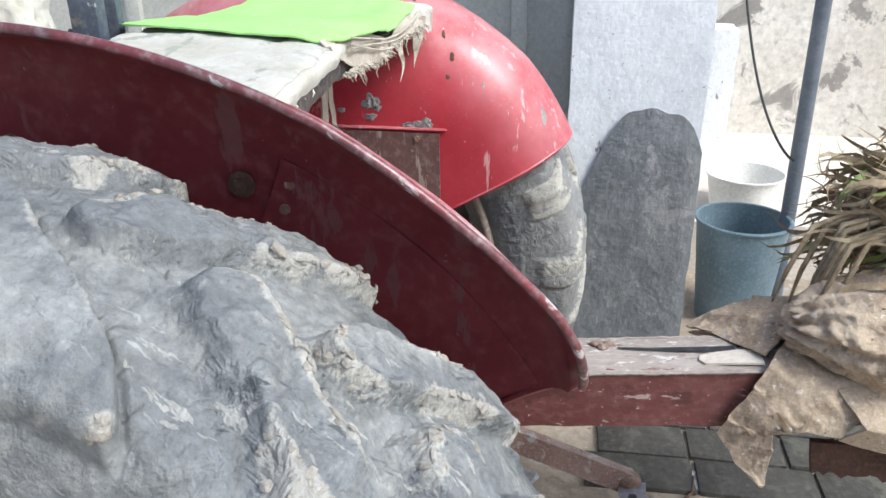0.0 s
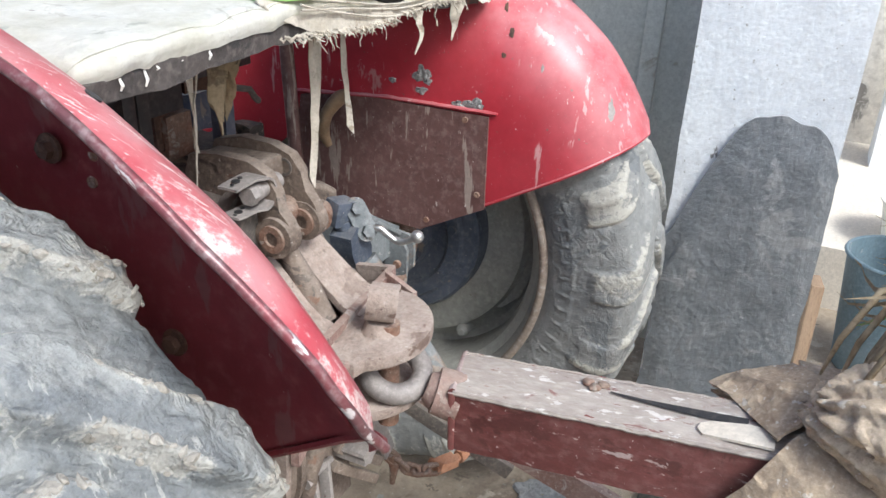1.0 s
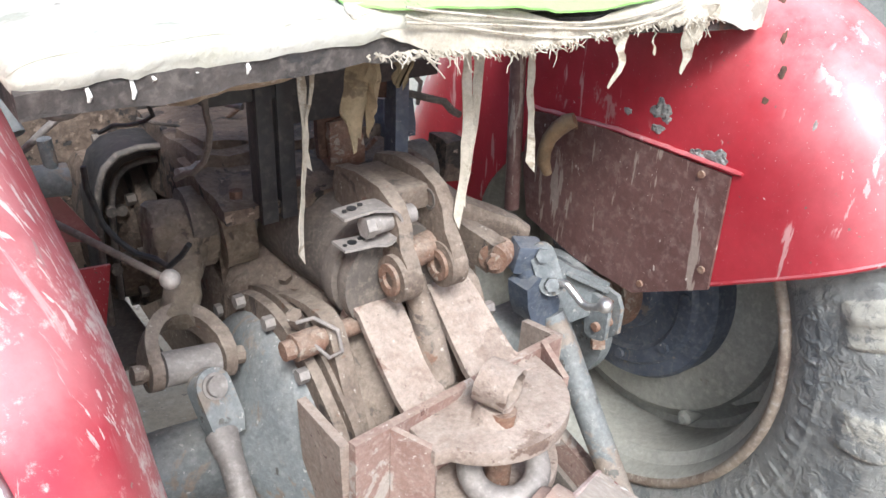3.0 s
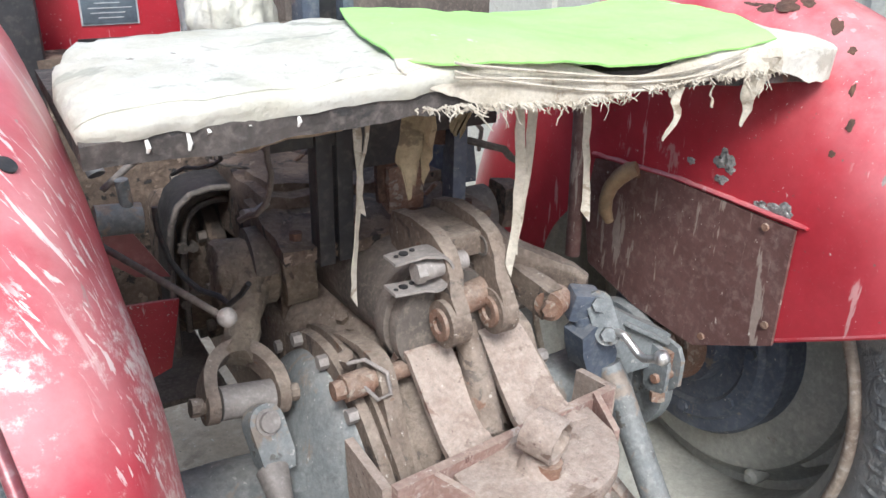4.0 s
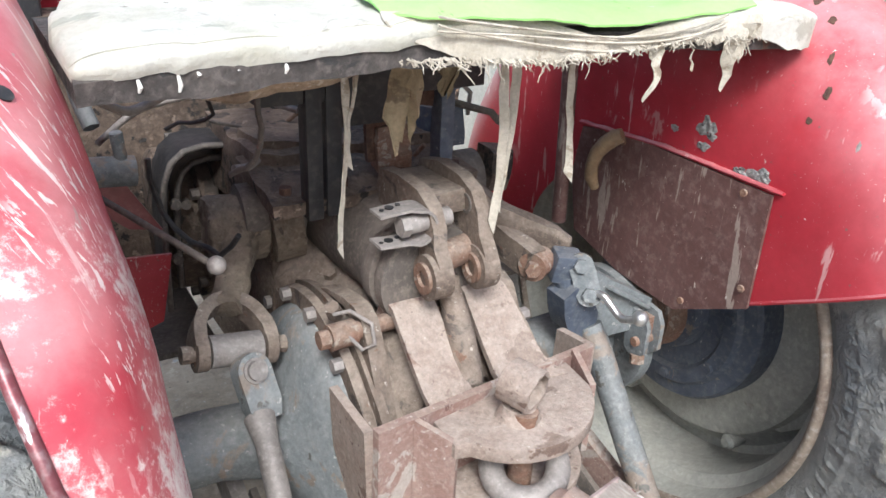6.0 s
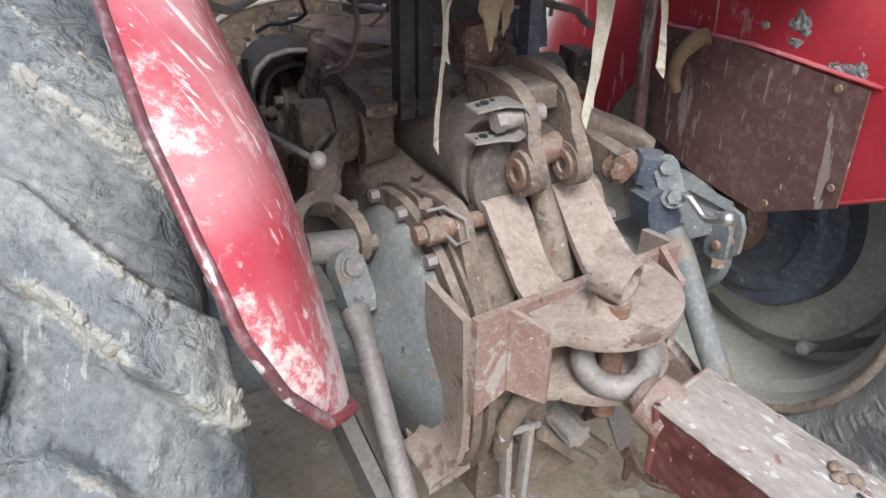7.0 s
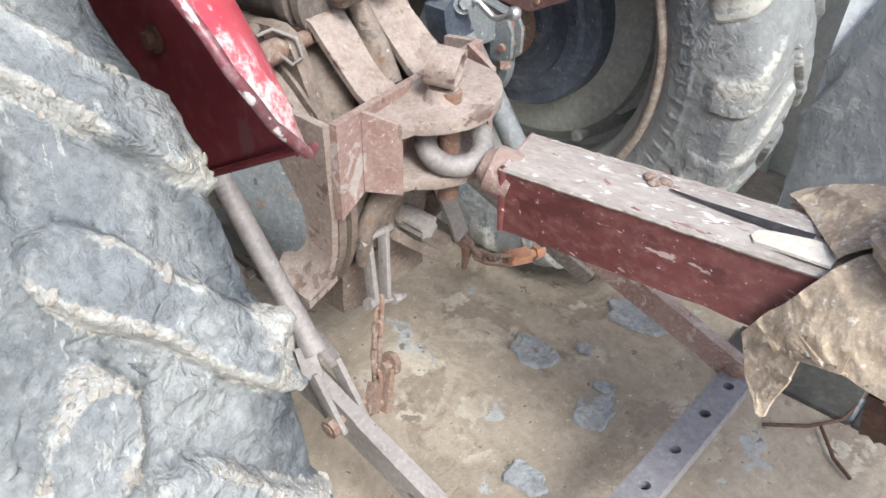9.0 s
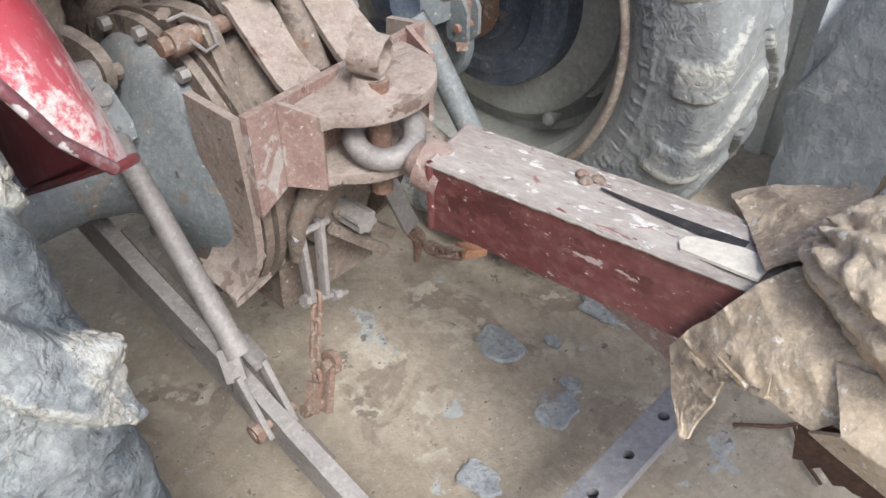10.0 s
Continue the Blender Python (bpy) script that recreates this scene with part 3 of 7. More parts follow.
# ---- wheels
def tyre_mesh(side, radius, phase, seed, segments, across, low, shift):
    """A worn tractor tyre: side is -1 for left, +1 for right; club-nosed lugs run from the shoulders forward to the middle."""
    half = 0.117
    line = [(0.0, 0.400), (-0.012, 0.415), (-0.022, 0.44), (-0.031, 0.49), (-0.031, 0.53), (-0.027, 0.558), (-0.018, 0.576), (-0.002, 0.586), (0.03, 0.592),
            (0.07, 0.595), (half, 0.597)]
    full = line + [(2 * half - x, r) for x, r in line[::-1][1:]]
    px, pr = np.array(full).T
    s = np.r_[0, np.cumsum(np.hypot(np.diff(px), np.diff(pr)))]
    t = np.linspace(0, s[-1], across)
    X, R = np.interp(t, s, px), np.interp(t, s, pr)
    kernel = np.array([1, 2, 3, 2, 1]) / 9
    Xs, Rs = np.convolve(np.pad(X, 2, "edge"), kernel, "valid"), np.convolve(np.pad(R, 2, "edge"), kernel, "valid")
    dX, dR = np.gradient(Xs), np.gradient(Rs)
    nlen = np.hypot(dX, dR)
    nX, nR = -dR / nlen, dX / nlen
    Rs = Rs + (radius - 0.597) * np.clip((Rs - 0.4) / 0.15, 0, 1)
    near = radians(150) if side < 0 else radians(170)      # the back, which is seen closest, is meshed finer
    start = radians(-35) if side < 0 else radians(-80)
    A = np.r_[start + near * np.arange(segments) / segments, start + near + (2 * np.pi - near) * np.arange(segments // 4) / (segments // 4)]
    segments = len(A)
    inboard = half - Xs                     # distance from the middle towards the tractor
    pitch = 2 * np.pi / 20
    reach = np.clip((Rs - low) / 0.014, 0, 1)

    def cloud(ang, k, off, octaves):
        return np.array([noise.fractal(Vector((math.cos(ang) * radius * k, math.sin(ang) * radius * k, x * k + off + seed)), 1.0, 2.0, octaves) for x in Xs])
    verts, mud, bare = [], [], []
    for ang in A:
        wob = 0.5 * cloud(ang, 9, 0, 2)
        fine_ = cloud(ang, 34, 5, 3)
        cl = cloud(ang, 12, 7, 4)
        crk = cloud(ang, 24, 21, 2)
        h, mu = np.zeros_like(Xs), np.zeros_like(Xs)
        open_ = np.ones_like(Xs)
        for sgn, off in ((1, 0.0), (-1, 0.5)):
            q = inboard * sgn
            centre = phase + np.radians(np.interp(q, [-0.02, 0, 0.02, 0.045, 0.08, 0.105, 0.143, 0.17], [36.8, 36, 35, 33, 28, 25, 21.6, 20.2])) + off * pitch
            u = (ang - centre) / pitch
            u = (u - np.round(u)) * pitch * radius
            halfw = np.interp(q, [-0.016, -0.010, 0.0, 0.02, 0.045, 0.08, 0.17], [-0.02, 0.014, 0.031, 0.041, 0.044, 0.043, 0.038]) + 0.008 * wob + 0.0015 * fine_
            out = np.abs(u) - halfw
            top = 1 / (1 + np.exp(np.clip(out / np.where(u > 0, 0.0028, 0.0016), -30, 30)))
            h = np.maximum(h, (0.026 if side < 0 else 0.013) * top * reach * (1 - 0.32 * np.clip((q - 0.09) / 0.05, 0, 1)) * np.clip(0.95 + 0.25 * wob, 0.6, 1.1))
            rim = np.exp(-((out + 0.005) / 0.0095) ** 2) * np.where(u > 0, 0.75, 0.85) * reach
            tip = np.clip((q - 0.10) / 0.03, 0, 1) * top * reach
            open_ = open_ * (1 - top * reach)
            mu = np.maximum(mu, rim * (0.74 + 1.3 * cl)) + np.clip(tip * (0.62 + 1.1 * cl), 0, 0.9)
            if side < 0:
                # folds of perished rubber running beside the lugs
                run, lean = ang * radius, np.abs(inboard)
                folds = np.array([noise.noise(Vector(((run + b) * 95 + 1.6 * w_, (run - b) * 16, seed + sgn))) for b, w_ in zip(lean, wob)])
                h = h + 0.0028 * (1 - np.abs(folds) * 2.2) * np.exp(-((out - 0.012) / 0.020) ** 2) * reach * (q > -0.03)
                h = h + 0.005 * np.clip((q - 0.112) / 0.02, 0, 1) * top * reach * np.clip(fine_ + 0.25, 0, 0.6)
            h = h - 0.006 * np.exp(-(crk / 0.045) ** 2) * np.exp(-((out - 0.014) / 0.013) ** 2) * reach
            h = h + 0.005 * tip * np.clip((cl - 0.15) * 4, 0, 1) - 0.009 * np.exp(-((out - 0.005) / 0.0035) ** 2) * (u < 0) * reach
        mu = np.clip(mu + 0.10 * cl, 0, 0.85) * (1.0 if side < 0 else 0.62)
        if side > 0:
            # moulded ring and short bars on the flank
            flank = (Xs < half) & (Rs > 0.42) & (Rs < 0.50)
            h = h + flank * (0.004 * np.exp(-((Rs - 0.462) / 0.003) ** 2) + 0.003 * (abs(((ang / radians(4.6)) % 1) - 0.5) < 0.09) * np.exp(-((Rs - 0.447) / 0.011) ** 4))
        h = h + ((0.0040 if side < 0 else 0.0018) * fine_ + 0.005 * mu * np.maximum(0, fine_ + 0.3 * cl) + 0.004 * np.minimum(0, wob)) * (Rs > 0.43)
        RR, XX = Rs + np.maximum(nR, 0.55 * (h > 0.006)) * h, Xs + 0.75 * nX * h
        x_world = (0.545 + XX) if side > 0 else (-0.526 - XX)
        for x, r in zip(x_world, RR):
            verts.append((x, AXLE[0] + shift[0] - r * math.cos(ang), AXLE[1] + shift[1] + r * math.sin(ang)))
        mud.extend(mu)
        bare.extend(np.clip(0.9 * open_ * np.clip((inboard - 0.075) / 0.04, 0, 1) - 0.8 * mu, 0, 1))
    n, faces = across, []
    for i in range(segments):
        j = (i + 1) % segments
        for k in range(n - 1):
            q = (i * n + k, i * n + k + 1, j * n + k + 1, j * n + k)
            faces.append(q if side > 0 else q[::-1])
    me = bpy.data.meshes.new("tyre")
    me.from_pydata(verts, [], faces)
    at = me.attributes.new("mud", "FLOAT", "POINT")
    at.data.foreach_set("value", np.array(mud, dtype=np.float32))
    at = me.attributes.new("clean", "FLOAT", "POINT")
    at.data.foreach_set("value", np.array(bare, dtype=np.float32))
    me.materials.append(RUBBER if side < 0 else RUBBER_FAR)
    me.shade_smooth()
    return me


def build_wheel(side):
    x0 = 0.545 if side > 0 else -0.535
    s = side
    bm = bmesh.new()
    lathe(bm, [(x0 + s * x, r) for x, r in ((0.15, 0.215), (0.085, 0.212), (0.075, 0.205), (0.072, 0.18), (0.062, 0.172), (0.060, 0.145), (0.070, 0.138),
                                            (0.072, 0.10), (0.04, 0.095), (0.04, 0.0))], AXLE, 72)
    w = part("rear_wheel", bm, BLUE, TRACTOR, "rear wheel with dark blue disc and worn lugged tyre", smooth=30)
    tyre = new("tyre", tyre_mesh(side, 0.602 if side < 0 else 0.597, radians(-2.8 if side < 0 else -1), 3.0 if side < 0 else 11.0,
                                 1150 if side < 0 else 620, 260 if side < 0 else 130, 0.566 if side < 0 else 0.497,
                                 (-0.018, -0.009) if side < 0 else (0, 0)))
    tyre.parent = w
    if s < 0:
        # crumbs of dried mud clinging to the lug edges and tips
        random.seed(12)
        me = tyre.data
        amount = np.zeros(len(me.vertices), dtype=np.float32)
        me.attributes["mud"].data.foreach_get("value", amount)
        thick = np.flatnonzero(amount > 0.42)
        ico = bmesh.new()
        bmesh.ops.create_icosphere(ico, subdivisions=1, radius=1.0)
        ball = [v.co.copy() for v in ico.verts]
        skin = [[v.index for v in face.verts] for face in ico.faces]
        ico.free()
        verts, faces = [], []
        for _ in range(2600):
            v = me.vertices[int(random.choice(thick))]
            size = random.uniform(0.0012, 0.0042) * (1 if random.random() < 0.85 else 1.7)
            spin = v.normal.to_track_quat("Z", "Y").to_matrix() @ Matrix.Rotation(random.uniform(0, 6.3), 3, "Z") @ Matrix.Diagonal((random.uniform(0.7, 1.8), random.uniform(0.6, 1.1), 0.55))
            base = len(verts)
            verts += [v.co + spin @ (p * size * random.uniform(0.7, 1.3)) for p in ball]
            faces += [[base + k for k in tri] for tri in skin]
        crumbs = bpy.data.meshes.new("mud_crust")
        crumbs.from_pydata(verts, [], faces)
        crumbs.materials.append(CRUMB)
        crust = new("mud_crust", crumbs)
        crust.parent = tyre
        tagged(crust, "pale crumbs of dried mud", kind="stuff")
    tagged(tyre, "worn dusty rubber tyre with dried mud on the lugs")
    bm = bmesh.new()
    prof = [(0.0, 0.402), (-0.008, 0.398), (-0.010, 0.388), (0.0, 0.380), (0.03, 0.372), (0.05, 0.352), (0.08, 0.345), (0.12, 0.35), (0.18, 0.352),
            (0.20, 0.372), (0.228, 0.385), (0.234, 0.40)]
    lathe(bm, [(x0 + s * x, r) for x, r in prof], AXLE, 96)
    lathe(bm, [(x0 + s * x, r) for x, r in ((0.175, 0.352), (0.178, 0.335), (0.165, 0.315), (0.14, 0.30), (0.132, 0.27), (0.135, 0.235), (0.135, 0.19))], AXLE, 96)
    part("rim", bm, RIM, w, "dusty grey-green steel rim and dish", smooth=30)
    bm = bmesh.new()
    lathe(bm, [(x0 + s * x, r) for x, r in ((0.006, 0.404), (-0.010, 0.402), (-0.015, 0.394), (-0.011, 0.386), (-0.001, 0.383))], AXLE, 96)
    part("rim_flange", bm, RIM_EDGE, w, "rust-brown rolled rim edge", smooth=60)
    for k in range(8):
        bm = bmesh.new()
        a = 2 * math.pi * k / 8 + 0.2
        bolt(bm, (x0 + s * 0.066, AXLE[0] - 0.158 * math.cos(a), AXLE[1] + 0.158 * math.sin(a)), (-s, 0, 0), 0.011, 0.012)
        part("hub_bolt", bm, BLUE, w)
    bm = bmesh.new()
    lathe(bm, [(x0 + s * 0.03, 0.0), (x0 + s * 0.03, 0.085), (x0 - s * 0.015, 0.08), (x0 - s * 0.015, 0.055), (x0 - s * 0.04, 0.05), (x0 - s * 0.04, 0.0)], AXLE, 40)
    part("hub", bm, RUST, w, "rusty brown axle hub")
    if s > 0:
        bm = bmesh.new()
        plate(bm, [(-0.287, 0.640), (-0.296, 0.585), (-0.268, 0.508), (-0.225, 0.470), (-0.205, 0.468)], 0.006, Matrix.Translation((0.668, 0, 0)) @ pose(0, 0, 0, 0, 0, 8) @ YZ)
        part("rim_clamp", bm, RIM, w, "pale triangular clamp plate", bevel=0.001)
        for a, r in ((-59, 0.314), (-112, 0.32), (12, 0.34)):
            bm = bmesh.new()
            c = V(x0 + 0.15, AXLE[0] - r * math.cos(radians(a)), AXLE[1] + r * math.sin(radians(a)))
            rod(bm, c + V(0.02, 0, 0), c - V(0.018, 0, 0), 0.016, 12)
            sweep(bm, [c - V(0.018, 0, 0), c - V(0.026, 0, 0)], [0.016, 0.009], 12)
            part("rim_stud", bm, RIM, w)
    return w


build_wheel(-1)
build_wheel(1)


# ---------------------------------------------------------------- fenders
def on_arc(x, r, deg):
    a = radians(deg)
    return Vector((x, AXLE[0] - r * math.cos(a), AXLE[1] + 0.01 + r * math.sin(a)))


def build_left_fender():
    lipx = lambda d: float(np.interp(d, (31, 33.5, 37, 42, 48, 55, 65), (-0.456, -0.483, -0.502, -0.513, -0.524, -0.528, -0.530)))
    lipr = lambda d: 0.700 - 0.0008 * max(0, d - 60) if d > 40 else 0.700 - 0.034 * ((40 - d) / 9) ** 2
    outer = []
    for i in range(84):
        d = 31 + (128 - 31) * (i / 83) ** 1.3
        lx, lr = lipx(d), lipr(d)
        xi = -0.4205 - 0.0006 * max(0, d - 44) + 0.002 * noise.noise(Vector((d * 0.1, 3, 0)))
        wide = lx - xi
        k = min(1.0, (0.700 - 0.0008 * max(0, d - 60) - lr) / 0.034)
        prof = [(xi, 0.30), (xi, 0.45), (xi, 0.565), (xi - 0.001, 0.590), (xi - 0.004, 0.605), (xi - 0.009, 0.622), (xi - 0.017, 0.641 - 0.004 * k)]
        prof += [(xi - 0.0265, 0.659 - 0.012 * k), (xi - 0.037, min(0.674, lr - 0.012)), (xi - 0.037 + (wide + 0.037) * 0.35, lr - 0.010), (xi - 0.037 + (wide + 0.037) * 0.7, lr - 0.003), (lx, lr)]
        outer.append([on_arc(x, r, d) + 0.0012 * noise.noise_vector(Vector((x * 9, d * 0.12, r * 9))) for x, r in prof])
    bm = bmesh.new()
    wear_sheen = bm.verts.layers.float.new("wear_sheen")
    grid = loft(bm, outer)
    for i, row in enumerate(grid):
        d = 31 + (128 - 31) * (i / 83) ** 1.3
        for k, v in enumerate(row):
            v[wear_sheen] = 0.47 * math.exp(-((d - 29) / 11) ** 2) + 0.26 * math.exp(-((d - 49) / 4) ** 2) + (0.16 if k in (3, 4, 5, 6) else 0) + (0.12 if k > 9 else 0) - 0.03
    fd = part("fender", bm, RED_WORN, TRACTOR, "scraped red fender, paint worn to white, maroon inside", smooth=60)
    bm = bmesh.new()
    loft(bm, [[p + V(-0.004, 0, 0) if k < 6 else p + (V(0, AXLE[0], AXLE[1]) - V(0, p.y, p.z)).normalized() * 0.005 for k, p in enumerate(row)] for row in outer])
    part("inner_skin", bm, MAROON, fd, "maroon primed inner face", smooth=60)
    bm = bmesh.new()
    sweep(bm, [on_arc(lipx(31 + 0.485 * i), lipr(31 + 0.485 * i) - 0.001, 31 + 0.485 * i) for i in range(200)], 0.0045, 8)
    part("rolled_edge", bm, LIP, fd, "scuffed rolled metal edge", smooth=80)
    bm = bmesh.new()
    sweep(bm, [on_arc(-0.4255, 0.30 + 0.03 * k, 31) for k in range(11)] + [on_arc(-0.432, 0.640, 31), on_arc(-0.444, 0.655, 31), on_arc(-0.456, 0.664, 31)], 0.004, 6)
    part("end_hem", bm, MAROON, fd)
    # doubling plate lapped over the inside, its rivets, and two bolts with washers
    bm = bmesh.new()
    rows = []
    for i in range(30):
        d = 32 + 30.5 * i / 29
        xi = -0.4275 - 0.0006 * max(0, d - 44)
        rows.append([on_arc(xi - 0.003 * math.sin(min(1, k / 2) * 1.5) - (0.006 if k == 8 else 0.002 if k == 7 else 0), r, d - 1.4 * (1 - k / 8) * (i == 29)) for k, r in enumerate((0.30, 0.36, 0.42, 0.48, 0.53, 0.56, 0.585, 0.605, 0.622))])
    loft(bm, rows)
    thicken(bm, 0.0025)
    part("doubling_plate", bm, MAROON, fd, smooth=40)
    for r, d in ((0.600, 61.0), (0.575, 60.4)):
        bm = bmesh.new()
        bolt(bm, on_arc(-0.4395, r, d), (-1, 0, 0), 0.0052, 0.003, 10)
        part("rivet", bm, RUST, fd)
    for r, d in ((0.580, 64.8), (0.556, 87.0), (0.50, 46.0)):
        bm = bmesh.new()
        bolt(bm, on_arc(-0.436 - 0.0006 * max(0, d - 44) + 0.003, r, d), (-1, 0, 0), 0.008, 0.010, 6, washer=0.013)
        part("inner_bolt", bm, DARKRUST, fd)
    # solid black disc in the sheet, drawn as the dark of a bolt hole
    bm = bmesh.new()
    rod(bm, V(-0.4815, -0.3224, 1.262) - 0.0110 * V(0.5, -0.43, 0.75), V(-0.4815, -0.3224, 1.262) - 0.0040 * V(0.5, -0.43, 0.75), 0.0068, 18)
    part("bolt_hole", bm, BLACK, fd)
    return fd


def build_right_fender():
    prof = [(0.462, 0.285), (0.461, 0.36), (0.460, 0.44), (0.462, 0.50), (0.470, 0.55), (0.486, 0.59), (0.510, 0.622), (0.540, 0.644), (0.572, 0.657), (0.605, 0.662), (0.637, 0.660), (0.662, 0.652)]
    rows = []
    for i in range(64):
        d = 29.5 + (168 - 29.5) * (i / 63) ** 1.2
        rows.append([on_arc(x, r - (0.013 + 0.013 * max(0, (45 - d) / 15)) * min(1, max(0, (r - 0.48) / 0.12)), d + 5.0 * max(0, (x - 0.60) / 0.062) ** 2 * (1 - i / 63) ** 3) + 0.003 * noise.noise_vector(Vector((x * 6, d * 0.08, r * 7))) for x, r in prof])
    bm = bmesh.new()
    # pink sheen painted over the outer shoulder, strongest towards the back
    wear_sheen = bm.verts.layers.float.new("wear_sheen")
    for i, row in enumerate(loft(bm, rows)):
        for k, v in enumerate(row):
            v[wear_sheen] = 0.05 + 0.20 * min(1, max(0, (k - 4) / 3)) * min(1, max(0, (34 - i) / 20))
    thicken(bm, -0.003)
    fd = part("fender", bm, RED_FADED_SHEEN, TRACTOR, "rounded red fender, faded and chipped, pink sheen painted into its shoulder, with brown side panel", smooth=60)
    bm = bmesh.new()
    plate(bm, [(0.16, 0.992), (0.05, 1.01), (-0.256, 1.006), (-0.258, 0.822), (-0.120, 0.750), (0.02, 0.758), (0.15, 0.79), (0.175, 0.9)], 0.005, at_x(0.4515))
    part("side_panel", bm, BROWN, fd, "brown primed bolted side panel, flaking", bevel=0.001)
    bm = bmesh.new()
    sweep(bm, [(0.4535, 0.17 - 0.0147 * k, 0.998 + 0.0154 * min(1, k / 14) + 0.002 * noise.noise(Vector((k * 0.6, 1, 0)))) for k in range(31)],
          [0.0058 + 0.002 * noise.noise(Vector((k * 0.9, 3, 0))) for k in range(30)] + [0.004], 10, squash=0.7)
    part("weld_bead", bm, RED_FADED_SHEEN, fd, "dusty red welded seam along the panel")

    def crust(name, at, normal, wide, tall, high, mat, label, seed):
        """Irregular crust lying on the sheet."""
        bm = bmesh.new()
        bmesh.ops.create_icosphere(bm, subdivisions=4, radius=1.0)
        nrm = Vector(normal).normalized()
        tx = nrm.cross(V(0, 0, 1)).normalized()
        ty = tx.cross(nrm)
        for v in bm.verts:
            ang = math.atan2(v.co.y, v.co.x)
            k = 1 + 0.6 * noise.noise(Vector((math.cos(ang) * 1.3, math.sin(ang) * 1.3, seed))) + 0.16 * noise.noise(Vector((math.cos(ang) * 5, math.sin(ang) * 5, seed)))
            lump = 1 + 0.8 * noise.noise(Vector((v.co.x * 3, v.co.y * 3, seed + 5)))
            v.co = Vector(at) + tx * wide * k * v.co.x + ty * tall * k * v.co.y + nrm * high * lump * v.co.z
        part(name, bm, mat, fd, label)

    for at, nrm, w, h, hi, seed in (((0.458, -0.118, 1.064), (-1, 0, 0), 0.021, 0.019, 0.003, 4.0), ((0.457, -0.112, 1.036), (-1, 0, 0), 0.012, 0.008, 0.002, 7.0), ((0.457, -0.050, 1.048), (-1, 0, 0), 0.008, 0.006, 0.002, 12.0),
                                    ((0.4562, -0.225, 1.023), (-1, 0, 0), 0.020, 0.012, 0.0022, 9.0), ((0.456, -0.19, 1.02), (-1, 0, 0), 0.012, 0.006, 0.003, 15.0)):
        crust("splash", at, nrm, w, h, hi, SPLASH, "dried grey cement splash", seed)
    for at, nrm, w, h, seed in (((0.541, -0.106, 1.2867), (-0.37, -0.2, 0.91), 0.016, 0.020, 1.0), ((0.562, -0.125, 1.2905), (-0.37, -0.23, 0.9), 0.010, 0.013, 2.0), ((0.5514, -0.184, 1.268), (-0.37, -0.32, 0.87), 0.010, 0.017, 3.0),
                                ((0.525, -0.0855, 1.28), (-0.59, -0.18, 0.79), 0.013, 0.009, 5.0), ((0.533, -0.2255, 1.2416), (-0.59, -0.33, 0.74), 0.006, 0.006, 6.0), ((0.502, -0.258, 1.198), (-0.79, -0.28, 0.54), 0.004, 0.009, 8.0),
                                ((0.4832, -0.278, 1.158), (-0.8, -0.34, 0.5), 0.005, 0.008, 10.0), ((0.524, -0.064, 1.283), (-0.59, -0.15, 0.79), 0.015, 0.006, 11.0), ((0.4676, -0.271, 1.119), (-0.92, -0.21, 0.33), 0.005, 0.005, 13.0)):
        crust("rust_blotch", at, nrm, w, h, 0.0007, DARKRUST, "rusted bare patch", seed)
    for at, nrm, w, h, seed in (((0.5257, -0.4645, 1.0362), (-0.59, -0.67, 0.44), 0.007, 0.016, 21.0), ((0.519, -0.466, 1.0244), (-0.59, -0.69, 0.43), 0.006, 0.010, 22.0), ((0.4807, -0.342, 1.1014), (-0.91, -0.26, 0.33), 0.003, 0.006, 23.0)):
        crust("paint_chip", at, nrm, w, h, 0.0006, STEEL, "bare grey chip in the paint", seed)
    for y, z in ((-0.21, 0.995), (0.05, 0.995), (-0.242, 0.85), (-0.135, 0.775)):
        bm = bmesh.new()
        bolt(bm, (0.449, y, z), (-1, 0, 0), 0.006, 0.004, 8)
        part("panel_bolt", bm, RUST, fd)
    bm = bmesh.new()
    sweep(bm, [on_arc(x - 0.002, r - 0.0264 * min(1, max(0, (r - 0.48) / 0.12)), 29.3 + 5.0 * max(0, (x - 0.60) / 0.062) ** 2) for x, r in prof], 0.0035, 6)
    part("end_hem", bm, RED_FADED_SHEEN, fd)
    return fd


build_left_fender()
build_right_fender()


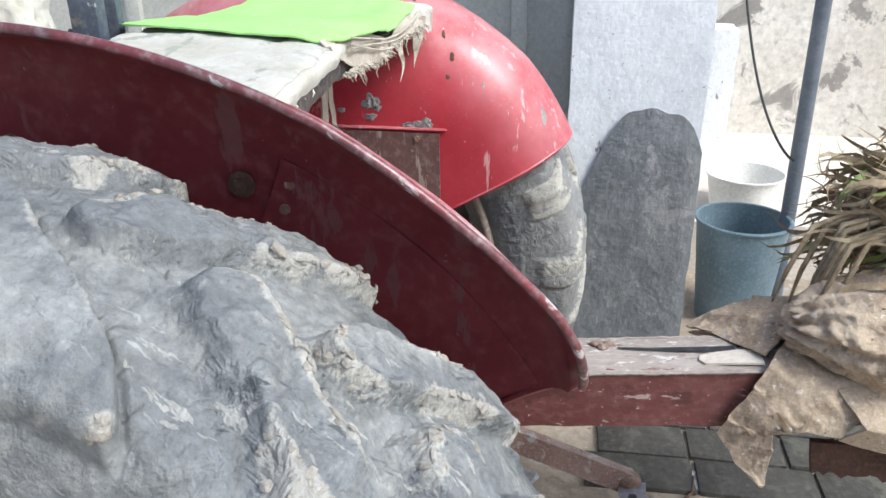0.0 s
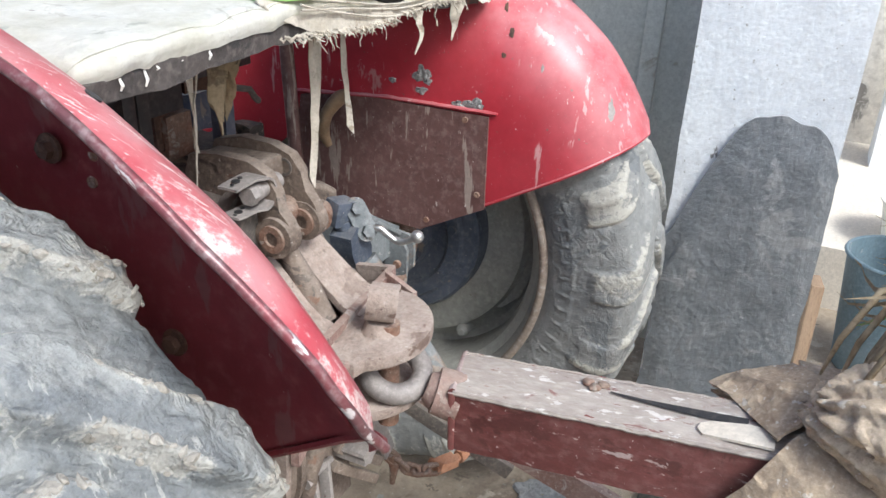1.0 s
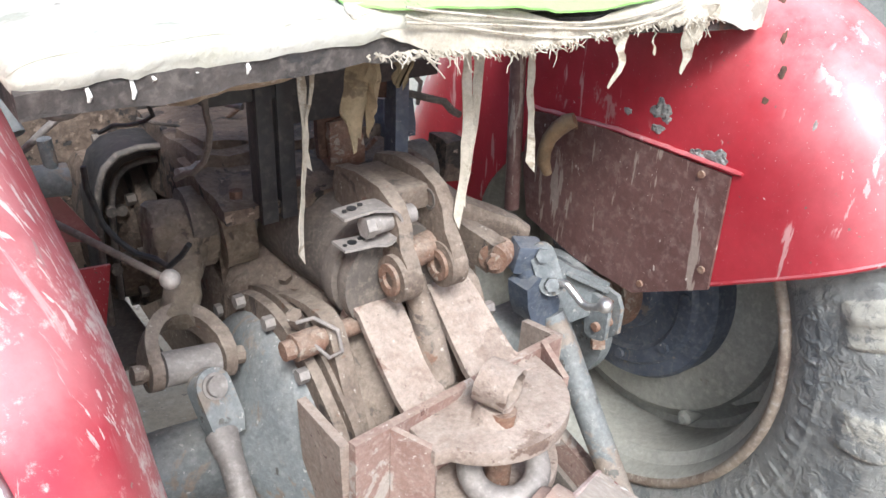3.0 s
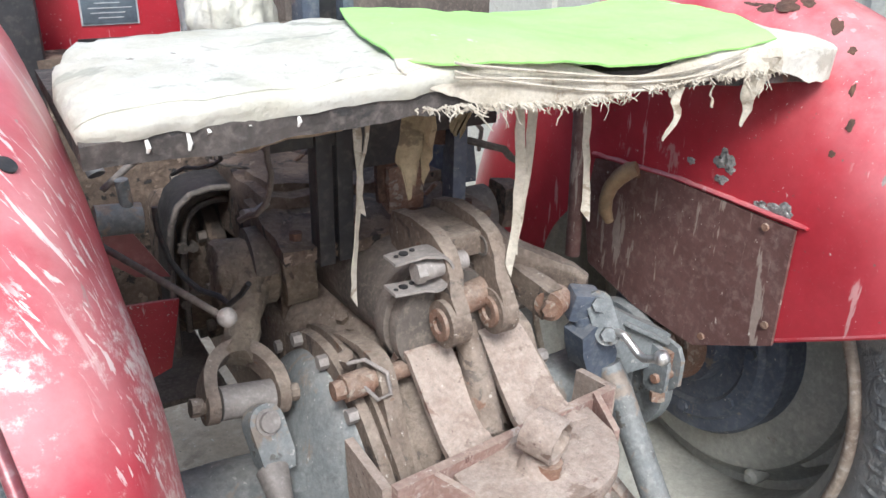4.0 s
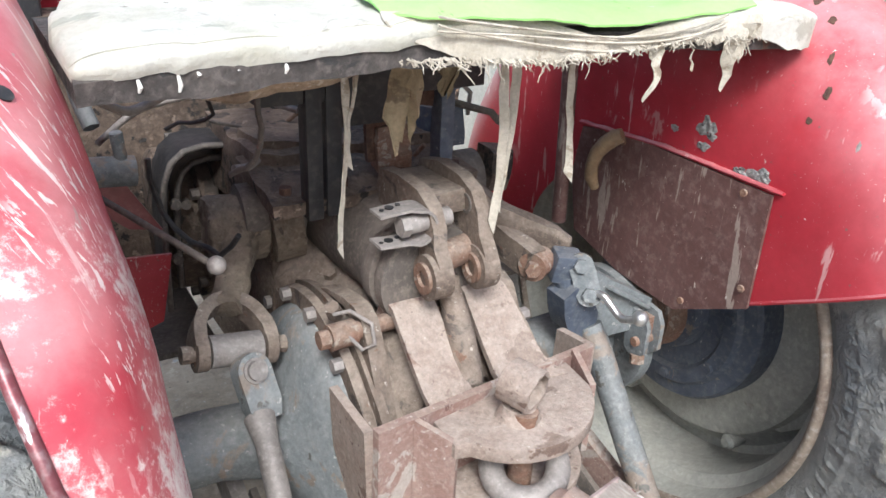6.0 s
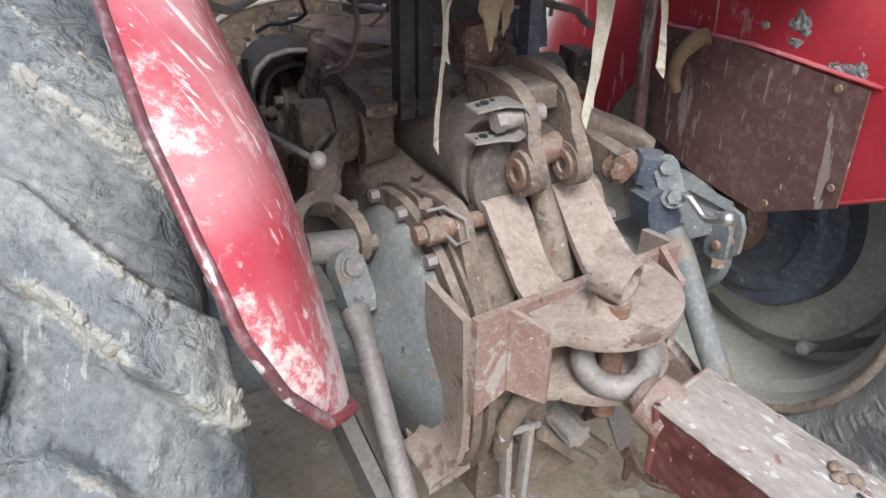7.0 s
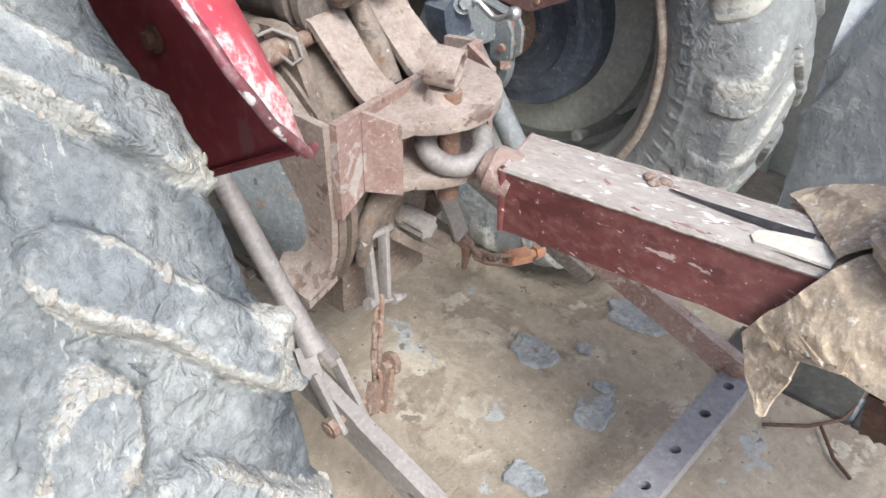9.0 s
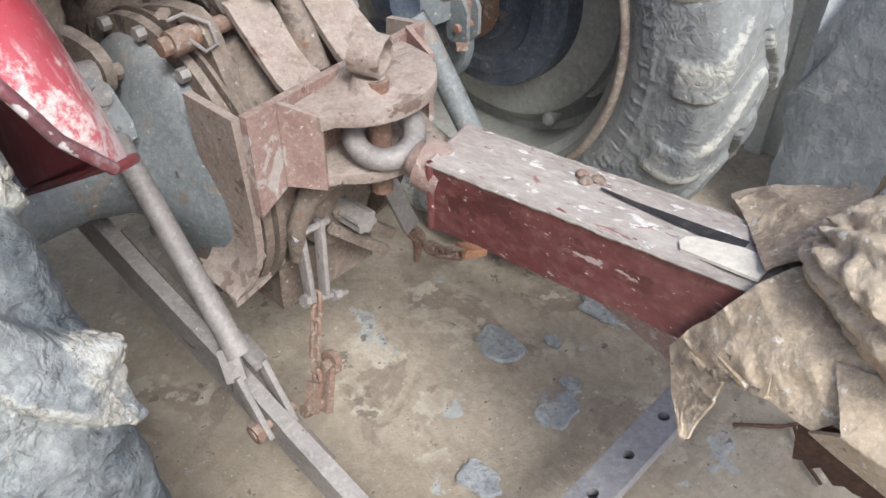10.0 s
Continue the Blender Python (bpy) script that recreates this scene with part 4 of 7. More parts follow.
# ---- rear axle, lift cover and linkage
def build_axle():
    c = (0.02, 0.61)
    bm = bmesh.new()
    lathe(bm, [(-0.118, 0.0), (-0.118, 0.205), (-0.10, 0.208), (0.0, 0.212), (0.10, 0.208), (0.118, 0.205), (0.118, 0.0)], c, 64, wobble=0.004)
    body = part("axle_housing", bm, CAST, TRACTOR, "dusty cast-iron rear axle housing with bolted bells", smooth=40)
    for s in (-1, 1):
        bm = bmesh.new()
        lathe(bm, [(s * 0.112, 0.15), (s * 0.112, 0.236), (s * 0.126, 0.238), (s * 0.127, 0.222), (s * 0.132, 0.222), (s * 0.133, 0.234), (s * 0.146, 0.232), (s * 0.147, 0.15)], c, 72, wobble=0.002)
        part("flange", bm, CAST, body, smooth=30)
        bm = bmesh.new()
        prof = [(0.146, 0.205), (0.158, 0.198), (0.170, 0.180), (0.182, 0.150), (0.195, 0.112), (0.21, 0.080), (0.235, 0.060), (0.30, 0.054), (0.425, 0.054), (0.43, 0.12), (0.455, 0.12), (0.46, 0.0)]
        rings = []
        for x, r in prof:
            k = min(1, max(0, (x - 0.146) / 0.16))
            cy, cz = c[0] + (AXLE[0] - c[0]) * k, c[1] + (AXLE[1] - 0.02 - c[1]) * k
            ring = []
            for i in range(48):
                a = 2 * math.pi * i / 48
                p = Vector((s * x, cy - r * math.cos(a), cz + r * math.sin(a)))
                ring.append(bm.verts.new(p + 0.004 * noise.noise_vector(p * 11)))
            rings.append(ring)
        for p, q in zip(rings, rings[1:]):
            for i in range(48):
                bm.faces.new((p[i], p[(i + 1) % 48], q[(i + 1) % 48], q[i]))
        part("axle_bell", bm, BLUEGREY, body, "worn blue-grey painted axle bell", smooth=50)
        for k in range(14):
            a = 2 * math.pi * k / 14 + 0.15
            p = V(s * 0.146, c[0] - 0.222 * math.cos(a), c[1] + 0.222 * math.sin(a))
            bm = bmesh.new()
            bolt(bm, p, (s, 0, 0), 0.0105, 0.014)
            part("bolt", bm, STEEL, body)
    return body


def build_lift_cover():
    # sloping roof of the casting, from side to side and back to front
    bm = bmesh.new()
    rows = []
    for y, top, w in ((-0.16, 0.775, 0.085), (-0.13, 0.80, 0.10), (-0.07, 0.835, 0.112), (0.0, 0.852, 0.118), (0.08, 0.862, 0.125), (0.16, 0.885, 0.15), (0.3, 0.90, 0.155), (0.5, 0.88, 0.15), (0.75, 0.86, 0.15), (1.25, 0.84, 0.15)):
        rows.append([(-w, y, 0.52), (-w, y, top - 0.075), (-w + 0.012, y, top - 0.055), (-w * 0.55, y, top - 0.008), (-w * 0.3, y, top), (w * 0.3, y, top), (w * 0.55, y, top - 0.008), (w - 0.012, y, top - 0.055), (w, y, top - 0.075), (w, y, 0.52)])
    loft(bm, rows)
    bmesh.ops.subdivide_edges(bm, edges=bm.edges[:], cuts=2, use_grid_fill=True)
    roughen(bm, 0.006, 16)
    cover = part("lift_cover", bm, CAST, TRACTOR, "dust-covered hydraulic lift cover casting", smooth=50)
    # cylinder nose running back to the rocker
    bm = bmesh.new()
    rings = []
    for y, r in ((0.24, 0.0), (0.24, 0.086), (0.20, 0.088), (0.06, 0.078), (0.0, 0.073), (-0.04, 0.071), (-0.042, 0.079), (-0.055, 0.081), (-0.068, 0.079), (-0.07, 0.072), (-0.082, 0.072), (-0.083, 0.078), (-0.096, 0.076), (-0.098, 0.0)):
        rings.append([Vector((-0.015 + r * math.cos(2 * math.pi * k / 40), y, 0.905 + 0.05 * max(0, y) + r * math.sin(2 * math.pi * k / 40))) for k in range(40)])
    loft(bm, [[p + 0.003 * noise.noise_vector(p * 13) for p in r] for r in rings], close=True)
    part("lift_cylinder", bm, DARKCAST, cover, "grey-brown oily lift cylinder housing", smooth=40)
    bm = bmesh.new()
    rod(bm, (-0.19, 0.19, 0.92), (0.22, 0.17, 0.93), 0.046, 24)
    part("lift_shaft", bm, DARKCAST, cover)
    bm = bmesh.new()
    rod(bm, (-0.150, 0.185, 0.905), (-0.105, 0.18, 0.910), 0.068, 28)
    part("shaft_collar", bm, MUD, cover, bevel=0.006)
    # top plate with seat feet
    bm = bmesh.new()
    box(bm, (-0.02, 0.13, 0.985), (0.32, 0.18, 0.02), (4, 0, 0))
    box(bm, (-0.02, 0.30, 0.955), (0.30, 0.26, 0.12))
    bmesh.ops.subdivide_edges(bm, edges=bm.edges[:], cuts=3, use_grid_fill=True)
    bmesh.ops.subdivide_edges(bm, edges=bm.edges[:], cuts=2, use_grid_fill=True)
    roughen(bm, 0.009, 17)
    part("top_plate", bm, OILY, cover, smooth=45)
    for p, w in (((-0.20, -0.08, 0.86), 0), ((-0.105, 0.03, 0.90), 0), ((-0.075, -0.03, 0.89), 0), ((-0.14, 0.07, 0.83), 0)):
        bm = bmesh.new()
        bolt(bm, (p[0] + 0.06, p[1] + 0.02, p[2]), (-0.4, -0.3, 0.9), 0.011, 0.022)
        part("cap_bolt", bm, CAST, cover)
    return cover


build_axle()
build_lift_cover()


def build_left_lift():
    bm = bmesh.new()
    sweep(bm, [(-0.150, 0.195, 0.895), (-0.152, 0.195, 0.895), (-0.226, 0.205, 0.893), (-0.236, 0.206, 0.893), (-0.238, 0.206, 0.893), (-0.232, 0.206, 0.893)], [0.038, 0.052, 0.054, 0.050, 0.040, 0.028], 32)
    sweep(bm, [(-0.196, 0.180, 0.905), (-0.203, 0.160, 0.890), (-0.214, 0.136, 0.868), (-0.230, 0.110, 0.848), (-0.243, 0.090, 0.834), (-0.25, 0.076, 0.826)], [0.034, 0.032, 0.027, 0.025, 0.024, 0.024], 20, squash=0.85)
    bmesh.ops.subdivide_edges(bm, edges=bm.edges[:], cuts=2, use_grid_fill=True)
    roughen(bm, 0.006, 32)
    roughen(bm, 0.003, 90)
    arm = part("lift_arm", bm, MUD, TRACTOR, "mud-crusted forged lift arm with forked end", smooth=60)
    pl, pr, tp = V(-0.303, 0.030, 0.795), V(-0.207, 0.032, 0.780), V(-0.250, 0.088, 0.828)
    mid = (pl + pr) / 2
    across_, rise = (pr - pl) / 2, tp - mid
    thick_ = across_.cross(rise).normalized()
    bm = bmesh.new()
    rows = []
    for k in range(21):
        a = math.pi * k / 20
        c = mid - across_ * math.cos(a) * 1.02 + rise * math.sin(a) ** 0.8 * 1.05
        o = (-across_.normalized() * math.cos(a) + rise.normalized() * math.sin(a)).normalized()
        w = 0.022 if 2 < k < 18 else 0.026
        rows.append([c + o * 0.009 + thick_ * w, c + o * 0.009 - thick_ * w, c - o * 0.009 - thick_ * w * 0.9, c - o * 0.009 + thick_ * w * 0.9])
    g = loft(bm, rows, close=True)
    bm.faces.new(g[0])
    bm.faces.new(g[-1][::-1])
    part("fork", bm, CAST, arm, "worn forged fork", smooth=40, bevel=0.004)
    bm = bmesh.new()
    ax = (pr - pl).normalized()
    rod(bm, pl - ax * 0.018, pr + ax * 0.016, 0.011, 12)
    for e_, w_ in ((pl, -1), (pr, 1)):
        rod(bm, e_ - ax * 0.008, e_ + ax * 0.008, 0.026, 20)
        bolt(bm, e_ + ax * 0.014 * w_, ax * w_, 0.013, 0.012, 8)
    part("fork_pin", bm, CAST, arm, bevel=0.001)
    bm = bmesh.new()
    rod(bm, pl + ax * 0.012, pr - ax * 0.012, 0.0235, 22)
    part("pin_boss", bm, STEEL, arm, "worn grey pin boss")
    # clevis and lift rod
    bm = bmesh.new()
    outline = [(0.025 * math.cos(a), 0.025 * math.sin(a)) for a in [math.pi * k / 10 for k in range(11)]] + [(-0.025, -0.05), (-0.018, -0.07), (0.018, -0.07), (0.025, -0.05)]
    tilt = Matrix.Translation((-0.245, -0.008, 0.772)) @ pose(0, 0, 0, 90 - 28, 0, 14)
    plate(bm, outline, 0.026, tilt)
    clevis = part("clevis", bm, BLUEGREY, TRACTOR, "blue-grey clevis and long steel lift rod", bevel=0.004)
    bm = bmesh.new()
    n_ = (tilt.to_3x3() @ V(0, 0, 1))
    bolt(bm, V(-0.245, -0.008, 0.772) + n_ * 0.013, n_, 0.014, 0.010, 12, washer=0.018)
    part("clevis_bolt", bm, STEEL, clevis)
    bm = bmesh.new()
    sweep(bm, [(-0.247, -0.040, 0.715), (-0.250, -0.075, 0.70), (-0.256, -0.19, 0.565), (-0.256, -0.245, 0.49), (-0.256, -0.262, 0.466)], [0.022, 0.0165, 0.0165, 0.018, 0.022], 16)
    part("lift_rod", bm, STEEL, clevis, "brown-grey steel rod")
    bm = bmesh.new()
    for dx in (-0.019, 0.019):
        bar(bm, (-0.256 + dx * 0.6, -0.252, 0.480), (-0.256 + dx * 1.15, -0.282, 0.44), 0.012, 0.030, up=(0, 0.6, 0.6))
        bar(bm, (-0.256 + dx * 1.15, -0.278, 0.446), (-0.256 + dx * 1.15, -0.335, 0.356), 0.010, 0.026, up=(0, 0.6, 0.6))
    part("rod_fork", bm, STEEL, clevis, bevel=0.003)
    bm = bmesh.new()
    rod(bm, (-0.298, -0.325, 0.372), (-0.222, -0.325, 0.372), 0.009, 12)
    rod(bm, (-0.296, -0.325, 0.372), (-0.284, -0.325, 0.372), 0.016, 8)
    part("link_pin", bm, RUST, clevis)


build_left_lift()


def build_lower_link(s):
    x0, x1 = (-0.275, -0.235) if s < 0 else (0.285, 0.378)
    a, b = (V(x0, 0.10, 0.545), V(x1, -0.70, 0.195)) if s < 0 else (V(0.300, 0.10, 0.565), V(0.400, -0.70, 0.215))
    bm = bmesh.new()
    mid = a.lerp(b, 0.55)
    bar(bm, a, mid, 0.024, 0.062)
    bar(bm, mid + V(0, 0.02, 0.008), b, 0.026, 0.056)
    bmesh.ops.subdivide_edges(bm, edges=bm.edges[:], cuts=2, use_grid_fill=True)
    roughen(bm, 0.003, 18)
    ln = part("lower_link", bm, STEEL if s < 0 else PLATE_BROWN, TRACTOR, "scuffed flat steel lower link arm", bevel=0.0, smooth=30)
    bm = bmesh.new()
    bmesh.ops.create_uvsphere(bm, u_segments=16, v_segments=10, radius=0.03, matrix=Matrix.Translation(b) @ Matrix.Diagonal((0.8, 1, 1, 1)))
    part("ball_end", bm, RUST, ln)
    bm = bmesh.new()
    bar(bm, a + V(-0.03 * s, -0.06, -0.03), a.lerp(b, 0.62) + V(-0.03 * s, 0, -0.035), 0.012, 0.034)
    part("check_bar", bm, DARKCAST, ln, bevel=0.002)
    return ln


build_lower_link(-1)
build_lower_link(1)


def build_crossbar():
    bm = bmesh.new()
    # flat bar with a row of holes, built as a ladder of cells round each hole
    x0, x1, y, z, w, t = -0.235, 0.398, -0.695, 0.205, 0.062, 0.022
    holes = [0.349, 0.258, 0.150, 0.050, -0.05, -0.15]
    tilt = pose(0, y, z, -8, 0, -2)
    for h in holes:
        lo, hi = max(h - 0.045, x0), min(h + 0.045, x1)
        n = 16
        ring, sq = [], []
        for k in range(n):
            an = 2 * math.pi * k / n
            cx, cy = math.cos(an), math.sin(an)
            ring.append((h + 0.0105 * cx, 0.0105 * cy))
            f = 1 / max(abs(cx), abs(cy))
            sx = (hi - h) if cx > 0 else (h - lo)
            sq.append((h + cx * f * sx, cy * f * w / 2))
        rings = []
        for line, zz in ((sq, -t / 2), (sq, t / 2), (ring, t / 2), (ring, -t / 2)):
            rings.append([bm.verts.new(tilt @ Vector((px, py, zz))) for px, py in line])
        for p, q in zip(rings, rings[1:] + rings[:1]):
            for k in range(n):
                bm.faces.new((p[k], p[(k + 1) % n], q[(k + 1) % n], q[k]))
    gaps = sorted(holes)
    for p, q in zip([x0] + [h + 0.045 for h in gaps], [h - 0.045 for h in gaps] + [x1]):
        if q - p > 0.001:
            m = tilt @ Matrix.Translation(((p + q) / 2, 0, 0)) @ Matrix.Diagonal((q - p, w, t, 1))
            bmesh.ops.create_cube(bm, size=1.0, matrix=m)
    bmesh.ops.remove_doubles(bm, verts=bm.verts, dist=0.0002)
    cb = part("drawbar_crossbar", bm, material("polished_grey_bar", [(0.260, 0.247, 0.260), (0.351, 0.335, 0.348), (0.429, 0.410, 0.410)], 8, 0.5, metal=0.3, bump=0.15, spots=(0.22, 0.16, 0.13), spot_size=25, spot_edge=0.68), TRACTOR, "flat grey steel drawbar with a row of drilled holes", smooth=30)
    # black disc in each hole stands for the shade beneath the bar
    for h in holes:
        bm = bmesh.new()
        rod(bm, tilt @ Vector((h, 0, -t / 2 + 0.001)), tilt @ Vector((h, 0, -t / 2 + 0.003)), 0.0125, 16)
        part("hole", bm, BLACK, cb)


build_crossbar()


def build_hitch():
    a, b = V(-0.167, -0.237, 0), V(0.203, -0.190, 0)
    d = (b - a).normalized()
    nrm = V(d.y, -d.x, 0)          # towards the back
    frame_ = Matrix(((d.x, 0, nrm.x, a.x), (d.y, 0, nrm.y, a.y), (0, 1, 0, 0), (0, 0, 0, 1)))
    bm = bmesh.new()
    L = (b - a).length
    plate(bm, [(0, 0.648), (0.055, 0.670), (0.09, 0.676), (L - 0.07, 0.672), (L, 0.66), (L, 0.79), (L * 0.5, 0.796), (0, 0.802)], 0.013, frame_)
    hb = part("hitch_bracket", bm, PLATE_BROWN, TRACTOR, "heavy welded hitch bracket caked with pale dust", bevel=0.002)
    # side plates: the left one runs down into a curved foot
    bm = bmesh.new()
    rows = []
    for z, y0, y1, x in ((0.80, -0.128, -0.232, -0.168), (0.71, -0.124, -0.228, -0.163), (0.64, -0.120, -0.224, -0.158), (0.575, -0.115, -0.218, -0.157), (0.540, -0.112, -0.213, -0.162), (0.515, -0.108, -0.208, -0.175), (0.500, -0.105, -0.204, -0.197)):
        rows.append([(x, y0, z), (x, y1, z), (x - 0.012, y1, z), (x - 0.012, y0, z)])
    loft(bm, rows, close=True)
    bm.faces.new([v for v in bm.verts][:4])
    part("side_plate", bm, CLAY, hb, bevel=0.002)
    bm = bmesh.new()
    loft(bm, [[(-0.212, -0.206, 0.496), (-0.15, -0.186, 0.487), (-0.088, -0.162, 0.480)], [(-0.20, -0.15, 0.490), (-0.14, -0.135, 0.480), (-0.08, -0.12, 0.474)], [(-0.18, -0.06, 0.48), (-0.12, -0.06, 0.472), (-0.08, -0.06, 0.468)]])
    thicken(bm, 0.008)
    part("foot_plate", bm, CLAY, hb)
    bm = bmesh.new()
    plate(bm, [(-0.190, 0.788), (-0.116, 0.776), (-0.11, 0.64), (-0.188, 0.655)], 0.012, at_x(0.208))
    part("side_plate", bm, CLAY, hb, bevel=0.002)
    # gussets beside the jaw
    for p, q in ((V(-0.112, -0.236, 0), V(-0.078, -0.280, 0)), (V(0.165, -0.20, 0), V(0.150, -0.262, 0))):
        bm = bmesh.new()
        dd = (q - p).normalized()
        m = Matrix(((dd.x, 0, dd.y, p.x), (dd.y, 0, -dd.x, p.y), (0, 1, 0, 0), (0, 0, 0, 1)))
        plate(bm, [(0, 0.672), ((q - p).length, 0.668), ((q - p).length, 0.782), (0, 0.800)], 0.009, m)
        part("gusset", bm, PLATE_BROWN, hb, bevel=0.0015)
    # jaw plates
    for z, r, t in ((0.773, 0.118, 0.022), (0.677, 0.112, 0.018)):
        bm = bmesh.new()
        cx, cy = 0.032, -0.222
        pts = [(-0.085, -0.228), (-0.085, -0.285)] if z > 0.7 else [(-0.08, -0.228), (-0.078, -0.278)]
        arc = [(cx + r * math.cos(an), cy + r * 1.0 * math.sin(an)) for an in [math.pi + 0.62 + (math.pi - 0.95) * k / 16 for k in range(17)]]
        pts = pts + [p for p in arc if p[0] > -0.078] + [(0.15, -0.20)]
        plate(bm, pts, t, Matrix.Translation((0, 0, z)))
        bmesh.ops.subdivide_edges(bm, edges=[e for e in bm.edges if e.calc_length() > 0.05], cuts=3)
        part("jaw_plate", bm, CLAY, hb, "thick rounded jaw plate under pale dust", bevel=0.003)
    bm = bmesh.new()
    rod(bm, (0.018, -0.285, 0.62), (0.018, -0.285, 0.80), 0.0165, 18)
    part("hitch_pin", bm, RUST, hb, "brown steel hitch pin")
    bm = bmesh.new()
    pipe(bm, (0.010, -0.254, 0.834), (0.026, -0.294, 0.829), 0.0285, 0.0055, 28)
    sweep(bm, [(0.018, -0.270, 0.780), (0.018, -0.270, 0.787), (0.018, -0.270, 0.802)], [0.032, 0.028, 0.022], 18)
    roughen(bm, 0.0035, 45)
    roughen(bm, 0.0015, 120)
    part("pin_head", bm, CLAY, hb, "mud-caked pipe head of the pin")
    # two straps up to the cross pin
    for x, w0, w1 in ((-0.052, 0.062, 0.070), (0.062, 0.060, 0.105)):
        bm = bmesh.new()
        line = [(-0.062, 0.842, 1), (-0.072, 0.868, 1), (-0.090, 0.882, 1), (-0.108, 0.878, 1), (-0.122, 0.862, 1), (-0.16, 0.825, 1.0), (-0.19, 0.797, 1.05), (-0.212, 0.786, 1.2), (-0.225, 0.785, 1.25)]
        rows = []
        for i, (y, z, k) in enumerate(line):
            f = i / (len(line) - 1)
            w = w0 + (w1 - w0) * f ** 2
            xx = x + (0.012 * f if x < 0 else 0.025 * f * f)
            rows.append([(xx - w / 2, y, z), (xx - w / 4, y, z + 0.001), (xx, y, z + 0.0015), (xx + w / 4, y, z + 0.001), (xx + w / 2, y, z)])
        loft(bm, rows)
        thicken(bm, 0.011)
        roughen(bm, 0.0015, 50)
        part("strap", bm, CLAY, hb, "wide dusty steel strap", bevel=0.0)
    bm = bmesh.new()
    rod(bm, (-0.152, -0.093, 0.85), (0.125, -0.083, 0.852), 0.0125, 14)
    part("cross_pin", bm, RUST, hb, "rusty cross pin")
    bm = bmesh.new()
    rod(bm, (-0.165, -0.094, 0.85), (-0.128, -0.092, 0.85), 0.018, 12)
    bolt(bm, (-0.165, -0.094, 0.85), (-1, 0, 0), 0.013, 0.014, 8)
    part("pin_collar", bm, RUST, hb)
    bm = bmesh.new()
    sweep(bm, [(-0.150, -0.075, 0.872), (-0.132, -0.088, 0.880), (-0.112, -0.112, 0.868), (-0.112, -0.122, 0.842), (-0.128, -0.118, 0.836), (-0.145, -0.105, 0.858)], 0.0028, 8)
    part("split_pin", bm, STEEL, hb, "thin bent wire split pin")
    # bent lug plates of the casting, either side of the straps
    for x in (-0.108, 0.112):
        bm = bmesh.new()
        rows = []
        for y, z in ((0.02, 0.858), (-0.04, 0.872), (-0.075, 0.875), (-0.098, 0.866), (-0.112, 0.845), (-0.135, 0.795), (-0.158, 0.74), (-0.17, 0.71)):
            rows.append([(x - 0.012, y, z), (x + 0.012, y, z), (x + 0.012, y + 0.035, z - 0.016), (x - 0.012, y + 0.035, z - 0.016)])
        loft(bm, rows, close=True)
        part("casting_lug", bm, CAST, hb, smooth=50)
    bm = bmesh.new()
    pipe(bm, (0.006, -0.118, 0.875), (0.004, -0.105, 0.905), 0.017, 0.007, 18)
    sweep(bm, [(0.006, -0.118, 0.878), (0.004, -0.15, 0.83), (0.0, -0.18, 0.78)], [0.017, 0.021, 0.022], 14)
    part("centre_post", bm, CAST, hb)
    return hb


build_hitch()


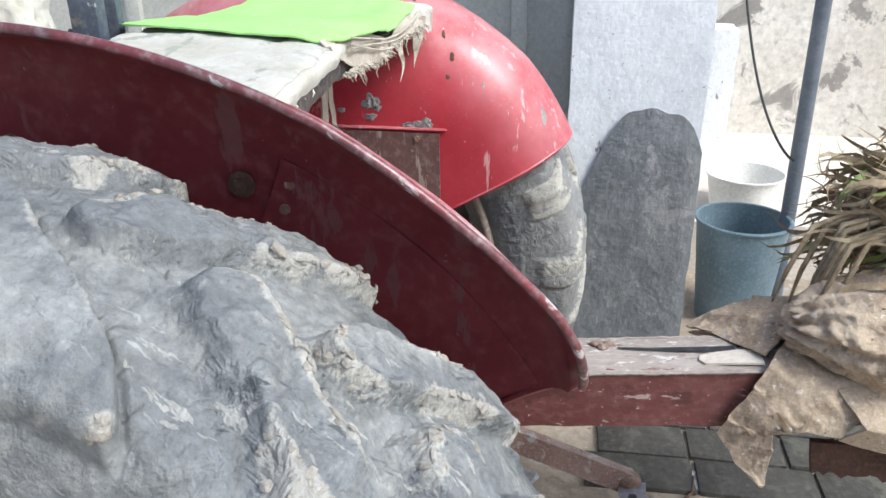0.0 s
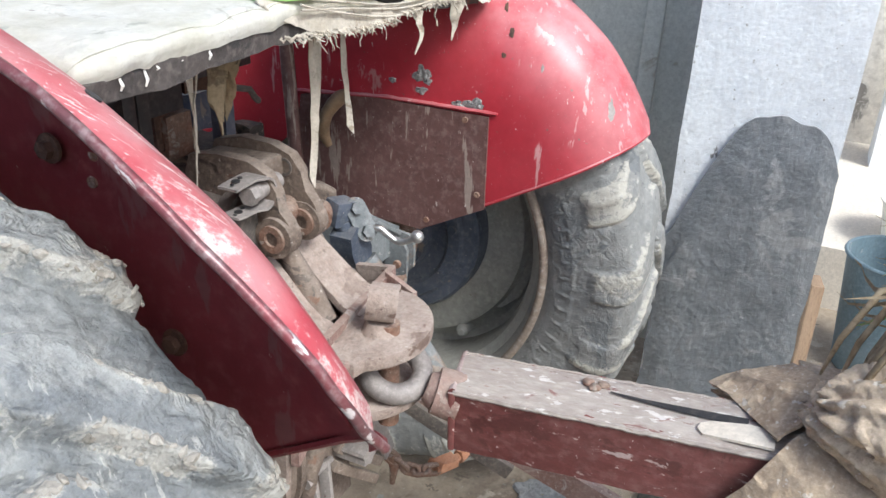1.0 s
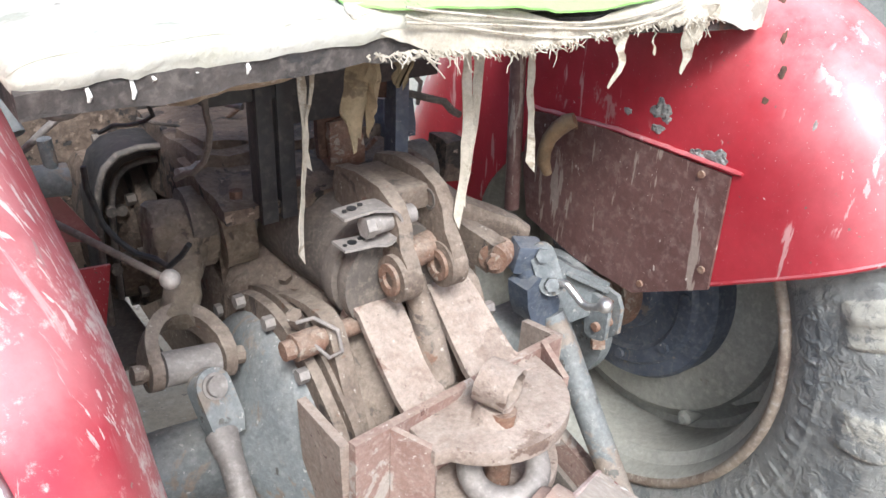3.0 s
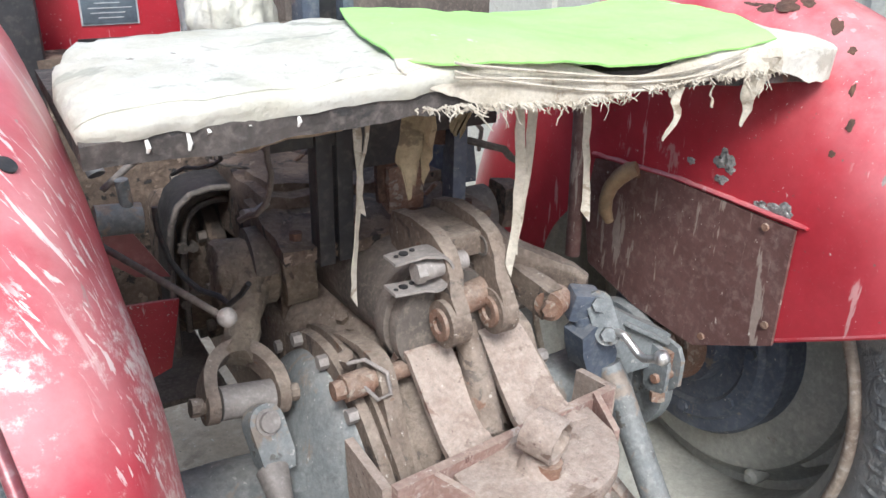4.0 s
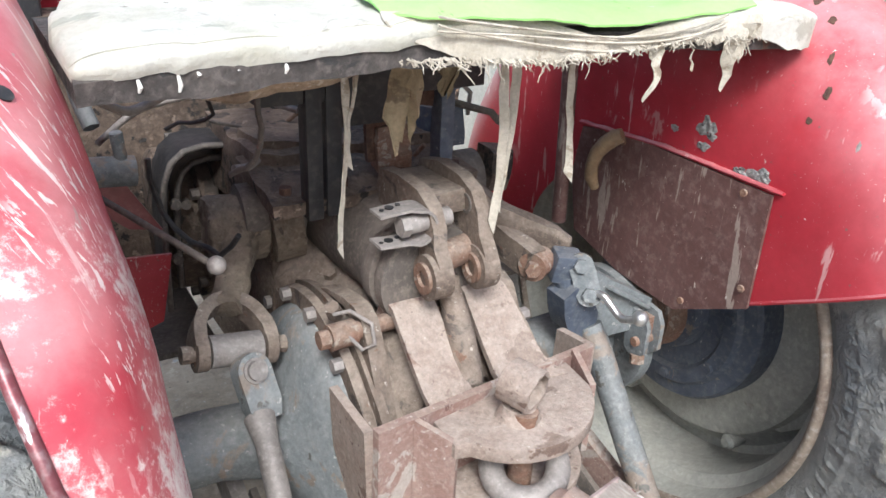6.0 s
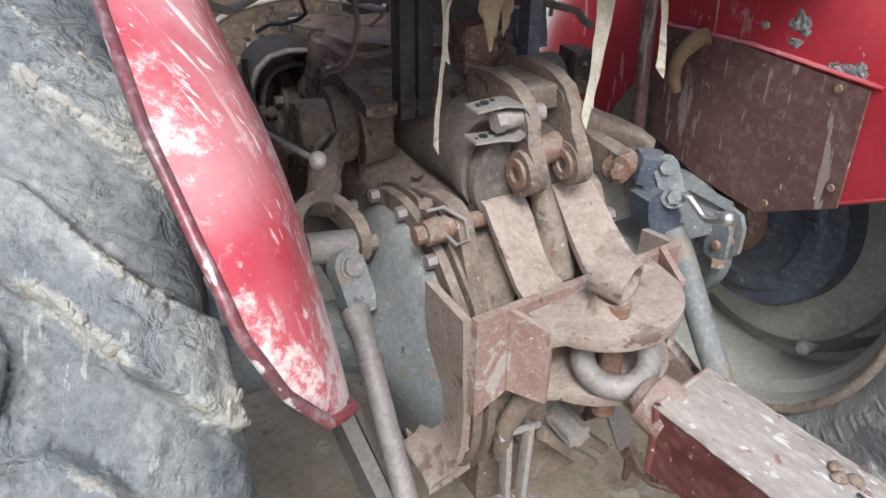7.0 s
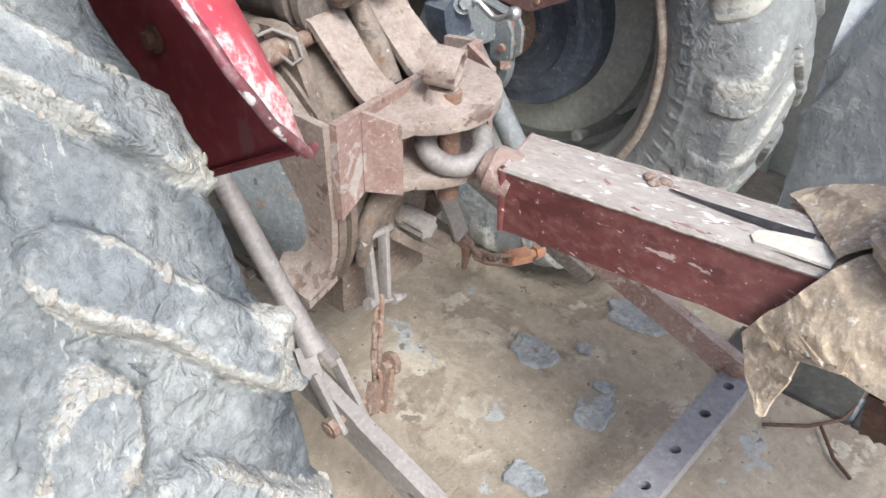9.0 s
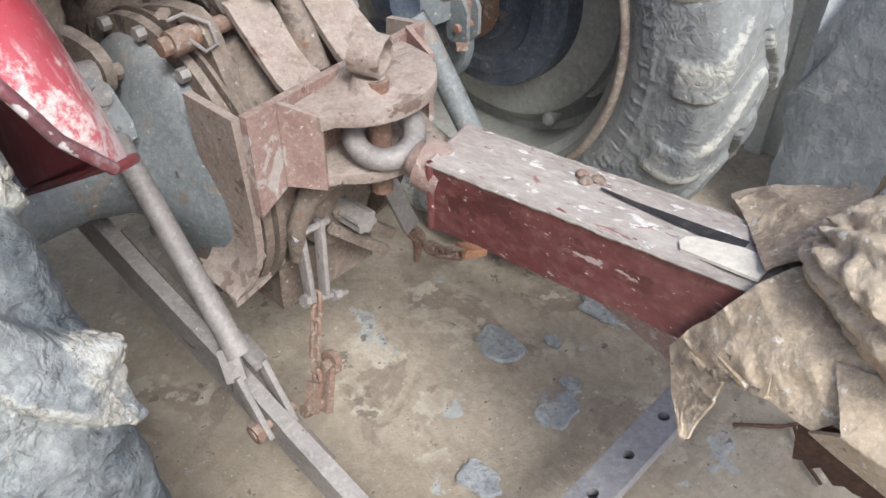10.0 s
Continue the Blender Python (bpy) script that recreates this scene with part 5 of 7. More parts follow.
def build_rocker():
    bm = bmesh.new()
    yz = [(-0.158, 0.930), (-0.150, 0.908), (-0.130, 0.897), (-0.108, 0.903), (-0.097, 0.922), (-0.092, 0.955), (-0.080, 0.975), (-0.03, 0.965), (0.02, 0.975), (0.045, 1.0), (0.03, 1.03), (-0.02, 1.042), (-0.075, 1.040), (-0.108, 1.028), (-0.126, 1.005), (-0.134, 0.975), (-0.150, 0.955)]
    plate(bm, yz, 0.02, at_x(0.043))
    rk = part("rocker", bm, CAST, TRACTOR, "forged rocker bracket with two rusty eyes", bevel=0.005)
    bm = bmesh.new()
    plate(bm, [(-0.158, 0.928), (-0.150, 0.906), (-0.130, 0.895), (-0.108, 0.901), (-0.097, 0.922), (-0.096, 0.955), (-0.080, 0.972), (-0.03, 0.965), (0.02, 0.975), (0.03, 1.0), (0.02, 1.028), (-0.03, 1.036), (-0.085, 1.034), (-0.116, 1.020), (-0.132, 0.995), (-0.136, 0.968), (-0.150, 0.952)], 0.020, at_x(-0.026))
    part("cheek", bm, CAST, rk, bevel=0.004)
    bm = bmesh.new()
    box(bm, (0.008, -0.035, 1.008), (0.060, 0.12, 0.032), (-3, 0, 0))
    part("web", bm, CAST, rk, bevel=0.004)
    bm = bmesh.new()
    rod(bm, (-0.044, -0.128, 0.927), (-0.016, -0.128, 0.927), 0.031, 26)
    part("eye_boss", bm, CAST, rk, bevel=0.004)
    bm = bmesh.new()
    rod(bm, (0.030, -0.128, 0.927), (0.055, -0.128, 0.927), 0.031, 26)
    part("eye_boss", bm, CAST, rk, bevel=0.004)
    for x in (-0.033, 0.041):
        bm = bmesh.new()
        pipe(bm, (x - 0.016, -0.128, 0.927), (x - 0.004, -0.128, 0.927), 0.021, 0.010, 24)
        rod(bm, (x - 0.0105, -0.128, 0.927), (x - 0.0095, -0.128, 0.927), 0.0115, 16)
        part("eye_bush", bm, RUST, rk, "rust-red bushed eye", bevel=0.0015)
    bm = bmesh.new()
    rod(bm, (-0.02, -0.112, 0.94), (0.045, -0.10, 0.945), 0.02, 14)
    part("bridge", bm, RUST, rk)
    # small hole boss
    bm = bmesh.new()
    pipe(bm, (0.031, -0.098, 1.008), (0.034, -0.098, 1.008), 0.014, 0.004, 16)
    part("hole_rim", bm, DARKCAST, rk)
    # sprung sheet clip with two drilled tabs, folded round a bolt
    bm = bmesh.new()
    rows = []
    line = [(-0.104, 1.020), (-0.085, 1.0215), (-0.062, 1.0225)] + [(-0.050 + 0.024 * math.cos(t_), 0.998 + 0.0245 * math.sin(t_)) for t_ in [math.pi / 2 - math.pi * k / 10 for k in range(11)]] + [(-0.062, 0.9735), (-0.085, 0.9745), (-0.104, 0.976)]
    for k, (x, z) in enumerate(line):
        deep = 0.128 if 2 < k < 14 else 0.120
        rows.append([(x, -deep, z), (x, -0.104, z + 0.0004), (x, -0.088, z)])
    loft(bm, rows)
    thicken(bm, 0.0035)
    part("clip", bm, STEEL, rk, "pale folded sheet clip with drilled tabs", smooth=35)
    bm = bmesh.new()
    rod(bm, (-0.062, -0.112, 0.999), (0.0, -0.108, 1.0), 0.0125, 14)
    bolt(bm, (-0.062, -0.112, 0.999), (-1, 0, 0), 0.0145, 0.012, 6)
    part("clip_bolt", bm, STEEL, rk)
    # black discs on the tabs paint the dark inside drilled holes
    for z in (1.0225, 0.9775):
        for dx, r in ((0.0, 0.006), (0.014, 0.0035), (-0.012, 0.003)):
            bm = bmesh.new()
            rod(bm, (-0.085 + dx, -0.104 + 0.3 * dx, z + 0.0012), (-0.085 + dx, -0.104 + 0.3 * dx, z + 0.0026), r, 12)
            part("hole", bm, BLACK, rk)


build_rocker()


def build_right_lift():
    # angular forged arm ending in an eye for the levelling box
    bm = bmesh.new()
    rows = []
    for c, h, w in ((V(0.12, 0.13, 0.935), 0.045, 0.035), (V(0.165, 0.095, 0.915), 0.045, 0.03), (V(0.205, 0.06, 0.885), 0.036, 0.024), (V(0.245, 0.03, 0.868), 0.032, 0.020), (V(0.285, 0.0, 0.858), 0.026, 0.017), (V(0.30, -0.015, 0.85), 0.018, 0.012)):
        rows.append([c + V(-0.5 * w, -0.5 * w, h), c + V(0.3 * w, 0.6 * w, h), c + V(0.6 * w, 0.6 * w, 0.6 * h), c + V(0.6 * w, 0.6 * w, -h), c + V(-0.6 * w, -0.6 * w, -h), c + V(-0.7 * w, -0.7 * w, 0.6 * h)])
    g = loft(bm, rows, close=True)
    bm.faces.new(g[-1])
    bar(bm, (0.20, 0.05, 0.865), (0.214, -0.035, 0.847), 0.03, 0.05)
    bmesh.ops.subdivide_edges(bm, edges=bm.edges[:], cuts=2, use_grid_fill=True)
    roughen(bm, 0.003, 30)
    arm = part("lift_arm", bm, CAST, TRACTOR, "dusty forged lift arm carrying the levelling box", smooth=40)
    bm = bmesh.new()
    rod(bm, (0.202, -0.04, 0.847), (0.235, -0.022, 0.847), 0.024, 20)
    bolt(bm, (0.203, -0.041, 0.847), (-0.5, -0.85, 0), 0.013, 0.012, 6)
    part("arm_bolt", bm, RUST, arm, bevel=0.001)
    XZ = Matrix(((1, 0, 0, 0), (0, 0, 1, 0), (0, 1, 0, 0), (0, 0, 0, 1)))
    bm = bmesh.new()
    box(bm, (0.262, -0.048, 0.842), (0.046, 0.040, 0.050), (6, 8, -20))
    plate(bm, [(0.238, 0.802), (0.262, 0.818), (0.290, 0.806), (0.314, 0.760), (0.314, 0.728), (0.288, 0.716), (0.256, 0.736), (0.243, 0.768)], 0.046, Matrix.Translation((0, -0.062, 0)) @ XZ)
    rod(bm, (0.262, -0.052, 0.825), (0.266, -0.056, 0.800), 0.018, 16)
    lev = part("levelling_box", bm, BLUE, TRACTOR, "blue-grey levelling box with cranked bright handle", smooth=40, bevel=0.006)
    bm = bmesh.new()
    p, q = V(0.275, -0.072, 0.850), V(0.281, -0.092, 0.806)
    ax = (q - p).normalized()
    nx = V(-0.35, -0.85, -0.35)
    nx = (nx - ax * nx.dot(ax)).normalized()
    side_ = ax.cross(nx)
    ln, w = (q - p).length, 0.020
    out = [(w * math.cos(t_), -w * math.sin(t_)) for t_ in [math.pi * k / 8 for k in range(9)]] + [(-w * math.cos(t_), ln + w * math.sin(t_)) for t_ in [math.pi * k / 8 for k in range(9)]]
    m = Matrix(((side_.x, ax.x, nx.x, p.x), (side_.y, ax.y, nx.y, p.y), (side_.z, ax.z, nx.z, p.z), (0, 0, 0, 1)))
    plate(bm, out, 0.01, m)
    part("link_plate", bm, BLUEGREY, lev, bevel=0.002)
    for c_ in (p, q):
        bm = bmesh.new()
        bolt(bm, c_ + nx * 0.005, nx, 0.012, 0.010, 6)
        part("link_bolt", bm, BLUEGREY, lev)
    # gear casing beside the box, ending in a slotted bracket
    bm = bmesh.new()
    plate(bm, [(0.300, 0.822), (0.312, 0.832), (0.345, 0.808), (0.400, 0.775), (0.450, 0.746), (0.450, 0.712), (0.405, 0.694), (0.345, 0.696), (0.312, 0.705), (0.302, 0.740)], 0.044, Matrix.Translation((0, -0.050, 0)) @ XZ)
    part("side_casting", bm, BLUEGREY, lev, "dull blue-grey cast gear casing", smooth=40, bevel=0.008)
    bm = bmesh.new()
    bar(bm, (0.335, -0.078, 0.800), (0.435, -0.078, 0.738), 0.008, 0.016, up=(0, 1, 0))
    part("casting_rib", bm, BLUEGREY, lev, bevel=0.003)
    for x in (0.412, 0.444):
        bm = bmesh.new()
        plate(bm, [(-0.055, 0.742), (-0.100, 0.736), (-0.112, 0.715), (-0.112, 0.665), (-0.095, 0.648), (-0.065, 0.655)], 0.009, at_x(x))
        part("bracket_ear", bm, BLUEGREY, lev, bevel=0.002)
    bm = bmesh.new()
    rod(bm, (0.400, -0.092, 0.682), (0.456, -0.092, 0.682), 0.009, 10)
    box(bm, (0.428, -0.080, 0.700), (0.024, 0.03, 0.05))
    part("bracket_pin", bm, RUST, lev, "brown rusty bracket pin", bevel=0.002)
    bm = bmesh.new()
    sweep(bm, [(0.283, -0.094, 0.806), (0.287, -0.108, 0.813), (0.291, -0.118, 0.812), (0.296, -0.130, 0.800), (0.299, -0.143, 0.790), (0.300, -0.155, 0.788), (0.300, -0.172, 0.796), (0.2995, -0.184, 0.804)], 0.0064, 12)
    part("crank_handle", bm, BRIGHT, lev, "bright bent crank handle with ball")
    bm = bmesh.new()
    bmesh.ops.create_uvsphere(bm, u_segments=16, v_segments=10, radius=0.0125, matrix=Matrix.Translation((0.2995, -0.189, 0.808)))
    part("crank_ball", bm, BRIGHT, lev)
    bm = bmesh.new()
    bolt(bm, (0.412, -0.095, 0.655), (-0.2, -0.3, -1), 0.013, 0.016, 6)
    part("stud", bm, RUST, lev)
    bm = bmesh.new()
    sweep(bm, [(0.305, -0.078, 0.735), (0.312, -0.098, 0.70), (0.325, -0.19, 0.555), (0.336, -0.300, 0.40), (0.338, -0.33, 0.36)], [0.021, 0.023, 0.023, 0.022, 0.02], 18)
    part("lift_rod", bm, BLUEGREY, lev, "blue-grey tube streaked with rust")


build_right_lift()


def build_chains():
    # left check chain hanging to the floor side, right one to the link
    lug = bmesh.new()
    bar(lug, (-0.080, -0.198, 0.555), (-0.094, -0.225, 0.432), 0.010, 0.020, up=(0, 1, 0))
    bar(lug, (-0.040, -0.198, 0.550), (-0.066, -0.225, 0.428), 0.009, 0.020, up=(0, 1, 0))
    rod(lug, (-0.092, -0.202, 0.548), (-0.025, -0.202, 0.542), 0.006, 8)
    rod(lug, (-0.104, -0.225, 0.436), (-0.022, -0.226, 0.402), 0.0055, 8)
    bolt(lug, (-0.088, -0.202, 0.548), (-1, 0, 0), 0.012, 0.012)
    bolt(lug, (-0.100, -0.225, 0.436), (-1, 0, 0.4), 0.011, 0.010)
    bolt(lug, (-0.052, -0.226, 0.415), (1, 0, -0.4), 0.012, 0.014)
    lg = part("chain_lug", lug, STEEL, TRACTOR, "bent flat steel chain lugs", bevel=0.002)
    pts = [V(-0.084, -0.226, 0.428), V(-0.096, -0.235, 0.400), V(-0.108, -0.243, 0.372), V(-0.119, -0.250, 0.342), V(-0.126, -0.258, 0.312), V(-0.132, -0.265, 0.285)]
    n = 8
    for k in range(n):
        f = k / (n - 1) * (len(pts) - 1)
        i = min(int(f), len(pts) - 2)
        c = pts[i].lerp(pts[i + 1], f - i)
        bm = bmesh.new()
        link(bm, c, pts[i + 1] - pts[i], V(1, 0, 0) if k % 2 else V(0, 1, 0.3), 0.034, 0.023, 0.0042)
        part("chain_link", bm, RUST, lg)
    bm = bmesh.new()
    rod(bm, (-0.120, -0.262, 0.322), (-0.086, -0.262, 0.312), 0.010, 12)
    rod(bm, (-0.104, -0.262, 0.318), (-0.090, -0.262, 0.314), 0.021, 14)
    bar(bm, (-0.108, -0.262, 0.316), (-0.140, -0.280, 0.245), 0.012, 0.032, up=(0, 1, 0))
    bar(bm, (-0.135, -0.264, 0.300), (-0.165, -0.280, 0.262), 0.010, 0.026, up=(0, 1, 0))
    rod(bm, (-0.172, -0.274, 0.268), (-0.125, -0.274, 0.252), 0.012, 10)
    roughen(bm, 0.003, 60)
    part("shackle", bm, RUST, lg)
    bm = bmesh.new()
    bar(bm, (0.088, -0.198, 0.600), (0.148, -0.215, 0.432), 0.034, 0.009, up=(0, 1, 0))
    rg = part("chain_lug", bm, STEEL, TRACTOR, "flat grey steel chain lug", bevel=0.002)
    pts = [V(0.153, -0.219, 0.418), V(0.160, -0.240, 0.398), V(0.172, -0.264, 0.388), V(0.188, -0.286, 0.388)]
    for k in range(5):
        f = k / 4 * 2.99
        i = int(f)
        c = pts[i].lerp(pts[i + 1], f - i)
        bm = bmesh.new()
        link(bm, c, pts[i + 1] - pts[i], V(0, 1, 0.2) if k % 2 else V(0.3, 0.2, 1), 0.042, 0.028, 0.0052)
        part("chain_link", bm, RUST, rg, "orange rusted chain link")
    bm = bmesh.new()
    bar(bm, (0.196, -0.288, 0.386), (0.236, -0.312, 0.388), 0.028, 0.018)
    rod(bm, (0.236, -0.312, 0.388), (0.262, -0.328, 0.390), 0.008, 10)
    rod(bm, (0.198, -0.308, 0.392), (0.208, -0.275, 0.386), 0.009, 10)
    bolt(bm, (0.244, -0.317, 0.389), (1, -0.4, 0), 0.014, 0.012, 6)
    roughen(bm, 0.002, 80)
    part("turnbuckle", bm, ORANGE, rg, "orange rusted turnbuckle")
    bm = bmesh.new()
    sweep(bm, [(0.150, -0.217, 0.425), (0.157, -0.222, 0.395), (0.153, -0.220, 0.355)], [0.007, 0.010, 0.005], 8)
    part("hook", bm, RUST, rg)


build_chains()


def build_pto():
    bm = bmesh.new()
    rings = []
    for y in (-0.17, -0.255):
        rings.append([Vector((0.01 + (0.021 if (k // 2) % 2 else 0.017) * math.cos(2 * math.pi * k / 24), y, 0.545 + (0.021 if (k // 2) % 2 else 0.017) * math.sin(2 * math.pi * k / 24))) for k in range(24)])
    g = loft(bm, rings, close=True)
    bm.faces.new(g[1])
    pt = part("power_shaft", bm, STEEL, TRACTOR, "splined power take-off stub below the hitch")
    bm = bmesh.new()
    lathe_pts = []
    for y, r in ((-0.165, 0.0), (-0.165, 0.075), (-0.185, 0.072), (-0.187, 0.045), (-0.195, 0.04), (-0.196, 0.0)):
        lathe_pts.append([Vector((0.01 + r * math.cos(2 * math.pi * k / 28), y, 0.545 + r * math.sin(2 * math.pi * k / 28))) for k in range(28)])
    loft(bm, lathe_pts, close=True)
    part("shaft_flange", bm, CAST, pt)
    bm = bmesh.new()
    sweep(bm, [(-0.085, -0.195, 0.50), (-0.085, -0.20, 0.56), (-0.06, -0.205, 0.605), (-0.01, -0.21, 0.625), (0.045, -0.21, 0.612), (0.075, -0.205, 0.58)], [0.014, 0.016, 0.018, 0.018, 0.016, 0.012], 12)
    roughen(bm, 0.003, 50)
    part("shaft_guard", bm, CAST, pt, "cast guard arched over the shaft stub", smooth=60)
    for z, x0, x1 in ((0.548, -0.010, 0.084), (0.520, -0.024, 0.068)):
        bm = bmesh.new()
        bar(bm, (x0, -0.205, z + 0.008), (x1, -0.232, z - 0.080), 0.014, 0.018)
        part("slotted_bar", bm, CAST, pt, bevel=0.002)
    bm = bmesh.new()
    box(bm, (0.0, 0.02, 0.42), (0.20, 0.36, 0.10))
    bmesh.ops.subdivide_edges(bm, edges=bm.edges[:], cuts=3, use_grid_fill=True)
    roughen(bm, 0.008, 14)
    part("sump", bm, CAST, pt, "dusty lower casing", smooth=45)


build_pto()


# ---- driver's platform, seen under and over the bench
def build_platform():
    bm = bmesh.new()
    box(bm, (0.0, 0.62, 0.70), (0.30, 0.9, 0.36))
    bmesh.ops.subdivide_edges(bm, edges=bm.edges[:], cuts=4, use_grid_fill=True)
    roughen(bm, 0.015, 8)
    part("gearbox", bm, OILY, TRACTOR, "dark oily gearbox casing under the seat", smooth=50)
    for s in (-1, 1):
        bm = bmesh.new()
        box(bm, (s * 0.34, 0.72, 0.60), (0.28, 0.75, 0.012))
        part("footplate", bm, DARKCAST, TRACTOR, bevel=0.003)
    # added dark blocks that keep light from the far wall out under the seat
    bm = bmesh.new()
    box(bm, (-0.20, 0.62, 0.90), (0.46, 0.10, 0.52))
    box(bm, (0.178, 0.62, 0.86), (0.175, 0.10, 0.44))
    box(bm, (0.385, 0.62, 0.86), (0.09, 0.10, 0.44))
    box(bm, (0.30, 0.62, 0.97), (0.10, 0.08, 0.20))
    box(bm, (0.30, 0.62, 0.70), (0.10, 0.08, 0.12))
    box(bm, (0.03, 0.60, 1.15), (0.16, 0.06, 0.07))
    bmesh.ops.subdivide_edges(bm, edges=bm.edges[:], cuts=3, use_grid_fill=True)
    roughen(bm, 0.012, 9)
    part("bulkhead", bm, OILY, TRACTOR, "dark filler blocks added under the seat to shut out light from beyond", smooth=45)
    for s in (-1, 1):
        bm = bmesh.new()
        lathe(bm, [(s * 0.17, 0.0), (s * 0.17, 0.15), (s * 0.20, 0.155), (s * 0.205, 0.135), (s * 0.25, 0.13), (s * 0.26, 0.115), (s * 0.265, 0.0)], (0.50, 0.80), 48, wobble=0.004)
        bh = part("brake_housing", bm, OILY, TRACTOR, "dark oily brake housing", smooth=35)
        for k in range(10):
            a = 2 * math.pi * k / 10
            bm = bmesh.new()
            bolt(bm, (s * 0.202, 0.50 - 0.145 * math.cos(a), 0.80 + 0.145 * math.sin(a)), (s, 0, 0), 0.010, 0.014)
            part("bolt", bm, DARKCAST, bh)
    # flanged casing that arches over the left brake: a band with a beaded front rim, and a darker inner band
    arch = [(-0.280, 0.70), (-0.278, 0.80), (-0.272, 0.90), (-0.266, 0.935), (-0.254, 0.963), (-0.232, 0.981), (-0.20, 0.987), (-0.16, 0.984), (-0.11, 0.976), (-0.05, 0.966)]
    for y0, y1, k, mat in ((0.33, 0.42, 1.0, BLACK), (0.36, 0.50, 0.80, BLACK)):
        line = [(-0.14 + (x + 0.14) * k, 0.83 + (z - 0.83) * k) for x, z in arch]
        bm = bmesh.new()
        loft(bm, [[(x, y0, z), (x - 0.001, (y0 + y1) / 2, z + 0.003), (x, y1, z + 0.004)] for x, z in line])
        thicken(bm, 0.007)
        band = part("casing_band", bm, mat, TRACTOR, "dark oily flanged casing", smooth=60)
        bm = bmesh.new()
        sweep(bm, [(x, y0, z) for x, z in line], 0.0055, 8, squash=1.3)
        part("rim_bead", bm, DARKCAST, band, smooth=60)
        for x, z in line[1:3] + line[7::2]:
            bm = bmesh.new()
            bolt(bm, (x + 0.022 * k, y0 + 0.02, z - 0.012), (0, -1, 0), 0.009, 0.012, 8)
            part("bolt", bm, DARKCAST, band)
    bm = bmesh.new()
    rod(bm, (-0.385, 0.22, 1.005), (-0.325, 0.22, 1.0), 0.022, 14)
    rod(bm, (-0.34, 0.22, 1.0), (-0.345, 0.215, 1.06), 0.009, 10)
    part("brake_cylinder", bm, BLUEGREY, TRACTOR, "small grey brake cylinder with upright rod", bevel=0.003)
    # cross rail that carries the seat posts
    bm = bmesh.new()
    box(bm, (-0.03, 0.05, 1.165), (0.34, 0.03, 0.08))
    box(bm, (-0.01, 0.09, 1.16), (0.15, 0.012, 0.10))
    box(bm, (-0.045, 0.068, 1.14), (0.115, 0.006, 0.125))
    part("seat_rail", bm, BLACK, TRACTOR, "dark rusty seat cross rail", bevel=0.002)
    # seat posts: angle irons
    for x, y in ((-0.128, 0.03), (-0.098, 0.035), (0.082, 0.04)):
        bm = bmesh.new()
        box(bm, (x, y, 1.085), (0.022, 0.005, 0.245))
        box(bm, (x - 0.0085, y + 0.014, 1.085), (0.005, 0.026, 0.245))
        part("seat_post", bm, BLACK if x < 0 else BLUE, TRACTOR, "dark angle-iron seat post", bevel=0.001)
    for x in (-0.16, -0.075, 0.02, 0.11):
        bm = bmesh.new()
        bolt(bm, (x, 0.06, 0.995), (0, 0, 1), 0.009, 0.010)
        part("foot_bolt", bm, DARKRUST, TRACTOR)
    # wiring, brackets and small linkage under the seat
    random.seed(31)
    for k in range(16):
        x, y, z = random.uniform(-0.33, 0.30), random.uniform(0.10, 0.34), random.uniform(1.0, 1.12)
        pts = [V(x, y, z)]
        way = V(random.uniform(-1, 1), random.uniform(-0.5, 0.5), random.uniform(-0.5, 0.5))
        for _ in range(9):
            way = (way + 0.7 * V(random.uniform(-1, 1), random.uniform(-1, 1), random.uniform(-1, 1))).normalized()
            pts.append(pts[-1] + way * 0.028)
        bm = bmesh.new()
        sweep(bm, pts, random.choice((0.003, 0.004, 0.006)), 8)
        part("wire", bm, random.choice((BLACK, STEEL, DARKCAST, RUST)), TRACTOR)
    for x, y, z, sx, sy, sz, m_ in ((-0.10, 0.24, 1.0, 0.11, 0.09, 0.04, OILY), (0.02, 0.10, 1.03, 0.05, 0.03, 0.07, RUST), (0.16, 0.2, 1.02, 0.06, 0.08, 0.06, BLUE),
                                   (0.24, 0.14, 0.95, 0.04, 0.05, 0.07, OILY), (0.005, 0.10, 1.06, 0.05, 0.012, 0.10, DARKRUST), (0.055, 0.07, 1.15, 0.060, 0.012, 0.11, DARKRUST), (0.14, 0.12, 1.13, 0.05, 0.03, 0.05, BLUE)):
        bm = bmesh.new()
        box(bm, (x, y, z), (sx, sy, sz), (random.uniform(-8, 8), random.uniform(-8, 8), random.uniform(-15, 15)))
        bmesh.ops.subdivide_edges(bm, edges=bm.edges[:], cuts=2, use_grid_fill=True)
        roughen(bm, 0.006, 25)
        part("linkage_bracket", bm, m_, TRACTOR, smooth=40)
    # levers and rods
    bm = bmesh.new()
    sweep(bm, [(-0.44, 0.20, 1.03), (-0.37, 0.08, 1.0), (-0.295, -0.046, 0.966)], 0.0045, 10)
    lv = part("control_rod", bm, DARKCAST, TRACTOR, "thin brown control rod with pale worn knob")
    bm = bmesh.new()
    bmesh.ops.create_uvsphere(bm, u_segments=12, v_segments=8, radius=0.012, matrix=Matrix.Translation((-0.289, -0.050, 0.964)))
    part("knob", bm, STEEL, lv)
    bm = bmesh.new()
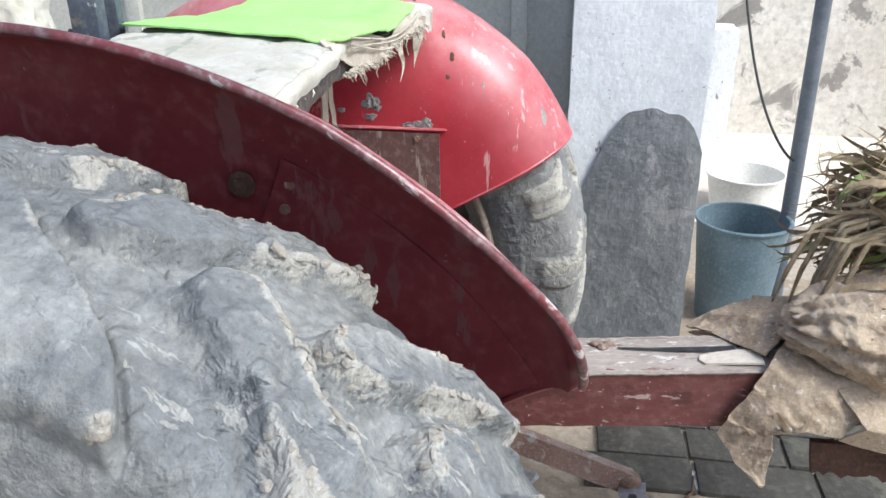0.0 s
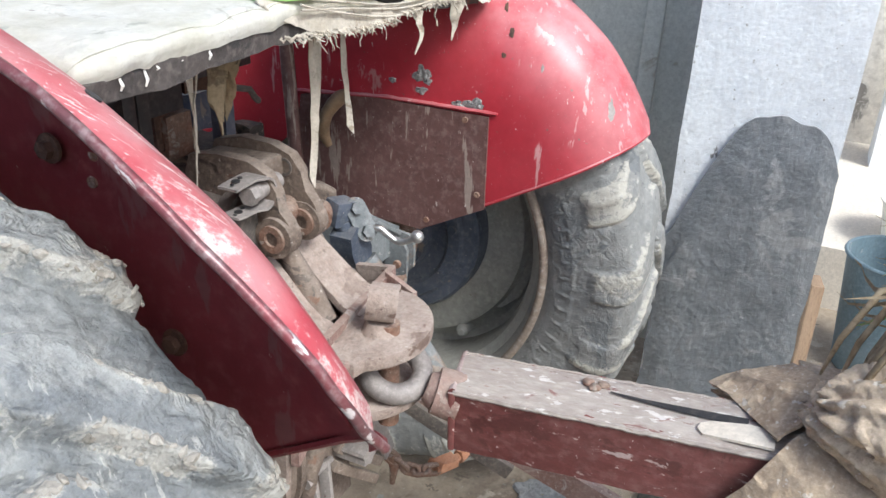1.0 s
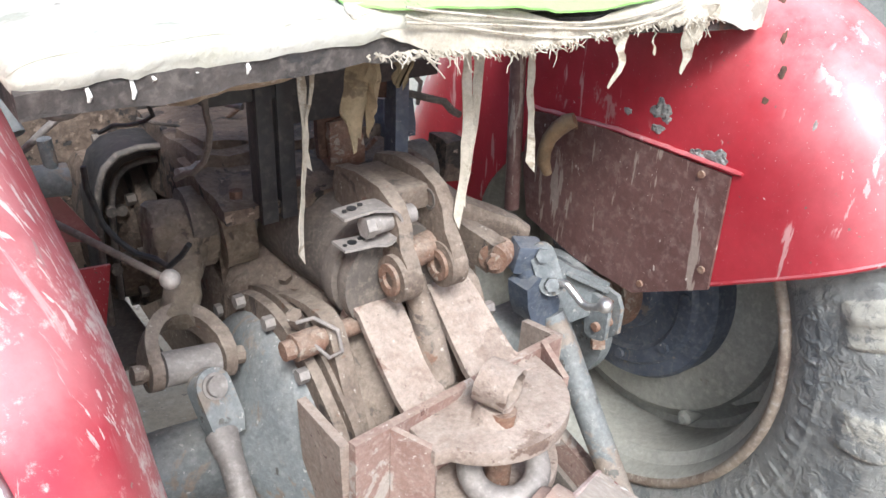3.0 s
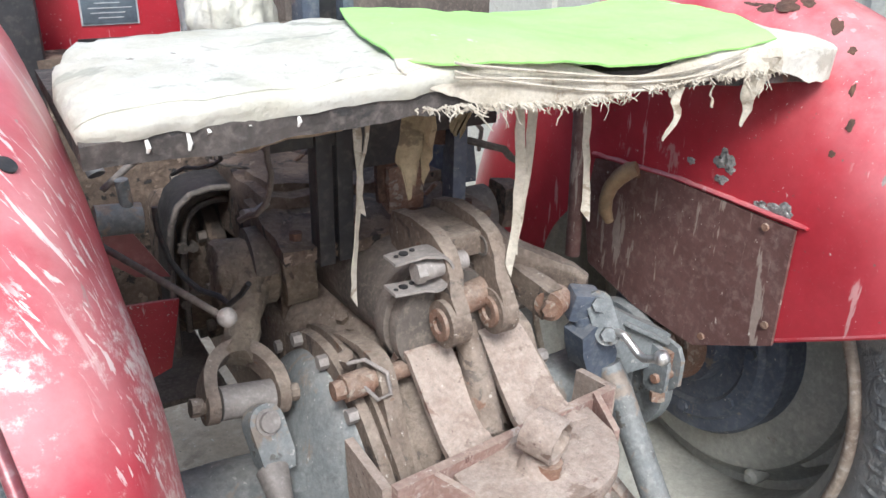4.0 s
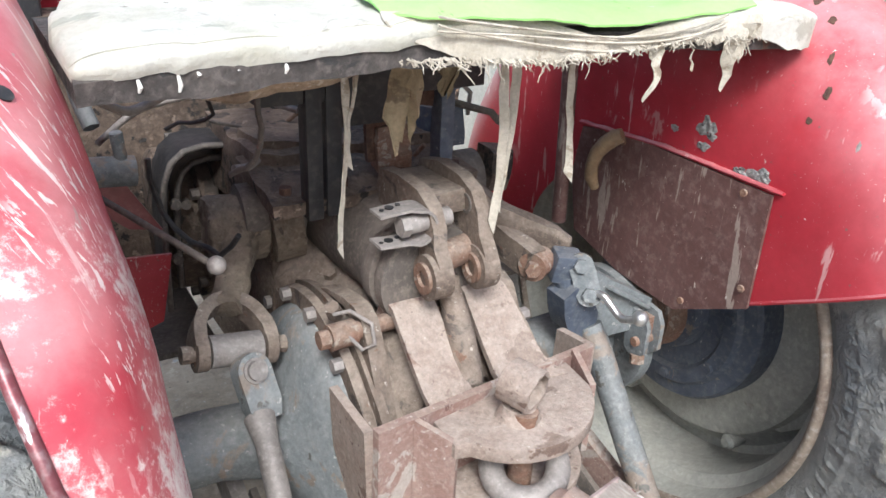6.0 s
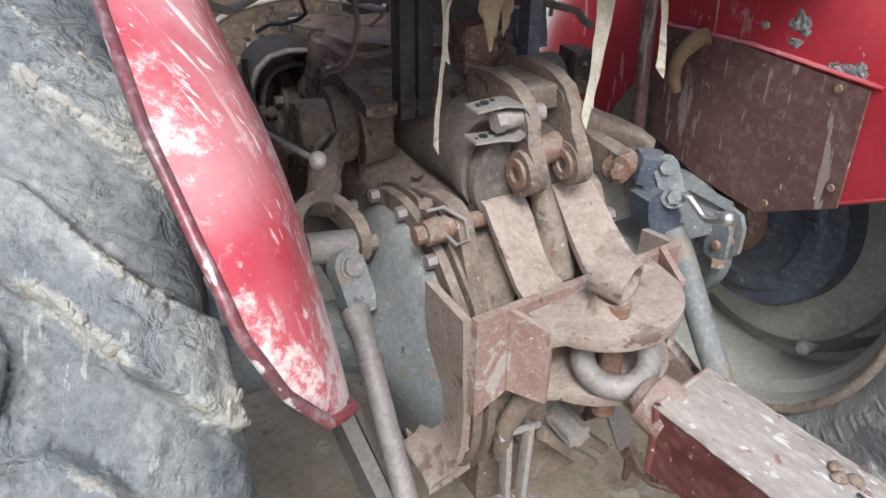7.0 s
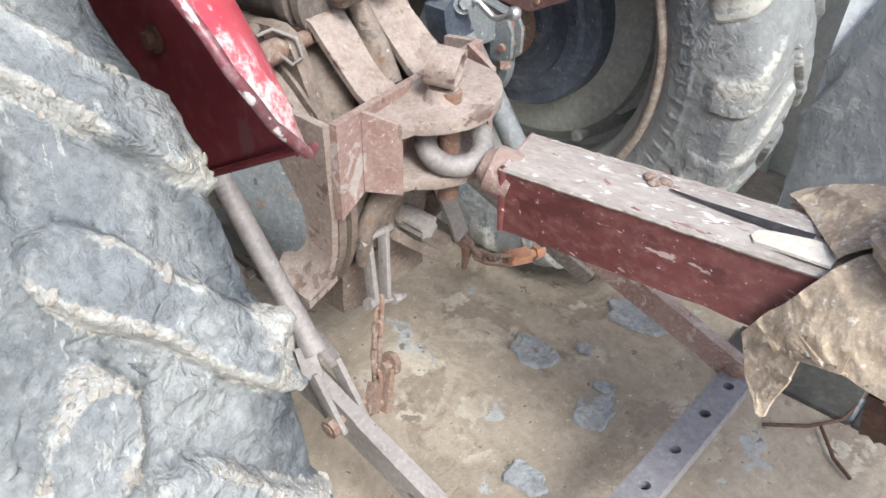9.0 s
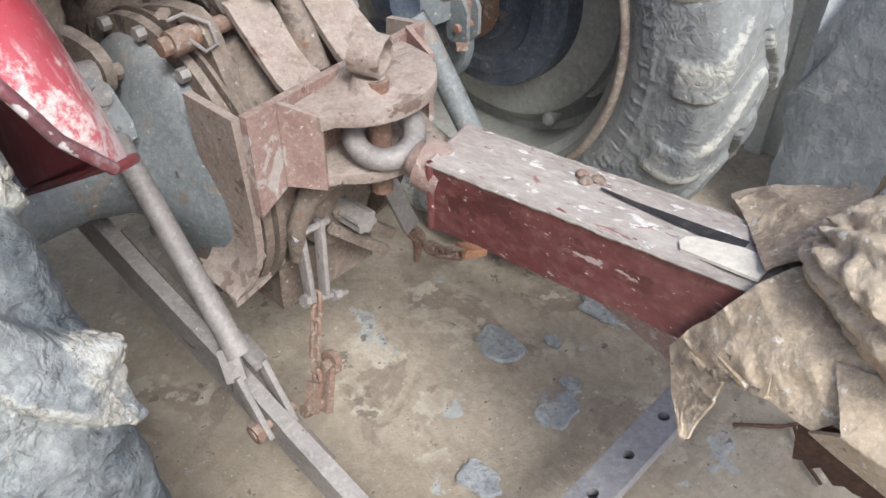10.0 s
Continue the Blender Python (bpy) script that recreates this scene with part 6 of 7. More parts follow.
    plate(bm, [(-0.375, 1.02), (-0.345, 0.99), (-0.298, 0.905), (-0.345, 0.915), (-0.385, 0.95)], 0.006, Matrix(((1, 0, 0, 0), (0, 0, 1, 0.215), (0, 1, 0, 0), (0, 0, 0, 1))))
    part("stay", bm, MAROON, TRACTOR, "brown painted stay plate", bevel=0.001)
    bm = bmesh.new()
    plate(bm, [(-0.40, 0.835), (-0.275, 0.825), (-0.300, 0.705), (-0.345, 0.69), (-0.40, 0.69)], 0.006, Matrix(((1, 0, 0, 0), (0, 0, 1, 0.295), (0, 1, 0, 0), (0, 0, 0, 1))))
    part("step_guard", bm, RED, TRACTOR, "bright red sheet step guard", bevel=0.002)
    # hoses over the gearbox
    for pts, r, m in (([(-0.36, 0.30, 1.02), (-0.30, 0.28, 1.075), (-0.2, 0.27, 1.09), (-0.13, 0.2, 1.085), (-0.10, 0.16, 1.08)], 0.005, STEEL),
                      ([(-0.38, 0.10, 1.14), (-0.34, 0.12, 1.11), (-0.29, 0.14, 1.125), (-0.24, 0.12, 1.15)], 0.006, STEEL),
                      ([(-0.385, 0.3, 1.2), (-0.38, 0.28, 1.1), (-0.37, 0.25, 1.06)], 0.012, BLUEGREY)):
        bm = bmesh.new()
        fine_ = []
        for a, b in zip(pts, pts[1:]):
            fine_ += [Vector(a).lerp(Vector(b), k / 5) for k in range(5)]
        fine_.append(Vector(pts[-1]))
        for _ in range(3):
            fine_ = [fine_[0]] + [(p + 2 * q + t_) / 4 for p, q, t_ in zip(fine_, fine_[1:], fine_[2:])] + [fine_[-1]]
        sweep(bm, fine_, r, 10)
        part("hose", bm, m, TRACTOR)
    # right side: vertical lever, horn grip, brown post
    bm = bmesh.new()
    rod(bm, (0.40, 0.14, 0.82), (0.40, 0.16, 1.20), 0.014, 12)
    part("post", bm, BROWN, TRACTOR, "brown painted steel post")
    bm = bmesh.new()
    sweep(bm, [(0.434, 0.040, 1.012), (0.427, 0.050, 1.006), (0.418, 0.062, 0.992), (0.412, 0.074, 0.972), (0.410, 0.080, 0.948), (0.412, 0.081, 0.925), (0.420, 0.076, 0.905)], [0.012, 0.015, 0.0145, 0.013, 0.012, 0.012, 0.008], 14)
    part("lever_grip", bm, material("amber_horn_grip", [(0.16, 0.10, 0.055), (0.30, 0.205, 0.12), (0.21, 0.16, 0.11)], 20, 0.55, bump=0.3), TRACTOR, "worn amber-brown curved lever grip")
    bm = bmesh.new()
    for a, b in (((0.12, 0.3, 0.9), (0.15, 0.36, 1.22)), ((0.20, 0.34, 0.9), (0.19, 0.36, 1.2))):
        sweep(bm, [a, b], 0.011, 10)
    part("gear_lever", bm, BLACK, TRACTOR)
    for x, z, sx, sz in ((0.0, 1.07, 0.12, 0.16), (0.18, 1.10, 0.06, 0.18)):
        bm = bmesh.new()
        box(bm, (x, 0.42, z), (sx, 0.05, sz))
        part("valve_block", bm, BLACK, TRACTOR, bevel=0.006)
    # front: red cowl with data plate, column, dash
    bm = bmesh.new()
    box(bm, (-0.255, 0.92, 1.27), (0.25, 0.44, 0.26))
    cowl = part("cowl", bm, RED, TRACTOR, "red sheet cowl with a dark data plate", bevel=0.012)
    bm = bmesh.new()
    box(bm, (-0.255, 0.697, 1.225), (0.093, 0.004, 0.062))
    part("data_plate", bm, PLATE, cowl, "dark riveted data plate with unreadable silver lines", bevel=0.001)
    for k in range(6):
        bm = bmesh.new()
        box(bm, (-0.258 + 0.004 * (k % 2), 0.6942, 1.247 - 0.0085 * k), (0.075 - 0.016 * (k % 3), 0.001, 0.0016))
        part("print_bar", bm, LABELINK, cowl)
    bm = bmesh.new()
    box(bm, (-0.255, 0.6985, 1.225), (0.099, 0.003, 0.067))
    part("plate_rim", bm, LABELINK, cowl)
    bm = bmesh.new()
    box(bm, (-0.235, 0.698, 1.158), (0.16, 0.01, 0.022))
    part("grille_slot", bm, BLACK, cowl)
    bm = bmesh.new()
    box(bm, (-0.106, 0.125, 1.29), (0.024, 0.040, 0.34))
    box(bm, (-0.052, 0.145, 1.29), (0.016, 0.070, 0.34))
    part("back_plate", bm, BLUE, TRACTOR, "slate-blue upright angle iron behind the bench", bevel=0.003)
    bm = bmesh.new()
    box(bm, (-0.077, 0.145, 1.29), (0.034, 0.030, 0.34))
    part("back_post", bm, BLACK, TRACTOR, "dark steel post behind the bench", bevel=0.003)
    # added black box for indistinct dark shapes, covering the pale wall behind
    bm = bmesh.new()
    box(bm, (-0.455, 0.72, 1.12), (0.15, 0.30, 0.52))
    part("side_tank", bm, BLACK, TRACTOR, "plain black box filling in for dark shapes beside the cowl", bevel=0.02)
    bm = bmesh.new()
    rod(bm, (-0.10, 0.62, 0.95), (-0.105, 0.75, 1.45), 0.034, 20)
    part("steering_column", bm, BLUEGREY, TRACTOR, "blue-grey steering column")
    bm = bmesh.new()
    box(bm, (0.13, 0.80, 1.30), (0.08, 0.12, 0.26))
    box(bm, (0.34, 0.78, 1.28), (0.44, 0.2, 0.44))
    part("dashboard", bm, DARKCAST, TRACTOR, "dusty brown dashboard", bevel=0.01)


build_platform()


# ---------------------------------------------------------------- bench across the fenders
def bench_front(x):
    """y of the front edge and z of the board's underside along the bench."""
    return -0.215 - 0.035 * (x / 0.46) ** 2 * (1.0 if x < 0 else 0.7), 1.206 + 0.006 * (1 - (x / 0.46) ** 2)


def bench_top(x):
    """Height of the cushion over the board along the bench: sagging in the middle, raised at the ends."""
    k = (x + 0.43) / 0.91
    return 0.027 - 0.018 * math.exp(-((k - 0.66) / 0.17) ** 2) - 0.004 * math.sin(k * 9)


def build_bench():
    bn = thing("bench", (0.02, -0.09, 1.205), "plank seat with stained white cushion and frayed cover", "bench")
    bm = bmesh.new()
    rows = []
    for i in range(60):
        x = -0.433 + 0.878 * i / 59
        y, z = bench_front(x)
        y += 0.003 * noise.noise(Vector((x * 9, 0, 0))) + 0.012 * min(1, max(0, (x - 0.36) / 0.05))
        chip = 0.006 * max(0, noise.noise(Vector((x * 25, 7, 0)))) + (0.012 * max(0, -0.33 - x) / 0.1)
        low = z + 0.011 + chip - 0.012 * max(0, (x - 0.2) / 0.28) - 0.006 * max(0, (-0.3 - x) / 0.13)
        rows.append([(x, y, low), (x, y - 0.002, z + 0.036), (x, y + 0.012, z + 0.040), (x, 0.06, z + 0.036), (x, 0.06, low)])
    g = loft(bm, rows, close=True)
    bm.faces.new(g[0][::-1])
    bm.faces.new(g[-1])
    roughen(bm, 0.0022, 35)
    part("board", bm, DARKWOOD, bn, "dark grimy board with chipped front edge", smooth=35)
    bm = bmesh.new()
    rows = []
    for i in range(150):
        x = -0.434 + 0.920 * i / 149
        y, z = bench_front(x)
        end = math.sqrt(max(0.0, min(1.0, 22 * (x + 0.434) / 0.93, 10 * (0.486 - x) / 0.93)))
        h = bench_top(x) * (0.35 + 0.65 * end)
        yb = 0.085 - (0.11 * (1 - end) + 0.075 * max(0, 1 - (x + 0.434) / 0.10) ** 2 if x < 0 else 0.03 * (1 - end))
        yf = y + (0.012 * (1 - end) if x < 0 else 0.03 * (1 - end) ** 3)
        z0 = z + 0.038
        drop = 0.004 + 0.004 * noise.noise(Vector((x * 12, 5, 1))) + 0.030 * min(1, max(0, (x - 0.36) / 0.07))
        tuck = 0.0014 * min(1, max(0, (0.1 - x) / 0.1)) * (1 + 0.5 * noise.noise(Vector((x * 14, 2, 2))))
        yf += 0.030 * math.exp(-((x - 0.12) / 0.09) ** 2)
        row = [(x, yf - 0.003, z0 - drop), (x, yf - 0.006, z0 + 0.15 * h), (x, yf - 0.007, z0 + 0.42 * h), (x, yf - 0.005, z0 + 0.66 * h), (x, yf - 0.001, z0 + 0.78 * h),
               (x, yf + tuck, z0 + 0.82 * h - 0.3 * tuck), (x, yf + 0.001, z0 + 0.87 * h), (x, yf + 0.006, z0 + 0.95 * h)]
        for k in range(16):
            f = k / 15
            row.append((x, yf + 0.018 + (yb - 0.03 - yf) * f, z0 + h * (1.0 + 0.10 * math.sin(f * math.pi))))
        row += [(x, yb - 0.006, z0 + 0.75 * h), (x, yb, z0 + 0.3 * h), (x, yb, z0)]
        out = []
        for p in row:
            p = Vector(p)
            crease = 0.0035 * noise.fractal(p * Vector((1, 1, 1)) * 16, 1.0, 2.0, 4) - 0.003 * max(0, 1 - abs(noise.noise(p * 9)) * 9)
            side = 0.028 * min(1, max(0, (x - 0.32) / 0.14)) * math.sin(math.pi * min(1, max(0, (p.y + 0.25) / 0.36)))
            out.append(p + Vector((side, 0.3 * crease, crease)))
        rows.append(out)
    g = loft(bm, rows)
    bm.faces.new(g[0][::-1])
    bm.faces.new(g[-1])
    part("cushion", bm, CLOTH, bn, "creased off-white cushion with grey stains", smooth=70)
    # frayed beige border: a strip of torn cover along the front, dipping in loops
    random.seed(5)
    def dip(x):
        return 0.012 + 0.010 * abs(noise.noise(Vector((x * 46, 2, 0)))) + 0.014 * math.exp(-((x - 0.06) / 0.13) ** 2)
    bm = bmesh.new()
    rows = []
    for i in range(160):
        x = -0.150 + 0.52 * i / 159
        y, z = bench_front(x)
        wav = 0.0035 * noise.noise(Vector((x * 40, 9, 0)))
        t_ = z + 0.038 + bench_top(x)
        end = min(1.0, i / 28)
        if end < 1:
            z, y = t_ + (z + 0.003 - t_) * end ** 0.7 - 0.036 + 0.034 * end, y + 0.012 * (1 - end)
        gap = 0.016 * math.exp(-((x - 0.12) / 0.075) ** 2)
        rim = 0.004 * min(1, i / 40)
        rows.append([(x, y + 0.001 + 2 * wav - gap, t_ + 0.0045 - 2 * rim - gap), (x, y - 0.007 - 0.5 * gap, t_ - 0.003 - rim - gap), (x, y - 0.012 + wav, z + 0.034 - 0.6 * gap), (x, y - 0.013 + 2 * wav, z + 0.034 - dip(x) * end)])
    loft(bm, rows)
    thicken(bm, 0.0018)
    part("frayed_border", bm, FRAY, bn, "torn beige border of the cover", smooth=70)
    for i in range(290):
        x = -0.140 + 0.50 * random.random()
        y, z = bench_front(x)
        clump = 0.6 + 0.9 * max(0, noise.noise(Vector((x * 60, 4, 0))) + 0.3)
        ln = random.uniform(0.004, 0.014) * clump if random.random() < 0.95 else random.uniform(0.018, 0.035)
        pts = [Vector((x, y - 0.014, z + 0.040 - dip(x)))]
        dx = random.gauss(0, 0.8)
        for k in range(4):
            pts.append(pts[-1] + Vector((dx * ln / 4 + random.uniform(-0.003, 0.003), random.uniform(-0.004, 0.002), -ln / 4 * random.uniform(0.5, 1.3))))
        bm = bmesh.new()
        r = random.uniform(0.0005, 0.0013)
        sweep(bm, pts, [r, r, r * 1.1, r * 0.8, r * 0.5], 5)
        part("thread", bm, FRAY, bn)
    # loose cords looping below the green cloth
    for dz, a in ((0.0, 0.020), (0.008, 0.028), (0.014, 0.012)):
        bm = bmesh.new()
        pts = []
        for k in range(40):
            f = k / 39
            x = -0.10 + 0.40 * f
            y, z = bench_front(x)
            pts.append((x, y - 0.016 - 0.002 * math.sin(9 * f), z + 0.038 + bench_top(x) - dz - a * math.sin(f * math.pi) ** 0.8))
        sweep(bm, pts, 0.0016, 6)
        part("cord", bm, FRAY, bn)
    # torn strips hanging from underneath and from the cover
    strips = [(-0.137, -0.085, 1.205, 0.962, 0.010), (-0.126, -0.085, 1.205, 1.075, 0.008), (0.050, -0.140, 1.235, 0.985, 0.009), (0.064, -0.138, 1.235, 1.01, 0.008),
              (0.178, -0.12, 1.235, 1.03, 0.010), (-0.045, -0.06, 1.205, 1.085, 0.030), (-0.025, -0.06, 1.205, 1.12, 0.012), (0.055, 0.0, 1.205, 1.13, 0.018),
              (0.325, -0.236, 1.245, 1.165, 0.012), (0.338, -0.238, 1.25, 1.20, 0.009), (0.352, -0.238, 1.25, 1.205, 0.006), (0.205, -0.232, 1.232, 1.165, 0.008), (0.195, -0.230, 1.232, 1.185, 0.006), (0.262, -0.232, 1.235, 1.195, 0.005)]
    for x, y, z1, z0, w in strips:
        bm = bmesh.new()
        rows = []
        for k in range(16):
            f = k / 15
            ww = 1.45 * w * (0.8 + 0.2 * math.sin(f * 3.2 + x * 20) + 0.3 * noise.noise(Vector((f * 9, x * 80, 0))))
            tw = 0.8 * math.sin(f * 3 + x * 50)
            cx = x + 0.004 * math.sin(f * 5 + x * 90) + 0.003 * noise.noise(Vector((f * 7, x * 50, 3)))
            if y < -0.22:
                ww *= 2.1 - 1.6 * f ** 0.7
                cx += 0.012 * f * math.sin(x * 300) + 0.007 * noise.noise(Vector((f * 4, x * 90, 6)))
            cy = y + 0.004 * math.sin(f * 4 + x * 70)
            z = z1 + (z0 - z1) * f
            cols = 9 if w > 0.015 else 3
            row = []
            for c in range(cols):
                g = 2 * c / (cols - 1) - 1
                rag = 1 + (0.28 * noise.noise(Vector((c * 0.75, x * 60, 1))) - (0.35 if c == cols - 3 else 0) if cols > 3 else 0.04 * (c - 1))
                row.append((cx + g * ww * math.cos(tw) / 2, cy + g * ww * math.sin(tw) / 2 + (0.0015 if c % 2 else 0), z1 + (z - z1) * rag))
            rows.append(row)
        loft(bm, rows)
        thicken(bm, 0.0012)
        part("torn_strip", bm, FRAY if y < -0.13 or w < 0.012 else OLIVE, bn, "torn strip of beige cloth" if w < 0.015 else "ragged strip of olive-brown cloth")
    for x, y, r in ((-0.24, -0.02, 0.035), (-0.17, -0.03, 0.028), (-0.30, 0.0, 0.03)):
        bm = bmesh.new()
        bmesh.ops.create_icosphere(bm, subdivisions=4, radius=1.0, matrix=Matrix.Translation((x, y, 1.186)) @ Matrix.Diagonal((0.075, 0.05, r * 0.8, 1)))
        roughen(bm, 0.012, 22)
        part("cloth_scrap", bm, SACK, bn)
    for x, h in ((-0.352, 0.015), (-0.255, 0.011), (-0.385, 0.011), (-0.30, 0.004), (-0.335, 0.004)):
        y, z = bench_front(x)
        bm = bmesh.new()
        sweep(bm, [(x, y - 0.001, z + 0.033), (x + 0.001, y - 0.003, z + 0.033 - h * 0.6), (x, y - 0.001, z + 0.033 - h)], [0.0014, 0.0021, 0.0012], 8, squash=0.5)
        part("paint_drip", bm, WHITEPLASTIC, bn)
    return bn


build_bench()


def build_green_cloth():
    bm = bmesh.new()
    rows = []
    nx, ny = 90, 30
    for i in range(nx):
        f = i / (nx - 1)
        row = []
        for j in range(ny):
            g = j / (ny - 1)
            xa = -0.067 - 0.078 * math.sin(g * 1.5)
            xb = 0.470 - 0.098 * g ** 2
            x = xa + (xb - xa) * f
            y, z = bench_front(x)
            yf = y - 0.003 + 0.022 * max(0, 1 - f * 9) ** 2 + 0.010 * max(0, f * 8 - 7) ** 2
            yb = 0.105 - 0.02 * math.sin(f * math.pi * 2.1) ** 2
            yy = yb + (yf - yb) * g
            h = bench_top(x)
            hang = math.exp(-((x - 0.06) / 0.17) ** 2)
            fold = (0.006 + 0.007 * hang) * max(0, (g - 0.86) / 0.14) ** 1.6
            yy -= 0.020 * hang * max(0, (g - 0.7) / 0.3)
            zz = z + 0.038 + h * (1.0 + 0.10 * math.sin((1 - g) * math.pi)) + 0.008 - fold
            zz += 0.0035 * noise.fractal(Vector((x * 16, yy * 16, 4)), 1.0, 2.0, 3)
            row.append((x, yy, zz))
        rows.append(row)
    loft(bm, rows)
    thicken(bm, 0.0025)
    single("green_cloth", bm, GREEN, "bright lime green cloth spread over the white cushion", "cloth", smooth=70)


build_green_cloth()


def build_tarp(name, centre, size, mat, label, seed):
    bm = bmesh.new()
    bmesh.ops.create_icosphere(bm, subdivisions=5, radius=1.0)
    for v in bm.verts:
        d = 1 + 0.25 * noise.fractal(v.co * 1.7 + Vector((seed, 0, 0)), 1.0, 2.0, 4) + 0.10 * abs(noise.noise(v.co * 5 + Vector((seed, 3, 0))))
        v.co = Vector(centre) + Vector((v.co.x * size[0] * d, v.co.y * size[1] * d, v.co.z * size[2] * d))
    return single(name, bm, mat, label, "cloth", smooth=80)


build_tarp("draped_cloth", (-0.185, 0.185, 1.275), (0.050, 0.055, 0.085), CLOTH, "crumpled white cloth heaped behind the bench", 2.0)


# ---------------------------------------------------------------- trailer drawbar
def build_drawbar():
    db = thing("trailer_drawbar", (0.05, -0.9, 0.66), "maroon box-section trailer drawbar coupled to the tractor hitch", "drawbar")
    a, b = V(0.047, -0.392, 0.728), V(0.052, -1.75, 0.872)      # middle of the top edge
    bm = bmesh.new()
    rows = []
    for i in range(70):
        f = i / 69
        c = a.lerp(b, f)
        h = 0.102
        sk = 0.012 * (1 - f)
        rows.append([(c.x - 0.051, c.y - sk, c.z), (c.x + 0.051, c.y + sk, c.z), (c.x + 0.051, c.y + sk, c.z - h), (c.x - 0.051, c.y - sk, c.z - h)])
    g = loft(bm, rows, close=True)
    bm.faces.new(g[0][::-1])
    bm.faces.new(g[-1])
    bmesh.ops.subdivide_edges(bm, edges=[e for e in bm.edges if e.calc_length() > 0.06], cuts=5, use_grid_fill=True)
    roughen(bm, 0.0022, 28)
    part("beam", bm, BEAM_SIDE, db, "maroon painted beam with dust-white top", smooth=30, bevel=0.0)
    bm = bmesh.new()
    rows = []
    for i in range(120):
        f = i / 119
        c = a.lerp(b, f)
        sk = 0.012 * (1 - f)
        e1 = 0.0025 * noise.noise(Vector((f * 60, 1, 0))) - 0.003 * max(0, noise.noise(Vector((f * 24, 5, 0))))
        e2 = 0.0025 * noise.noise(Vector((f * 60, 9, 0)))
        row = []
        for j in range(11):
            g_ = j / 10
            x_ = -0.0515 - e1 + (0.103 + e1 + e2) * g_
            lift = 0.0035 + 0.0015 * noise.noise(Vector((x_ * 60, c.y * 25, 0))) - 0.003 * (1 if j in (0, 10) else 0)
            row.append((c.x + x_, c.y - sk + 2 * sk * g_, c.z + lift))
        rows.append(row)
    loft(bm, rows)
    thicken(bm, 0.003)
    part("top_plate", bm, BEAM_TOP, db, "dust-white scraped top plate", smooth=50)
    # rusty welded seam along the near top corner and round the end
    for off in (-0.051, 0.051):
        bm = bmesh.new()
        sweep(bm, [a.lerp(b, k / 60 * 0.35) + V(off, 0.012 * (1 if off > 0 else -1), -0.001) + 0.002 * noise.noise_vector(Vector((k * 0.7, off * 9, 0))) for k in range(61)], 0.0045, 6)
        part("weld_seam", bm, BEAM_TOP, db)
    bm = bmesh.new()
    sweep(bm, [(-0.004, -0.402, 0.727), (0.099, -0.379, 0.728), (0.099, -0.38, 0.628), (-0.004, -0.404, 0.627), (-0.004, -0.402, 0.727)], 0.006, 8)
    roughen(bm, 0.002, 60)
    part("end_weld", bm, BEAM_SIDE, db)
    # split in the top skin, its shaded gap laid on as a flat black sheet
    bm = bmesh.new()
    def top(f, off):
        c = a.lerp(b, f)
        return Vector((c.x + off, c.y, c.z + 0.0065))
    loft(bm, [[top(0.165, 0.012), top(0.165, 0.016)], [top(0.20, 0.004), top(0.20, 0.012)], [top(0.25, -0.004), top(0.25, 0.012)], [top(0.30, -0.010), top(0.30, 0.013)]])
    part("split", bm, BLACK, db, "flat black sheet drawn as the shade in a split of the top plate")
    bm = bmesh.new()
    loft(bm, [[top(0.262, -0.040), top(0.256, -0.028), top(0.258, -0.016), top(0.268, -0.008)], [top(0.30, -0.046) + V(0, 0, 0.004), top(0.30, -0.034) + V(0, 0, 0.005), top(0.30, -0.018) + V(0, 0, 0.005), top(0.30, -0.006) + V(0, 0, 0.004)], [top(0.325, -0.046) + V(0, 0, 0.003), top(0.325, -0.034) + V(0, 0, 0.003), top(0.325, -0.02) + V(0, 0, 0.003), top(0.325, -0.006) + V(0, 0, 0.003)]])
    thicken(bm, 0.004)
    part("loose_flap", bm, LEDGE, db, "pale lifted flap of plate")
    bm = bmesh.new()
    for k, (dy, dx) in enumerate(((0, 0), (0.012, 0.01), (-0.01, 0.012))):
        p = top(0.148, 0.018) + V(dx, dy, 0)
        bmesh.ops.create_icosphere(bm, subdivisions=2, radius=0.009, matrix=Matrix.Translation(p) @ Matrix.Diagonal((1, 1, 0.5, 1)))
    roughen(bm, 0.003, 90)
    part("weld_blob", bm, RUST, db)
    # towing eye and neck
    bm = bmesh.new()
    rod(bm, (0.03, -0.40, 0.695), (0.018, -0.365, 0.705), 0.040, 24, 0.036)
    rod(bm, (0.018, -0.366, 0.705), (0.014, -0.352, 0.71), 0.031, 20, 0.022)
    part("neck", bm, PLATE_BROWN, db, "round maroon neck behind the eye", bevel=0.004)
    bm = bmesh.new()
    c = V(0.015, -0.297, 0.722)
    pts = []
    e1 = V(0.80, -0.55, 0.05).normalized()
    e2 = V(0.24, 0.34, -0.88).normalized().cross(e1).normalized()
    for k in range(32):
        t_ = 2 * math.pi * k / 32
        pts.append(c + 0.043 * (math.cos(t_) * e1 + math.sin(t_) * e2))
    sweep(bm, pts, 0.0165, 14, closed=True)
    part("towing_eye", bm, STEEL, db, "worn forged towing eye", smooth=80)
    return db


build_drawbar()


